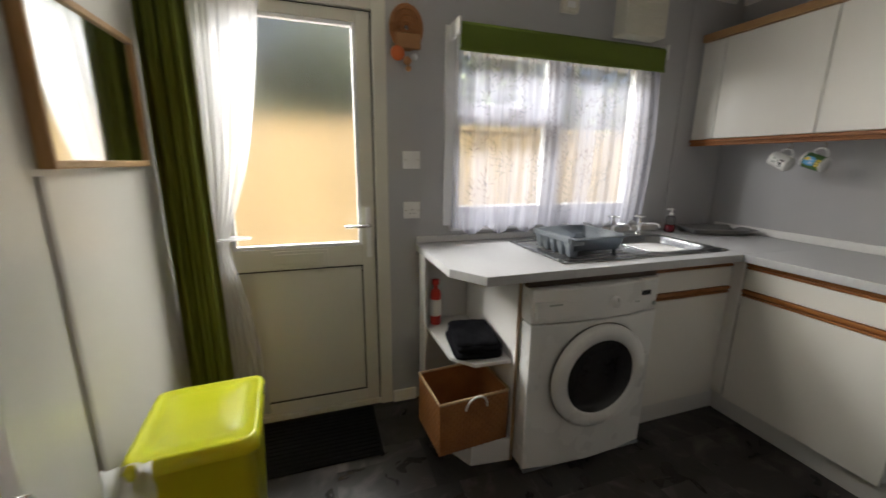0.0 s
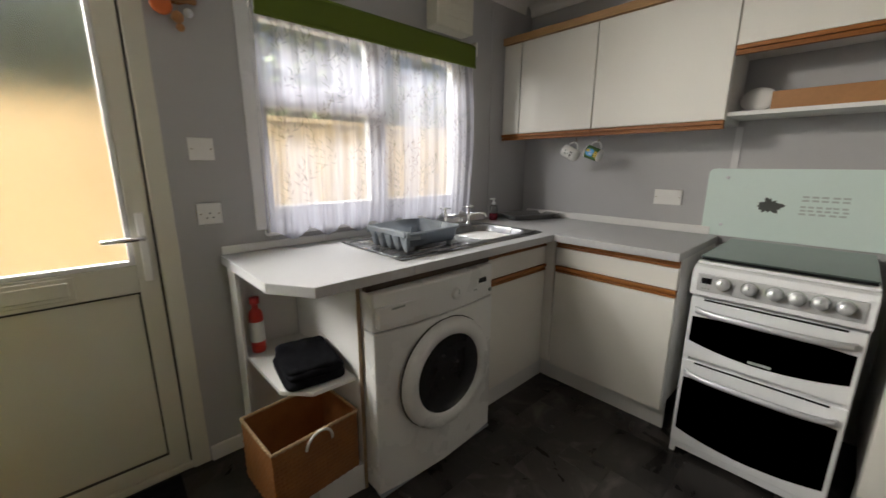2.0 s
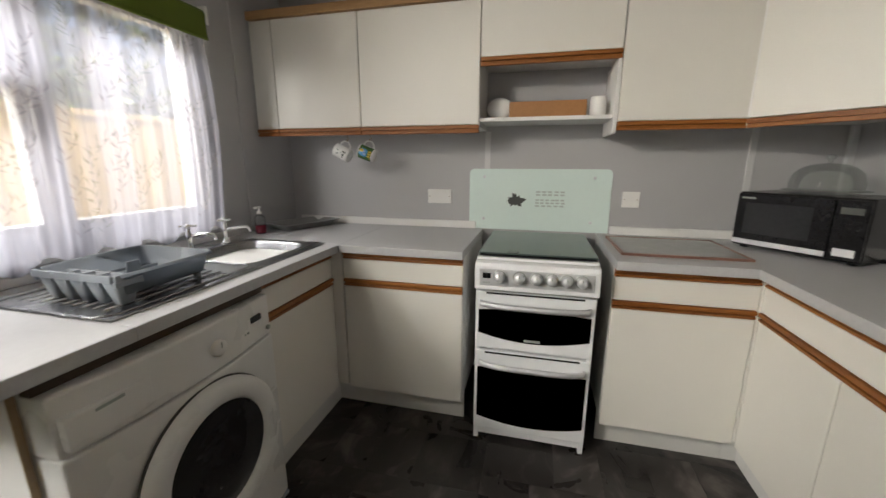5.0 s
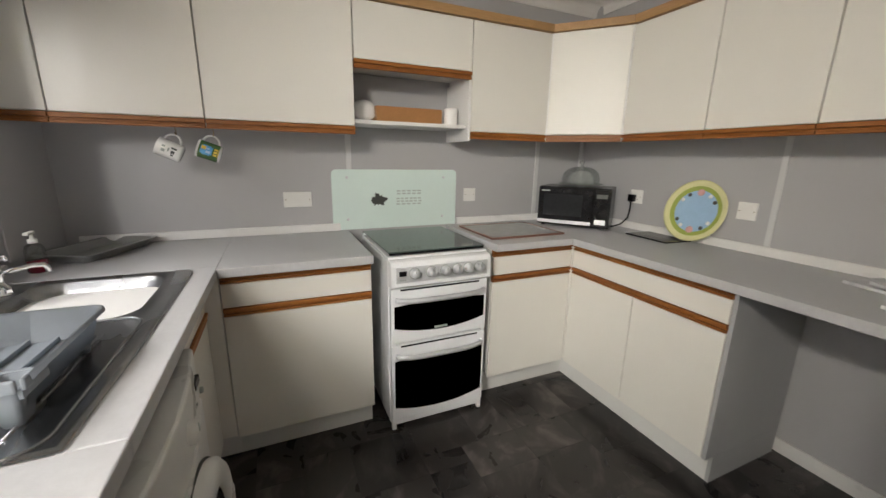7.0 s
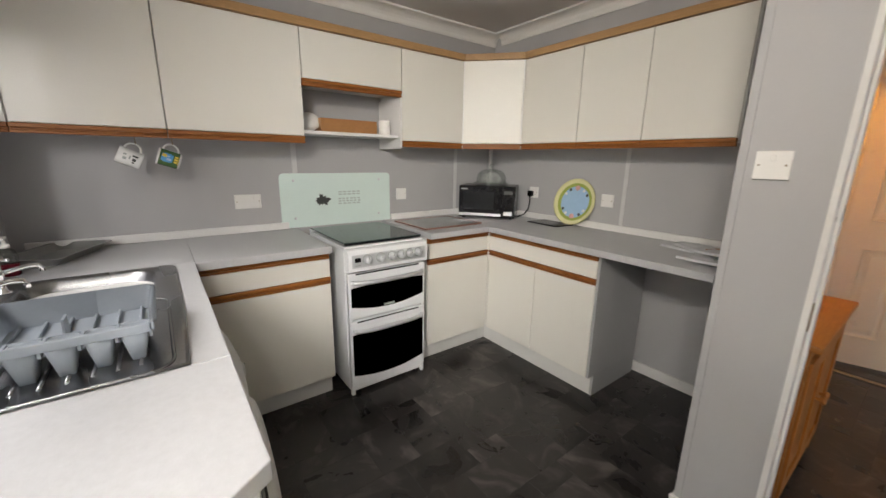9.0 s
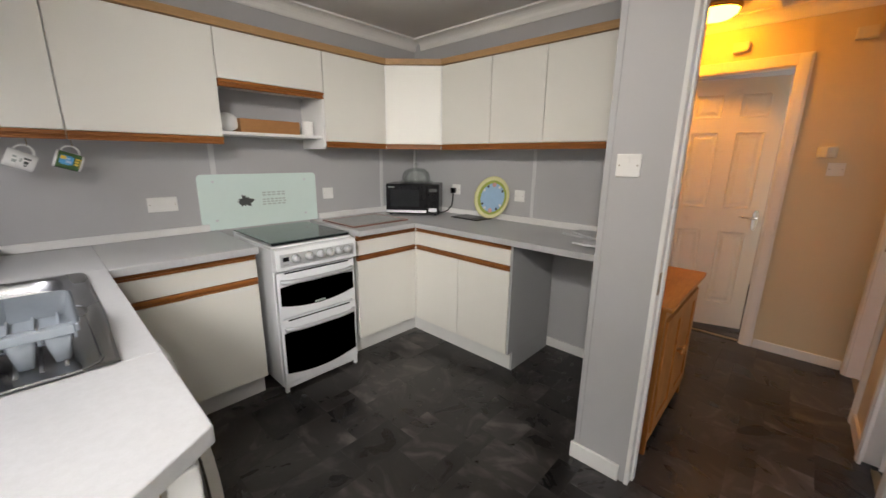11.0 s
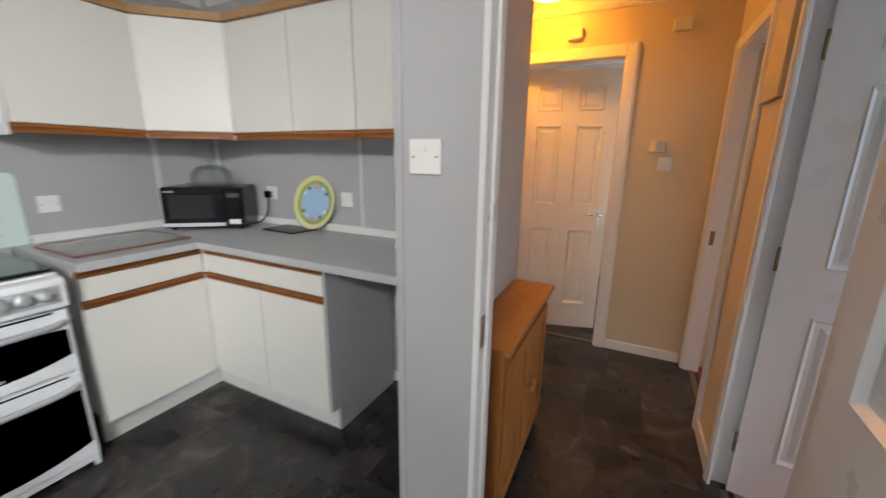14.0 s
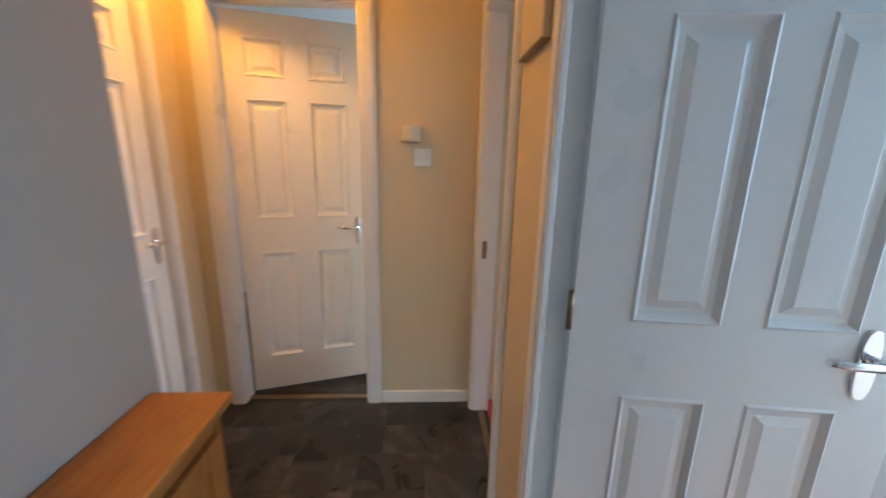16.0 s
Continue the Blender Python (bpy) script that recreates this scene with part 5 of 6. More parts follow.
for y, z in ((0.309, 0.310), (-0.305, 0.308), (0.309, 0.062), (-0.30, 0.058)):
    bm = bm_new()
    lathe(bm, [(0.008, 0.0), (0.008, 0.003), (0.005, 0.005), (0, 0.005)], 14, Matrix.Translation((-0.006, y, z)) @ Matrix.Rotation(radians(-90), 4, "Y"))
    part("screw_cap", bm, SILVER, sp, "small silver screw cap")
bm = bm_new()
rnd = random.Random(4)
for i in range(11):
    a = 2 * math.pi * i / 11 + rnd.uniform(-0.2, 0.2)
    ln, wd = rnd.uniform(0.045, 0.068), rnd.uniform(0.010, 0.017)
    c, s = math.cos(a), math.sin(a) * 0.72
    vs = [bm.verts.new((-0.0066 - 0.00005 * i, 0.125 + c * q * ln - s * w * wd, 0.175 + s * q * ln + c * w * wd)) for q, w in ((0.0, 0.3), (0.35, 1), (0.75, 0.7), (1, 0), (0.8, -0.6), (0.4, -1), (0.0, -0.3))]
    bm.faces.new(vs)
part("printed_motif", bm, INK, sp, "dark printed flower motif")
for row, (z, n) in enumerate(((0.222, 5), (0.205, 5), (0.175, 6), (0.158, 6), (0.141, 5))):
    bm = bm_new()
    for i in range(n):
        y1 = 0.012 - i * 0.034 * (5 / n) - rnd.uniform(0, 0.005)
        box(bm, -0.0068, y1 - 0.024 * (5 / n), z, -0.0062, y1, z + 0.009)
    part("printed_line", bm, PALE_PRINT, sp, "grey line of unreadable print")


# ---- sink ----
def rounded(cx, cy, hx, hy, r, n=8):
    return arc(cx + hx - r, cy + hy - r, r, 0, 90, n) + arc(cx - hx + r, cy + hy - r, r, 90, 180, n) + arc(cx - hx + r, cy - hy + r, r, 180, 270, n) + arc(cx + hx - r, cy - hy + r, r, 270, 360, n)


sk = thing("sink", at(2.035, 2.70, 0.9232), "stainless steel inset sink with a drainer and two taps", "sink")
SX, SYH = 0.500, 0.258
bc, bh = (0.262, 0.0), (0.208, 0.185)
inner = rounded(*bc, *bh, 0.085)
bm = bm_new()


def on_rect(p, hx, hy):
    d = Vector((p[0] - bc[0], p[1] - bc[1]))
    k = 1e9
    for comp, lo, hi in ((d.x, -hx - bc[0], hx - bc[0]), (d.y, -hy - bc[1], hy - bc[1])):
        if abs(comp) > 1e-9:
            k = min(k, (hi if comp > 0 else lo) / comp)
    return (bc[0] + d.x * k, bc[1] + d.y * k)


outer = [on_rect(p, SX - 0.012, SYH - 0.012) for p in inner]
for s, t in ((SX - 0.012, SYH - 0.012),):
    corners = [(s, t), (-s, t), (-s, -t), (s, -t)]
    for cxy in corners:
        i = min(range(len(outer)), key=lambda q: (outer[q][0] - cxy[0]) ** 2 + (outer[q][1] - cxy[1]) ** 2)
        outer[i] = cxy
def soften(p, s, t, r):
    """Draws a point near a corner of the plate back onto the corner's arc."""
    x, y = p
    cx, cy = s - r, t - r
    if abs(x) > cx and abs(y) > cy:
        dx, dy = abs(x) - cx, abs(y) - cy
        k = r / max(math.hypot(dx, dy), 1e-6)
        x, y = math.copysign(cx + dx * k, x), math.copysign(cy + dy * k, y)
    return x, y


edge = [(x * SX / (SX - 0.012) if abs(abs(x) - (SX - 0.012)) < 1e-6 else x, y * SYH / (SYH - 0.012) if abs(abs(y) - (SYH - 0.012)) < 1e-6 else y) for x, y in outer]


outer = [soften(p, SX - 0.012, SYH - 0.012, 0.03) for p in outer]
edge = [soften(p, SX, SYH, 0.034) for p in edge]


def scaled(k, dz):
    return [(bc[0] + (x - bc[0]) * k, bc[1] + (y - bc[1]) * k, dz) for x, y in inner]


levels = [[(x, y, 0.0005) for x, y in edge], [(x, y, 0.005) for x, y in edge], [(x, y, 0.006) for x, y in outer], scaled(1.03, 0.004), scaled(0.985, -0.004), scaled(0.95, -0.07), scaled(0.90, -0.135), scaled(0.80, -0.152), scaled(0.10, -0.158)]
rings = [[bm.verts.new(p) for p in lv] for lv in levels]
for a, b in zip(rings, rings[1:]):
    for i in range(len(a)):
        j = (i + 1) % len(a)
        f = bm.faces.new((a[i], a[j], b[j], b[i]))
        f.smooth = True
bm.faces.new(rings[-1])
bmesh.ops.remove_doubles(bm, verts=bm.verts[:], dist=1e-5)
bmesh.ops.recalc_face_normals(bm, faces=bm.faces[:])
part("basin", bm, STEEL, sk)
rim = []
for p in rounded(-0.225, -0.005, 0.265, 0.215, 0.05, 6):
    rim.append((p[0], p[1], 0.0065))
bm = bm_new()
tube(bm, rim, 0.004, 6, closed=True)
part("drainer_rim", bm, STEEL, sk)
for i in range(9):
    y = -0.16 + i * 0.04
    bm = bm_new()
    tube(bm, [(-0.44, y, 0.005), (-0.06, y, 0.005)], 0.0045, 6)
    part("drainer_rib", bm, STEEL, sk)
bm = bm_new()
lathe(bm, [(0.03, 0.0), (0.03, 0.003), (0.02, 0.003), (0.015, 0.0)], 20, Matrix.Translation((0.28, 0.0, -0.156)))
part("plug_hole", bm, CHROME, sk)


def tap(name, x, y, turn, swing):
    """A slim pillar tap: base flange, column, level spout with a down-turned nozzle, and a cross head on a bonnet."""
    t = thing(name, at(x, y, 0.929, turn), "chrome pillar tap with a capstan head on the sink", "tap", "taps on the sink")
    bm = bm_new()
    lathe(bm, [(0.0, 0.0), (0.023, 0.0), (0.023, 0.005), (0.013, 0.011), (0.0105, 0.03), (0.0115, 0.052), (0.013, 0.058), (0.013, 0.076), (0.009, 0.082), (0.0105, 0.090), (0.0085, 0.104), (0, 0.105)], 20)
    part("column", bm, CHROME, t)
    bm = bm_new()
    tube(bm, [(0, 0, 0.066), (0, -0.035, 0.072), (0, -0.075, 0.077), (0, -0.100, 0.074), (0, -0.108, 0.062), (0, -0.109, 0.050)], 0.0078, 12)
    part("spout", bm, CHROME, t)
    bm = bm_new()
    for a in (swing, swing + 90):
        c, s_ = math.cos(radians(a)), math.sin(radians(a))
        tube(bm, [(-0.030 * c, -0.030 * s_, 0.112), (0.030 * c, 0.030 * s_, 0.112)], 0.0042, 8)
        for e in (-1, 1):
            bmesh.ops.create_uvsphere(bm, u_segments=10, v_segments=8, radius=0.0062, matrix=Matrix.Translation((e * 0.030 * c, e * 0.030 * s_, 0.112)))
    lathe(bm, [(0, 0.104), (0.0095, 0.104), (0.0105, 0.116), (0.006, 0.121), (0, 0.122)], 16)
    part("capstan_head", bm, CHROME, t, smooth=True)


tap("tap", 2.215, 2.925, 20, 15)
tap("tap", 2.405, 2.915, 35, 40)

# ---- dish rack ----
rk = thing("dish_rack", at(1.764, 2.660, 0.9295), "grey plastic dish rack with cutlery cups on the drainer", "dish rack")
RX, RY, RH = 0.156, 0.150, 0.096
CUP_STEP = (2 * RY - 0.0035) / 5


def rounded_run(pts, r=0.022, n=4):
    """Plan points with the inner corners rounded off."""
    out = [pts[0]]
    for a, b, c in zip(pts, pts[1:], pts[2:]):
        b_ = Vector(b)
        u, w = (Vector(a) - b_).normalized() * r, (Vector(c) - b_).normalized() * r
        for k in range(n + 1):
            t = k / n
            p = (b_ + u) * (1 - t) ** 2 + b_ * 2 * t * (1 - t) + (b_ + w) * t * t
            out.append((p.x, p.y))
    return out + [pts[-1]]


def rack_wall(pts, tops, low, inset=0.9):
    """A moulded wall along plan points, leaning in towards the bottom, with a flat turned-out rim."""
    bm = bm_new()
    n = len(pts) - 1
    q = [Vector((x, y, 0)) for x, y in pts]
    rows = []
    for k, p in enumerate(q):
        z = tops[0] + (tops[1] - tops[0]) * k / n
        out = p.normalized() * 0.009
        rows.append([bm.verts.new(v) for v in ((p.x * inset, p.y * inset, low), (p.x * 0.985, p.y * 0.985, z - 0.004), (p.x + out.x * 0.1, p.y + out.y * 0.1, z), (p.x + out.x, p.y + out.y, z - 0.001), (p.x + out.x * 1.1, p.y + out.y * 1.1, z - 0.008))])
    for a, b in zip(rows, rows[1:]):
        for i in range(4):
            f = bm.faces.new((a[i], b[i], b[i + 1], a[i + 1]))
            f.smooth = True
    bmesh.ops.solidify(bm, geom=bm.faces[:], thickness=0.0028)
    bmesh.ops.recalc_face_normals(bm, faces=bm.faces[:])
    return bm


part("east_wall", rack_wall(rounded_run([(RX, -RY * 0.2), (RX, RY), (0.0, RY)]), (RH, RH), 0.026), GREY_PLASTIC, rk)
part("south_wall", rack_wall(rounded_run([(-RX + 0.02, -RY), (RX, -RY), (RX, -RY * 0.2)]), (RH - 0.006, RH), 0.026), GREY_PLASTIC, rk)
part("north_wall", rack_wall([(0.0, RY), (-RX + 0.02, RY)], (RH, RH - 0.006), 0.05), GREY_PLASTIC, rk)
part("west_rim", box(B(-RX - 0.006, -RY + 0.004, RH - 0.026, -RX + 0.002, RY - 0.004, RH - 0.004, bevel=0.003), -RX + 0.0025, -RY - 0.004, RH - 0.026, -RX + 0.024, -RY + 0.003, RH - 0.006, bevel=0.003), GREY_PLASTIC, rk)


def cup(bm, x0, y0, x1, y1, z1, z0, k):
    """An open tapered cup, wider at the top, with a thick lip."""
    cx, cy = (x0 + x1) / 2, (y0 + y1) / 2
    levels = [[(cx + (x - cx) * f, cy + (y - cy) * f, z) for x, y in rounded(cx, cy, (x1 - x0) / 2, (y1 - y0) / 2, 0.010, 2)] for f, z in ((1.0, z1), (0.5 + 0.5 * k, (z0 + z1) / 2), (k, z0))]
    rings = [[bm.verts.new(p) for p in lv] for lv in levels]
    fs = []
    for a, b in zip(rings, rings[1:]):
        for i in range(len(a)):
            fs.append(bm.faces.new((a[i], a[(i + 1) % len(a)], b[(i + 1) % len(a)], b[i])))
            fs[-1].smooth = True
    fs.append(bm.faces.new(rings[-1]))
    bmesh.ops.recalc_face_normals(bm, faces=fs)
    bmesh.ops.solidify(bm, geom=fs, thickness=0.003)


for k in range(5):
    bm = bm_new()
    y0 = -RY + 0.008 + k * CUP_STEP
    cup(bm, -RX + 0.004, y0, -RX + 0.078, y0 + CUP_STEP - 0.0075, RH - 0.026, 0.0, 0.50)
    part("cutlery_cup", bm, GREY_PLASTIC, rk)
bm = bm_new()
for k in range(6):
    y = -RY + 0.005 + k * CUP_STEP
    box(bm, -RX + 0.004, y - 0.003, RH - 0.040, -RX + 0.080, y + 0.003, RH - 0.024, bevel=0.001)
box(bm, -RX + 0.078, -RY + 0.008, RH - 0.044, -RX + 0.084, RY - 0.008, RH - 0.024, bevel=0.001)
part("cup_ledge", bm, GREY_PLASTIC, rk)
part("floor_panel", B(-RX + 0.082, -RY * 0.9, 0.026, RX * 0.9, RY * 0.9, 0.030), GREY_PLASTIC, rk)
for k in range(6):
    y = -RY * 0.8 + k * RY * 0.315
    part("plate_rib", B(-RX + 0.090, y - 0.003, 0.030, RX * 0.88, y + 0.003, 0.040, bevel=0.0015), GREY_PLASTIC, rk)
bm = bm_new()
prism(bm, [(-0.026, 0), (0.026, 0), (0.020, 0.050), (-0.020, 0.050)], 0, 0.006, 0.001)
part("plate_fin", bm, GREY_PLASTIC, rk, m=Matrix.Translation((0.02, 0.02, 0.030)) @ Matrix.Rotation(radians(90), 4, "X"))
for x, y in ((RX * 0.78, -RY * 0.78), (RX * 0.78, RY * 0.78)):
    bm = bm_new()
    lathe(bm, [(0, 0), (0.010, 0), (0.014, 0.026), (0, 0.026)], 12, Matrix.Translation((x, y, 0)))
    part("foot", bm, GREY_PLASTIC, rk)

# soap, tray
so = thing("soap_bottle", at(2.70, 2.955, 0.9235), "clear pump bottle with dark red soap", "soap bottle")
bm = bm_new()
lathe(bm, [(0, 0.001), (0.026, 0.001), (0.028, 0.008), (0.028, 0.045), (0, 0.045)], 20)
part("soap", bm, SOAP, so)
bm = bm_new()
lathe(bm, [(0, 0), (0.028, 0), (0.0295, 0.006), (0.0295, 0.08), (0.024, 0.098), (0.012, 0.106), (0.012, 0.114)], 20)
part("bottle", bm, DOME_GLASS, so, "clear plastic bottle")
bm = bm_new()
lathe(bm, [(0.0, 0.108), (0.014, 0.108), (0.014, 0.122), (0.006, 0.124), (0.005, 0.142), (0, 0.142)], 14)
box(bm, -0.034, -0.008, 0.140, 0.012, 0.008, 0.151, bevel=0.003)
part("pump", bm, WHITE_PLASTIC, so, "white pump")
tr = thing("roasting_tray", at(2.965, 2.86, 0.9235, -22), "grey metal tray lying in the worktop corner", "tray")
bm = bm_new()
rings = [[bm.verts.new((x, y, z)) for x, y in rounded(0, 0, hx, hy, 0.025, 4)] for hx, hy, z in ((0.16, 0.085, 0.0), (0.185, 0.105, 0.036), (0.20, 0.12, 0.037), (0.20, 0.12, 0.034), (0.186, 0.107, 0.032), (0.158, 0.083, 0.004))]
for a, b in zip(rings, rings[1:]):
    for i in range(len(a)):
        bm.faces.new((a[i], a[(i + 1) % len(a)], b[(i + 1) % len(a)], b[i]))
bm.faces.new(rings[0])
bm.faces.new(rings[-1])
bmesh.ops.recalc_face_normals(bm, faces=bm.faces[:])
part("pan", bm, DARK_TRAY, tr)


# ---- small things of the kitchen ----
def mug(y, label, tilt, prints):
    """A mug hanging by its handle from a hook, its rim tipped up towards the window; prints are (material, label, patches), a patch being angle and height ranges."""
    c, s = math.cos(radians(tilt)), math.sin(radians(tilt))
    axis, up = Vector((0, c, s)), Vector((0, -s, c))
    base = Vector((2.95, y, 1.434)) - up * 0.072 - axis * 0.05
    m = Matrix(((up.x, 1, axis.x, base.x), (up.y, 0, axis.y, base.y), (up.z, 0, axis.z, base.z), (0, 0, 0, 1)))
    t = thing("mug", m, label, "mug", "mugs on hooks")
    bm = bm_new()
    lathe(bm, [(0, 0), (0.034, 0), (0.0385, 0.006), (0.040, 0.094), (0.0395, 0.096), (0.037, 0.095), (0.035, 0.01), (0, 0.006)], 28)
    part("cup", bm, CHINA, t)
    bm = bm_new()
    tube(bm, [(0.036 + 0.034 * math.sin(a), 0, 0.050 - 0.032 * math.cos(a)) for a in [math.pi * i / 10 for i in range(11)]], 0.0048, 8)
    part("handle", bm, CHINA, t)
    for k, (material, lb, patches) in enumerate(prints):
        bm = bm_new()
        for a0, a1, h0, h1 in patches:
            n = max(2, int(abs(a1 - a0) / 10))
            for q in range(n):
                f0, f1 = radians(a0 + (a1 - a0) * q / n), radians(a0 + (a1 - a0) * (q + 1) / n)
                r0, r1 = 0.0390 + 0.0004 * k + 0.0012 * h0 / 0.09, 0.0390 + 0.0004 * k + 0.0012 * h1 / 0.09
                bm.faces.new([bm.verts.new((r * math.cos(f), r * math.sin(f), h)) for r, f, h in ((r0, f0, h0), (r0, f1, h0), (r1, f1, h1), (r1, f0, h1))])
        part("print", bm, material, t, lb)
    return t


LEAF_GLAZE = mat("dark_green_glaze", (0.07, 0.14, 0.05), 0.2, 0.25, 30, 90, 0.0)
BLUE_GLAZE = mat("mid_blue_glaze", (0.10, 0.33, 0.60), 0.2, 0.15, 30, 90, 0.0)
SUN_GLAZE = mat("yellow_glaze", (0.75, 0.55, 0.08), 0.2, 0.1, 30, 90, 0.0)
mug(2.520, "white mug with small dark prints hanging from a hook", 26,
    [(GREY_INK, "small grey print", [(250, 268, 0.058, 0.072), (280, 292, 0.062, 0.074), (262, 285, 0.044, 0.050)]), (INK, "small dark print", [(255, 275, 0.022, 0.036), (284, 296, 0.018, 0.040), (240, 250, 0.024, 0.034)])])
mug(2.376, "green and blue printed mug hanging from a hook", 20,
    [(LEAF_GLAZE, "dark green printed band", [(150, 345, 0.008, 0.088)]), (BLUE_GLAZE, "blue printed panel", [(248, 300, 0.034, 0.080), (242, 306, 0.042, 0.072)]),
     (BLUE_PRINT, "pale blue print", [(256, 272, 0.040, 0.058), (280, 290, 0.046, 0.070)]), (SUN_GLAZE, "yellow print", [(276, 298, 0.060, 0.078), (250, 262, 0.014, 0.028), (268, 280, 0.014, 0.028), (286, 298, 0.014, 0.028), (235, 300, 0.009, 0.011)])])
for y in (2.520, 2.376):
    bm = bm_new()
    tube(bm, [(2.95, y, 1.4915)] + [(2.95 + 0.012 * math.sin(a), y, 1.445 + 0.013 * math.cos(a)) for a in [math.pi * 1.5 * i / 9 for i in range(10)]], 0.002, 6)
    tagged(part("cup_hook", bm, BRASS), "small brass cup hook under the cabinet", "hook", "cup hooks")


def socket(name, m, wide, label, switches=1, holes=True):
    """A moulded wall plate; local x along the wall, y into the room, z up."""
    t = thing(name, m, label, "socket")
    part("plate", B(-wide / 2, 0, -0.043, wide / 2, 0.009, 0.043, bevel=0.003), WHITE_PLASTIC, t)
    n = switches
    for i in range(n):
        c = (i - (n - 1) / 2) * wide / max(n, 1)
        part("rocker", B(c - 0.006, 0.008, 0.012, c + 0.006, 0.0125, 0.030, bevel=0.0015), WHITE_PLASTIC, t)
        if holes:
            for hx_, hz in ((c, 0.002), (c - 0.011, -0.016), (c + 0.011, -0.016)):
                part("pin_hole", B(hx_ - 0.003, 0.0082, hz - 0.0025, hx_ + 0.003, 0.0094, hz + 0.0025), INK, t)
    for s in (-1, 1):
        bm = bm_new()
        lathe(bm, [(0.003, 0), (0.003, 0.001), (0, 0.0012)], 8, Matrix.Translation((s * (wide / 2 - 0.012), 0.009, 0)) @ Matrix.Rotation(radians(-90), 4, "X"))
        part("screw", bm, BRASS, t)
    return t


E_FACE = lambda y, z: pose(EX - 0.0005, y, z, 0, 0, 90)
S_FACE = lambda x, z: pose(x, SY + 0.0005, z, 0, 0, 0)
N_FACE = lambda x, z: pose(x, NY - 0.0005, z, 0, 0, 180)
socket("double_socket", E_FACE(2.028, 1.114), 0.148, "white double socket plate on the grey wall", 2, False)
socket("single_socket", E_FACE(0.946, 1.118), 0.088, "white single socket plate beside the splashback", 1, False)
s1 = socket("single_socket", S_FACE(2.637, 1.134), 0.088, "white socket plate with a black plug behind the microwave")
socket("switch_plate", S_FACE(1.995, 1.124), 0.088, "white switched spur plate on the grey wall", 1, False)
socket("single_socket", S_FACE(1.30, 0.79), 0.088, "white socket plate under the worktop")
socket("switch_plate", N_FACE(1.023, 1.352), 0.088, "white switch plate beside the outer door", 1, False)
socket("single_socket", N_FACE(1.024, 1.099), 0.088, "white socket plate beside the outer door")
socket("light_switch", pose(0.938, NB1 + 0.0005, 1.381, 0, 0, 0), 0.09, "white light switch on the wall end", 1, False)

# plug and lead
pl = thing("plug", at(2.655, 0.012, 1.125), "black plug and flex of the microwave", "plug")
part("plug_body", B(-0.022, -0.002, -0.024, 0.022, 0.03, 0.022, bevel=0.007), BLACK, pl)
bm = bm_new()
tube(bm, [(0, 0.018, -0.02), (-0.004, 0.022, -0.07), (0.0, 0.03, -0.13), (0.03, 0.05, -0.175), (0.07, 0.07, -0.195), (0.10, 0.08, -0.205)], 0.0045, 8)
part("flex", bm, BLACK, pl)

# microwave
mw = thing("microwave", at(2.885, 0.268, 0.9235, 38), "black microwave oven set across the worktop corner", "microwave")
part("case", B(-0.225, -0.155, 0.012, 0.225, 0.135, 0.262, bevel=0.006), BLACK, mw)
for x in (-0.19, 0.19):
    for y in (-0.12, 0.10):
        part("foot", B(x - 0.012, y - 0.012, 0, x + 0.012, y + 0.012, 0.0125), BLACK, mw)
dr = part("door", B(-0.12, 0.134, 0.02, 0.222, 0.152, 0.255, bevel=0.004), BLACK, mw, "black glass oven door")
part("door_window", B(-0.06, 0.1515, 0.075, 0.185, 0.1535, 0.215, bevel=0.0008), mat("microwave_window", (0.022, 0.023, 0.025), 0.1, 0.2, 60, 200, 0.0), dr, "grey meshed door window")
part("door_trim", B(-0.118, 0.1515, 0.024, 0.22, 0.1545, 0.046, bevel=0.001), SILVER, dr, "silver trim strip")
part("maker_mark", B(0.15, 0.1515, 0.232, 0.205, 0.153, 0.240), GREY_INK, dr)
cp = part("control_panel", B(-0.222, 0.134, 0.02, -0.124, 0.150, 0.255, bevel=0.004), BLACK, mw, "black control panel")
part("display", B(-0.205, 0.1495, 0.20, -0.14, 0.1515, 0.225), INK, cp)
for i in range(3):
    for j in range(4):
        part("key", B(-0.204 + 0.023 * i, 0.1495, 0.085 + 0.024 * j, -0.188 + 0.023 * i, 0.1515, 0.098 + 0.024 * j), BLACK, cp)
part("door_button", B(-0.205, 0.1495, 0.035, -0.14, 0.153, 0.065, bevel=0.001), SILVER, cp, "silver door button")

# cake dome
dm = thing("cake_dome", at(2.905, 0.235, 1.1857), "clear glass cake dome on a glass plate on the microwave", "cake dome")
bm = bm_new()
lathe(bm, [(0, 0.0), (0.08, 0.0), (0.10, 0.004), (0.145, 0.012), (0.145, 0.016), (0.10, 0.009), (0, 0.006)], 36)
part("plate", bm, DOME_GLASS, dm)
bm = bm_new()
lathe(bm, [(0.122, 0.016), (0.122, 0.05), (0.112, 0.085), (0.085, 0.112), (0.045, 0.126), (0.0, 0.130)], 36)
part("dome", bm, DOME_GLASS, dm)
bm = bm_new()
lathe(bm, [(0.007, 0.128), (0.007, 0.142), (0.016, 0.150), (0.016, 0.160), (0.008, 0.166), (0, 0.167)], 18)
part("knob", bm, DOME_GLASS, dm)

# platter
pt = thing("platter", pose(2.232, 0.072, 0.9315) @ pose(0, 0, 0, -76, 0, 0) @ Matrix.Translation((0, -0.168, 0)), "round painted platter with blue centre leaning on the wall", "platter")
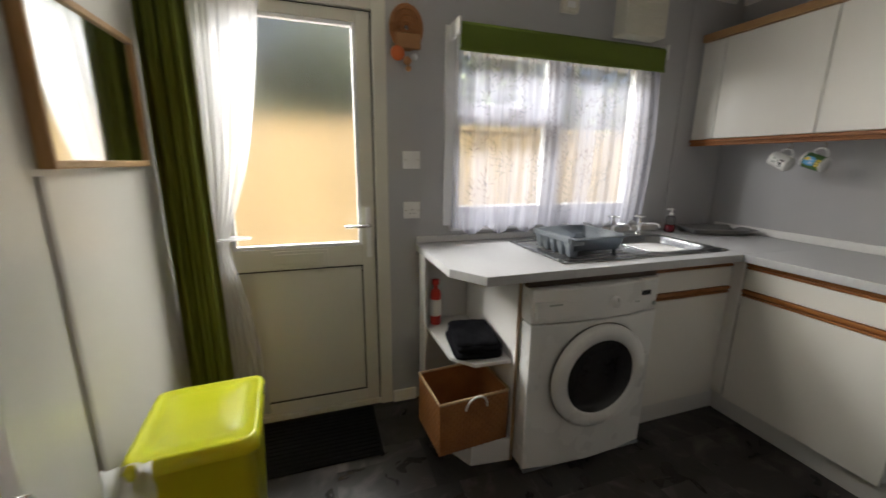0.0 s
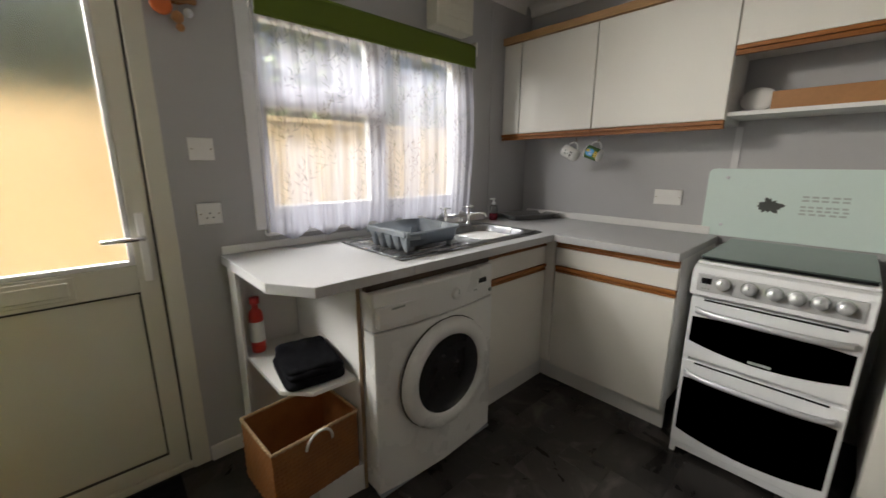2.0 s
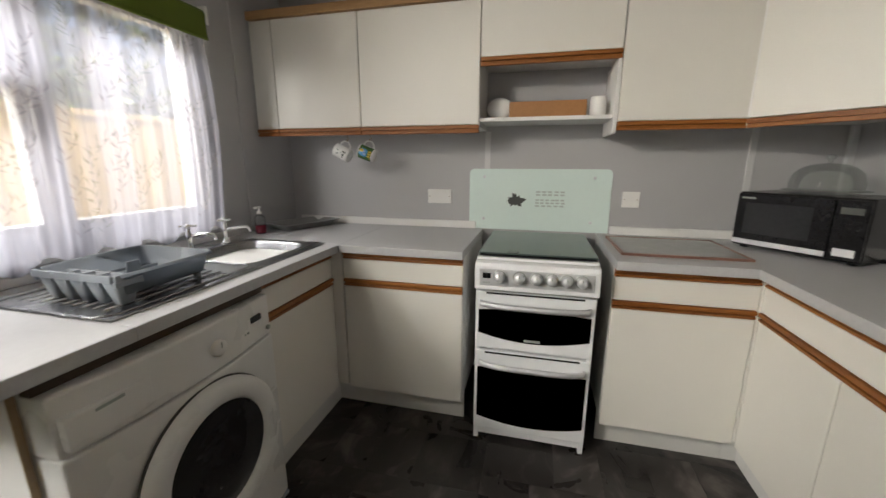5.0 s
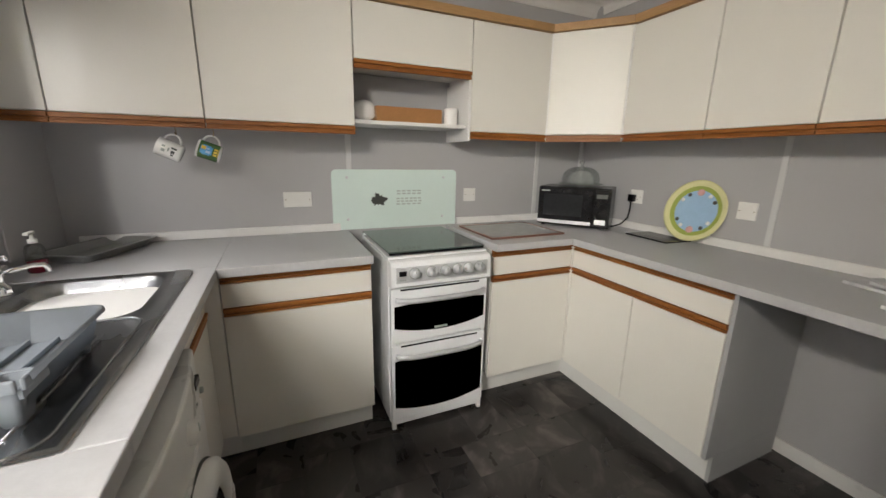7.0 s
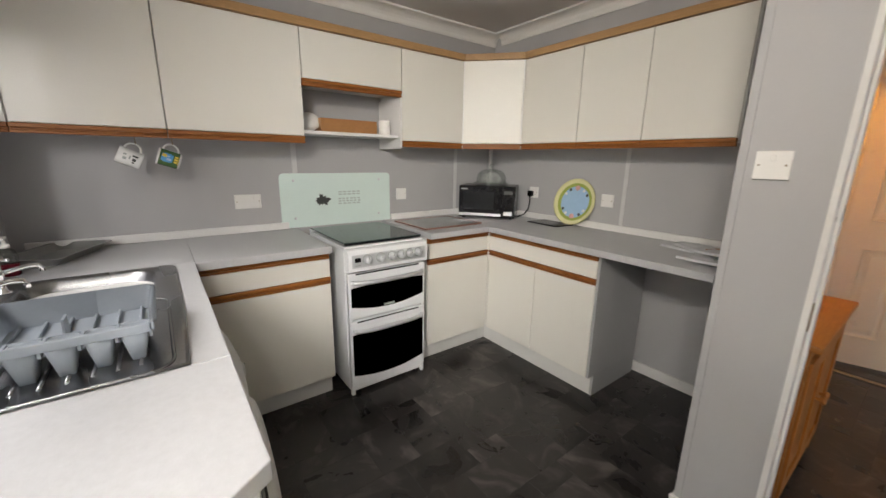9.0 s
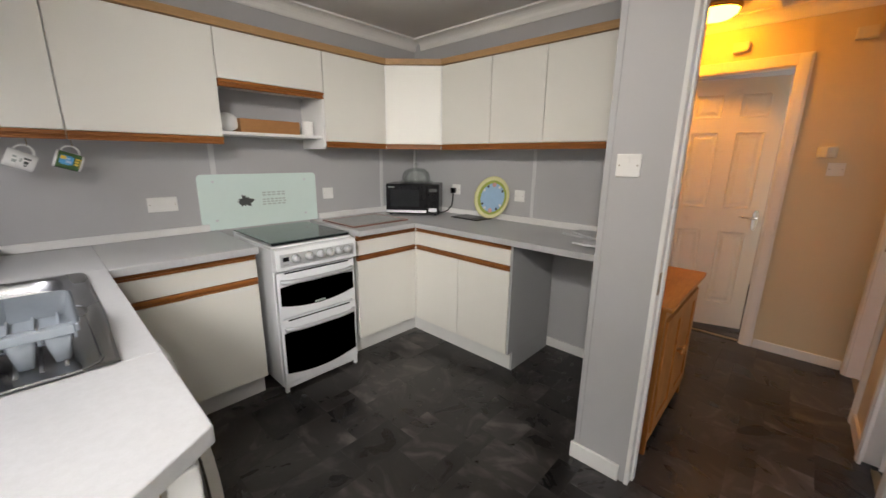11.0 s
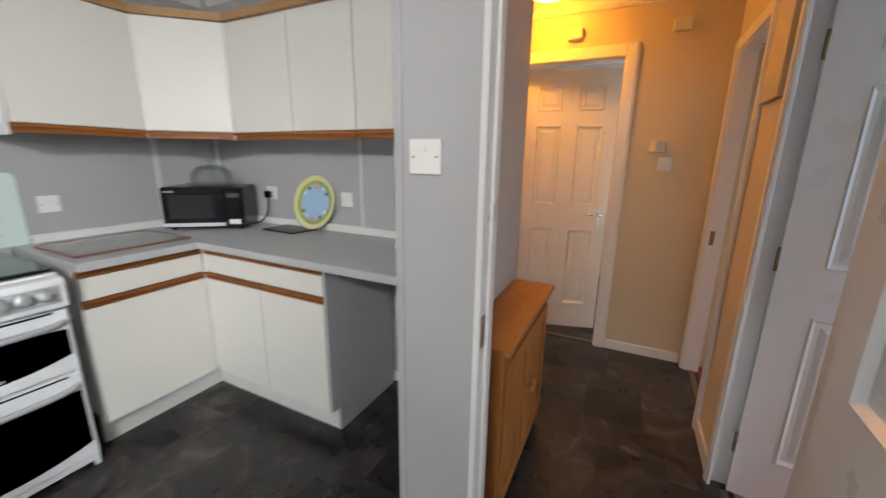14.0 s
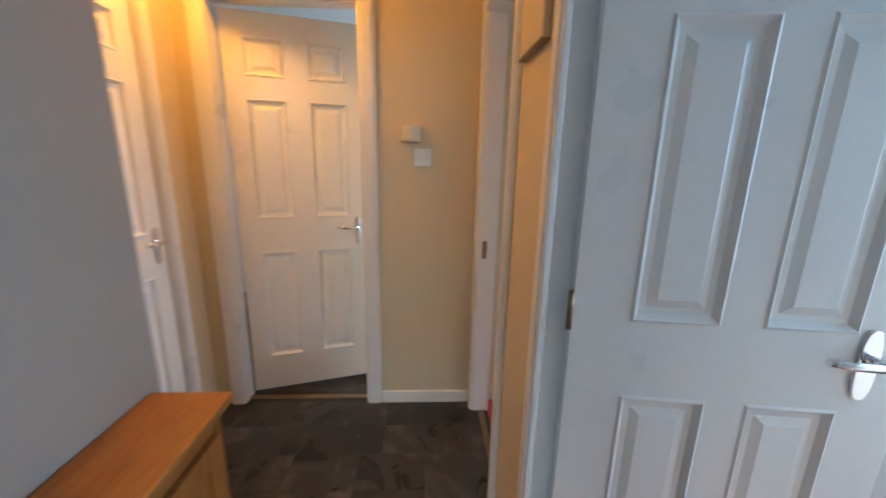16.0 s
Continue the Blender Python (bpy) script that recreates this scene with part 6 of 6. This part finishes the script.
for nm, mt, prof, lb in (("back", YELLOW_GLAZE, [(0, -0.006), (0.09, -0.006), (0.168, 0.012), (0.170, 0.016), (0.160, 0.017), (0.138, 0.007)], "pale yellow rim"),
                         ("green_band", GREEN_GLAZE, [(0.138, 0.0070), (0.115, 0.0005)], "olive green painted band"),
                         ("blue_centre", BLUE_PRINT, [(0.115, 0.0005), (0.10, -0.002), (0, -0.002)], "pale blue painted centre")):
    bm = bm_new()
    lathe(bm, prof, 40)
    part(nm, bm, mt, pt, lb)
for i, a in enumerate((45, 135, 225, 315)):
    for k in range(2):
        b = radians(a + 10 * (k - 0.5) * 2.4)
        bm = bm_new()
        lathe(bm, [(0.0, 0.0), (0.011, 0.0), (0.010, 0.002), (0, 0.003)], 12, Matrix.Translation((0.103 * math.cos(b), 0.103 * math.sin(b), 0.0005 + 0.001 * k)))
        part("painted_spot", bm, CHINA if k else INK, pt)
for a in (90, 270):
    bm = bm_new()
    lathe(bm, [(0.0, 0.0), (0.02, 0.0), (0.018, 0.002), (0, 0.003)], 14, Matrix.Translation((0.105 * math.cos(radians(a)), 0.105 * math.sin(radians(a)), 0.0005)))
    part("painted_petal", bm, PINK_GLAZE, pt)
ms = thing("slate_mat", at(2.37, 0.12, 0.9235, -4), "black slate place mat on the worktop", "mat")
part("slab", B(-0.14, -0.095, 0, 0.14, 0.095, 0.008, bevel=0.001), BLACK, ms)

# glass board beside the cooker
gb = thing("glass_board", at(2.84, 0.825, 0.9235, 0), "grey glass worktop protector with a red-brown edge", "chopping board")
part("glass_sheet", B(-0.195, -0.235, 0.004, 0.195, 0.235, 0.009, bevel=0.001), BOARD_GLASS, gb)
bm = bm_new()
for a in ((-0.21, -0.25, -0.196, 0.25), (0.196, -0.25, 0.21, 0.25), (-0.196, -0.25, 0.196, -0.236), (-0.196, 0.236, 0.196, 0.25)):
    box(bm, a[0], a[1], 0.0, a[2], a[3], 0.011, bevel=0.002)
part("edging", bm, RED_TRIM, gb, "red-brown edging strip")

# leaflets near the partition
rnd = random.Random(9)
for i, (x, y, w, d, rz, lb) in enumerate(((1.36, 0.14, 0.21, 0.297, 78, "grey magazine lying on the worktop"), (1.33, 0.20, 0.15, 0.21, 60, "white leaflet on a magazine"), (1.20, 0.36, 0.21, 0.28, 84, "grey booklet by the worktop edge"),
                                          (1.17, 0.43, 0.16, 0.23, 97, "folded leaflet over the worktop edge"), (1.15, 0.28, 0.15, 0.21, 70, "brown envelope in a pile of post"), (1.14, 0.40, 0.12, 0.2, 85, "white letter on a pile of post"))):
    t = thing("leaflet", at(x, y, 0.9235 + 0.015 * (i if i < 2 else i - 2), rz), lb, "leaflet", "papers on the worktop")
    bm = bm_new()
    bmesh.ops.create_grid(bm, x_segments=6, y_segments=6, size=0.5)
    for v in bm.verts:
        v.co = Vector((v.co.x * w, v.co.y * d, 0.012 + 0.004 * noise.noise((v.co.x * 3 + i, v.co.y * 3, i)) + 0.008 * max(v.co.x, 0) ** 2))
    r = bmesh.ops.solidify(bm, geom=bm.faces[:], thickness=0.0115)
    part("booklet", bm, BROWN_BOARD if i == 4 else PAPER, t)
    part("printed_block", B(-w * 0.3, -d * 0.1, 0.0095, w * 0.2, d * 0.3, 0.0165), GREY_INK if i % 2 else INK, t, "grey printed block") if i in (2, 3) else None

# things on the open shelf
dsh = thing("white_dish", at(3.04, 1.665, 1.5365), "white china dish on its side on the open shelf", "dish")
bm = bm_new()
lathe(bm, [(0, 0.018), (0.035, 0.015), (0.060, 0.004), (0.062, 0.0), (0.055, 0.0), (0.03, 0.006), (0, 0.008)], 28, Matrix.Translation((0, 0, 0.062)) @ Matrix.Rotation(radians(-78), 4, "Y") @ Matrix.Diagonal((0.9, 1.1, 1, 1)))
part("dish_shell", bm, CHINA, dsh)
wt2 = thing("wooden_box", at(3.02, 1.42, 1.5365), "brown wooden tray standing on the open shelf", "tray")
part("front_board", B(-0.03, -0.19, 0, -0.018, 0.19, 0.085, bevel=0.002), BROWN_BOARD, wt2)
part("back_board", B(0.09, -0.19, 0, 0.102, 0.19, 0.085, bevel=0.002), BROWN_BOARD, wt2)
part("base_board", B(-0.017, -0.19, 0, 0.089, 0.19, 0.010, bevel=0.001), BROWN_BOARD, wt2)
for y in (-0.19, 0.178):
    part("end_board", B(-0.0175, y, 0.0105, 0.0895, y + 0.012, 0.085, bevel=0.002), BROWN_BOARD, wt2)
jr = thing("white_jar", at(2.985, 1.178, 1.5365), "white cylindrical jar on the open shelf", "jar")
bm = bm_new()
lathe(bm, [(0, 0), (0.036, 0), (0.038, 0.004), (0.038, 0.088), (0.035, 0.093), (0, 0.094)], 26)
part("jar_body", bm, WHITE_PLASTIC, jr)

# boxes above the window
fb = thing("extractor_box", at(2.32, NY - 0.0005, 2.03), "cream plastic extractor box above the window", "extractor fan")
part("housing", B(-0.14, -0.10, 0.0, 0.14, 0.0, 0.27, bevel=0.010), OLD_PLASTIC, fb)
for i in range(5):
    part("louvre", B(-0.11, -0.104, 0.06 + 0.036 * i, 0.11, -0.0995, 0.078 + 0.036 * i, bevel=0.002), OLD_PLASTIC, fb)
ab = thing("sensor_box", at(1.875, NY - 0.0005, 2.115), "small white sensor box high on the wall", "sensor")
part("housing", B(-0.05, -0.035, 0, 0.05, 0, 0.12, bevel=0.006), OLD_PLASTIC, ab)
part("lens", B(-0.025, -0.039, 0.02, 0.025, -0.034, 0.05, bevel=0.002), WHITE_PLASTIC, ab)

# hanging ornament by the door
og = thing("wall_ornament", at(1.0, NY - 0.0005, 1.75), "brown wicker and orange hanging ornament by the door", "ornament")
ORANGE = mat("orange_paint", (0.62, 0.14, 0.03), 0.5, 0.1)
bm = bm_new()
for k in range(7):
    tube(bm, [((0.075 - 0.010 * k) * math.cos(a), -0.016 - 0.004 * (k % 2), 0.20 + (0.095 - 0.013 * k) * math.sin(a)) for a in [2 * math.pi * i / 22 for i in range(22)]], 0.0075, 6, closed=True)
part("woven_disc", bm, WICKER, og)
part("wooden_plaque", B(-0.055, -0.035, 0.105, 0.065, -0.024, 0.175, bevel=0.008), BROWN_BOARD, og, "small wooden plaque")
bm = bm_new()
lathe(bm, [(0, -0.012), (0.028, -0.008), (0.034, 0), (0.028, 0.008), (0, 0.012)], 20, Matrix.Translation((-0.045, -0.03, 0.085)) @ Matrix.Rotation(radians(90), 4, "X"))
part("orange_disc", bm, ORANGE, og, "orange painted disc")
for x, z, r in ((0.0, 0.055, 0.020), (0.035, 0.075, 0.015), (0.005, 0.022, 0.014)):
    bm = bm_new()
    bmesh.ops.create_uvsphere(bm, u_segments=14, v_segments=10, radius=r, matrix=Matrix.Translation((x, -0.028, z)))
    part("bead", bm, SILVER if r == 0.015 else BROWN_BOARD, og, smooth=True)
bm = bm_new()
tube(bm, [(0, -0.02, 0.36), (0, -0.02, 0.29)], 0.002, 6)
tube(bm, [(0.0, -0.028, 0.11), (0.0, -0.028, 0.02)], 0.0015, 6)
part("cord", bm, WICKER_RIM, og)

# framed mirror on the west wall
mr = thing("wall_mirror", at(WX, 2.53, 1.315), "wood-framed mirror hung on the panelled wall", "mirror")
part("mirror_glass", B(0.0, -0.275, 0.02, 0.016, 0.26, 0.40), MIRROR, mr)
for nm, a in (("frame_bottom", (0.0, -0.275, 0.0, 0.026, 0.275, 0.0195)), ("frame_top", (0.0, -0.275, 0.4005, 0.026, 0.275, 0.42)), ("frame_near_side", (0.0, -0.29, 0.0, 0.034, -0.2755, 0.42)), ("frame_far_side", (0.0, 0.2605, 0.02, 0.026, 0.275, 0.40))):
    part(nm, B(*a, bevel=0.003), FRAME_WOOD, mr, "brown wooden frame bar")

# bin with liner
bn = thing("kitchen_bin", at(0.205, 2.286, 0, 4), "lime green plastic bin with a shut lid", "bin")
BH = 0.60
bm = bm_new()
lv = [(0.120, 0.135, 0.0, 0.03), (0.123, 0.138, 0.01, 0.03), (0.145, 0.163, BH - 0.04, 0.035), (0.149, 0.167, BH - 0.035, 0.035), (0.149, 0.167, BH - 0.012, 0.035)]
rings = [[bm.verts.new((x, y, z)) for x, y in rounded(0, 0, hx_, hy_, r, 5)] for hx_, hy_, z, r in lv]
for a, b in zip(rings, rings[1:]):
    for i in range(len(a)):
        f = bm.faces.new((a[i], a[(i + 1) % len(a)], b[(i + 1) % len(a)], b[i]))
        f.smooth = True
bm.faces.new(rings[0])
bmesh.ops.recalc_face_normals(bm, faces=bm.faces[:])
part("bin_body", bm, LIME, bn)
bm = bm_new()
lv = [(0.155, 0.172, BH - 0.030, 0.035), (0.157, 0.175, BH - 0.010, 0.035), (0.150, 0.168, BH + 0.012, 0.033), (0.138, 0.155, BH + 0.014, 0.03), (0.134, 0.151, BH + 0.010, 0.028), (0.10, 0.12, BH + 0.018, 0.025), (0.04, 0.05, BH + 0.024, 0.02)]
rings = [[bm.verts.new((x, y, z)) for x, y in rounded(0, 0, hx_, hy_, r, 5)] for hx_, hy_, z, r in lv]
for a, b in zip(rings, rings[1:]):
    for i in range(len(a)):
        f = bm.faces.new((a[i], a[(i + 1) % len(a)], b[(i + 1) % len(a)], b[i]))
        f.smooth = True
bm.faces.new(rings[-1])
bmesh.ops.recalc_face_normals(bm, faces=bm.faces[:])
lid = part("bin_lid", bm, LIME, bn)
part("lid_slot", B(0.1555, 0.06, BH - 0.004, 0.1585, 0.115, BH + 0.004, bevel=0.001), SEAL, lid)
bm = bm_new()
bmesh.ops.create_grid(bm, x_segments=16, y_segments=20, size=0.5)
for v in bm.verts:
    u, w = v.co.x + 0.5, v.co.y + 0.5
    v.co = Vector((-0.075 - 0.125 * u + 0.012 * noise.noise((u * 5, w * 4, 3)), -0.186 + 0.05 * u - 0.022 * (1 - w) + 0.014 * noise.noise((u * 4, w * 5, 8)), 0.36 + 0.27 * w - 0.035 * u + 0.012 * noise.noise((u * 6, w, 5))))
for f in bm.faces:
    f.smooth = True
part("bin_liner", bm, BAG, bn, "white plastic liner hanging over the rim")

dmx = thing("doormat", at(0.50, 2.85, 0.0012), "black ribbed doormat inside the outer door", "doormat")
part("mat_pad", B(-0.30, -0.19, 0.0, 0.29, 0.185, 0.010, bevel=0.004), MAT_PILE, dmx)
for i in range(13):
    part("rib", B(-0.285, -0.175 + 0.027 * i, 0.0095, 0.275, -0.160 + 0.027 * i, 0.0135, bevel=0.002), MAT_PILE, dmx)

# ---- hall ----
ds = thing("pine_sideboard", at(0.862, 0.352, 0), "honey pine sideboard against the hall wall", "sideboard")
part("top", B(-0.112, -0.385, 0.755, 0.088, 0.38, 0.780, bevel=0.006), PINE_Y, ds)
for y in (-0.365, 0.335):
    part("side_panel", B(-0.083, y, 0.0, 0.084, y + 0.022, 0.7545, bevel=0.002), PINE_Z, ds)
part("back_panel", B(0.074, -0.342, 0.06, 0.084, 0.3345, 0.754), PINE_Z, ds)
part("bottom_rail", B(-0.080, -0.342, 0.05, -0.06, 0.3345, 0.11, bevel=0.002), PINE_Y, ds)
part("top_rail", B(-0.080, -0.342, 0.70, -0.06, 0.3345, 0.7545, bevel=0.002), PINE_Y, ds)
part("shelf_base", B(-0.059, -0.342, 0.08, 0.0735, 0.3345, 0.098), PINE_Y, ds)
for k, y0 in enumerate((-0.339, -0.002)):
    d = part("door", B(-0.084, y0, 0.114, -0.066, y0 + 0.333, 0.696, bevel=0.002), PINE_Z, ds)
    fr = bm_new()
    for a in ((y0, 0.114, y0 + 0.055, 0.696), (y0 + 0.278, 0.114, y0 + 0.333, 0.696), (y0 + 0.055, 0.114, y0 + 0.278, 0.172), (y0 + 0.055, 0.638, y0 + 0.278, 0.696)):
        box(fr, -0.094, a[0], a[1], -0.0838, a[2], a[3], bevel=0.002)
    part("door_frame", fr, PINE_Z, d)
    bm = bm_new()
    ky = y0 + (0.305 if k == 0 else 0.028)
    lathe(bm, [(0.006, 0), (0.006, 0.012), (0.016, 0.018), (0.018, 0.026), (0.012, 0.032), (0, 0.033)], 18, Matrix.Translation((-0.094, ky, 0.44)) @ Matrix.Rotation(radians(-90), 4, "Y"))
    part("knob", bm, PINE_Z, d, "turned pine knob")

# hall fittings
st = thing("door_chime", at(0.352, ENDY + 0.0005, 1.428), "cream plastic sensor on the hall end wall", "sensor")
bm = bm_new()
prism(bm, [(-0.05, 0), (0.05, 0), (0.044, 0.04), (0.0, 0.06), (-0.044, 0.04)], 0.0, 0.075, 0.008)
part("housing", bm, OLD_PLASTIC, st)
socket("light_switch", pose(0.292, ENDY + 0.0005, 1.357), 0.085, "cream light switch on the hall end wall", 1, False)
for x, z, lb in ((0.916, 2.188, "cream square plate above the end door"), (0.302, 2.17, "cream square box high on the hall end wall")):
    b = thing("junction_box", at(x, ENDY + 0.0005, z), lb, "junction box")
    part("housing", B(-0.048, 0, -0.035, 0.048, 0.03, 0.035, bevel=0.004), OLD_PLASTIC, b)
    part("cover", B(-0.042, 0.0295, -0.029, 0.042, 0.034, 0.029, bevel=0.002), OLD_PLASTIC, b)

lp = thing("ceiling_lamp", at(1.045, -0.778, CZ), "round flush ceiling lamp, lit, with an amber glass", "ceiling lamp")
bm = bm_new()
lathe(bm, [(0, 0), (0.135, 0), (0.140, -0.008), (0.138, -0.028), (0.125, -0.032)], 36)
part("base_ring", bm, BRASS, lp, "dull brass lamp ring")
bm = bm_new()
lathe(bm, [(0.124, -0.030), (0.115, -0.052), (0.085, -0.074), (0.04, -0.086), (0, -0.088)], 36)
shade = part("glass_shade", bm, LAMP_GLASS, lp, "glowing amber glass")
shade.visible_shadow = True

ht = thing("loft_hatch", at(0.45, -0.70, CZ - 0.0005), "cream framed loft hatch in the hall ceiling", "hatch", kind="structure")
part("hatch_board", B(-0.27, -0.25, -0.012, 0.27, 0.25, 0.0), CEIL, ht)
for a in ((-0.31, -0.29, -0.27, 0.29), (0.27, -0.29, 0.31, 0.29), (-0.27, -0.29, 0.27, -0.25), (-0.27, 0.25, 0.27, 0.29)):
    part("hatch_frame", B(a[0], a[1], -0.03, a[2], a[3], 0.0, bevel=0.004), GLOSS_WHITE, ht)
bx2 = thing("meter_cover", at(HWX, -0.182, 1.615), "cream painted cover panel high on the hall wall", "cover panel")
part("panel", B(0.0, -0.105, 0.0, 0.020, 0.105, 0.42, bevel=0.003), CREAM_WALL, bx2)
part("bottom_lip", B(0.0, -0.105, -0.004, 0.023, 0.105, -0.0005), BRASS, bx2)


# ---- outside ----
structure("ground", B(-60, NY + 0.12, -0.30, 60, 120, -0.25), GROUND, "pale gravel ground outside", "ground")
structure("path", B(-4, NY + 0.13, -0.2495, 8, 4.5, -0.22), PAVING, "concrete path along the house", "path")
fence = thing("fence", at(0, 4.62, -0.25), "sunlit close-boarded timber fence outside the window", "fence")
board = B(-0.07, -0.009, 0, 0.07, 0.009, 1.90, bevel=0.002)
bme = bpy.data.meshes.new("fence_board")
board.to_mesh(bme)
board.free()
bme.materials.append(FENCE)
rnd = random.Random(3)
for i in range(64):
    ob = new("fence_board", bme)
    ob.parent = fence
    ob.matrix_basis = pose(-3.6 + i * 0.145, -0.012 * (i % 2), rnd.uniform(-0.008, 0.008), 0, 0, rnd.uniform(-1, 1))
part("capping_rail", B(-3.8, -0.035, 1.885, 5.9, 0.03, 1.93, bevel=0.004), FENCE, fence)
for x in (-3.0, -1.2, 0.6, 2.4, 4.2):
    part("post", B(x - 0.045, 0.012, 0, x + 0.045, 0.10, 1.88, bevel=0.004), FENCE, fence)


def tree(x, y, h, r, seed, n):
    rnd = random.Random(seed)
    t = thing("tree", at(x, y, -0.25), "dark leafy tree behind the fence", "tree", "trees behind the fence")
    bm = bm_new()
    tips = []
    lathe(bm, [(0.12, 0), (0.09, h * 0.3), (0.05, h * 0.7), (0.01, h)], 9)
    for i in range(16):
        z = h * rnd.uniform(0.15, 0.9)
        a, l = rnd.uniform(0, 6.28), r * rnd.uniform(0.5, 1.0) * (1.15 - z / h * 0.6)
        p = [Vector((0, 0, z)), Vector((math.cos(a) * l * 0.5, math.sin(a) * l * 0.5, z + 0.15 * l)), Vector((math.cos(a) * l, math.sin(a) * l, z + 0.25 * l))]
        tube(bm, p, 0.016, 5)
        tips += [p[1], p[2], (p[1] + p[2]) / 2]
    part("trunk", bm, BARK, t)
    verts, faces = [], []
    for i in range(n):
        c = rnd.choice(tips) + Vector([rnd.gauss(0, r * 0.20) for _ in range(3)])
        d = Vector([rnd.gauss(0, 1) for _ in range(3)]).normalized()
        e = d.orthogonal().normalized()
        s = rnd.uniform(0.04, 0.085)
        k = len(verts)
        verts += [c - d * s, c + e * s * 0.45, c + d * s, c - e * s * 0.45]
        faces.append((k, k + 1, k + 2, k + 3))
    me = bpy.data.meshes.new("crown")
    me.from_pydata(verts, [], faces)
    me.materials.append(LEAF)
    ob = new("crown", me)
    ob.parent = t


for i, (x, y, h, r) in enumerate(((-1.8, 6.2, 4.6, 1.5), (0.0, 6.0, 4.4, 1.4), (1.5, 6.3, 4.8, 1.5), (3.0, 6.0, 4.4, 1.4), (4.4, 6.4, 5.0, 1.6), (6.2, 6.3, 4.8, 1.6), (8.2, 7.2, 5.4, 1.8), (2.2, 8.2, 6.0, 2.0), (5.2, 8.4, 6.2, 2.0))):
    tree(x, y, h, r, 20 + i, 7500)


# ---- floor tiles ----
TILE_MESH = {}


def tile_mesh(w, d):
    if (w, d) not in TILE_MESH:
        g = 0.0012
        bm = B(g, g, 0.0, w - g, d - g, 0.0011, bevel=0.0005, seg=1)
        me = bpy.data.meshes.new("floor_tile")
        bm.to_mesh(me)
        bm.free()
        me.materials.append(SLATE)
        TILE_MESH[(w, d)] = me
    return TILE_MESH[(w, d)]


rnd = random.Random(11)
STEP, X0, Y0 = 0.1, WX + 0.001, ENDY + 0.001
NXT, NYT = 28, 41
used = set()
for j in range(NYT):
    for i in range(NXT):
        if (i, j) in used:
            continue
        for w, d in rnd.sample([(3, 3), (3, 2), (2, 3), (2, 2), (3, 2)], 5) + [(2, 1), (1, 2), (1, 1)]:
            cells = [(i + a, j + b) for a in range(w) for b in range(d)]
            if all(c not in used and c[0] < NXT and c[1] < NYT for c in cells):
                used.update(cells)
                ob = new("floor_tile", tile_mesh(w * STEP, d * STEP))
                ob.parent = floor
                ob.matrix_basis = Matrix.Translation((X0 + i * STEP, Y0 + j * STEP, 0.0))
                break
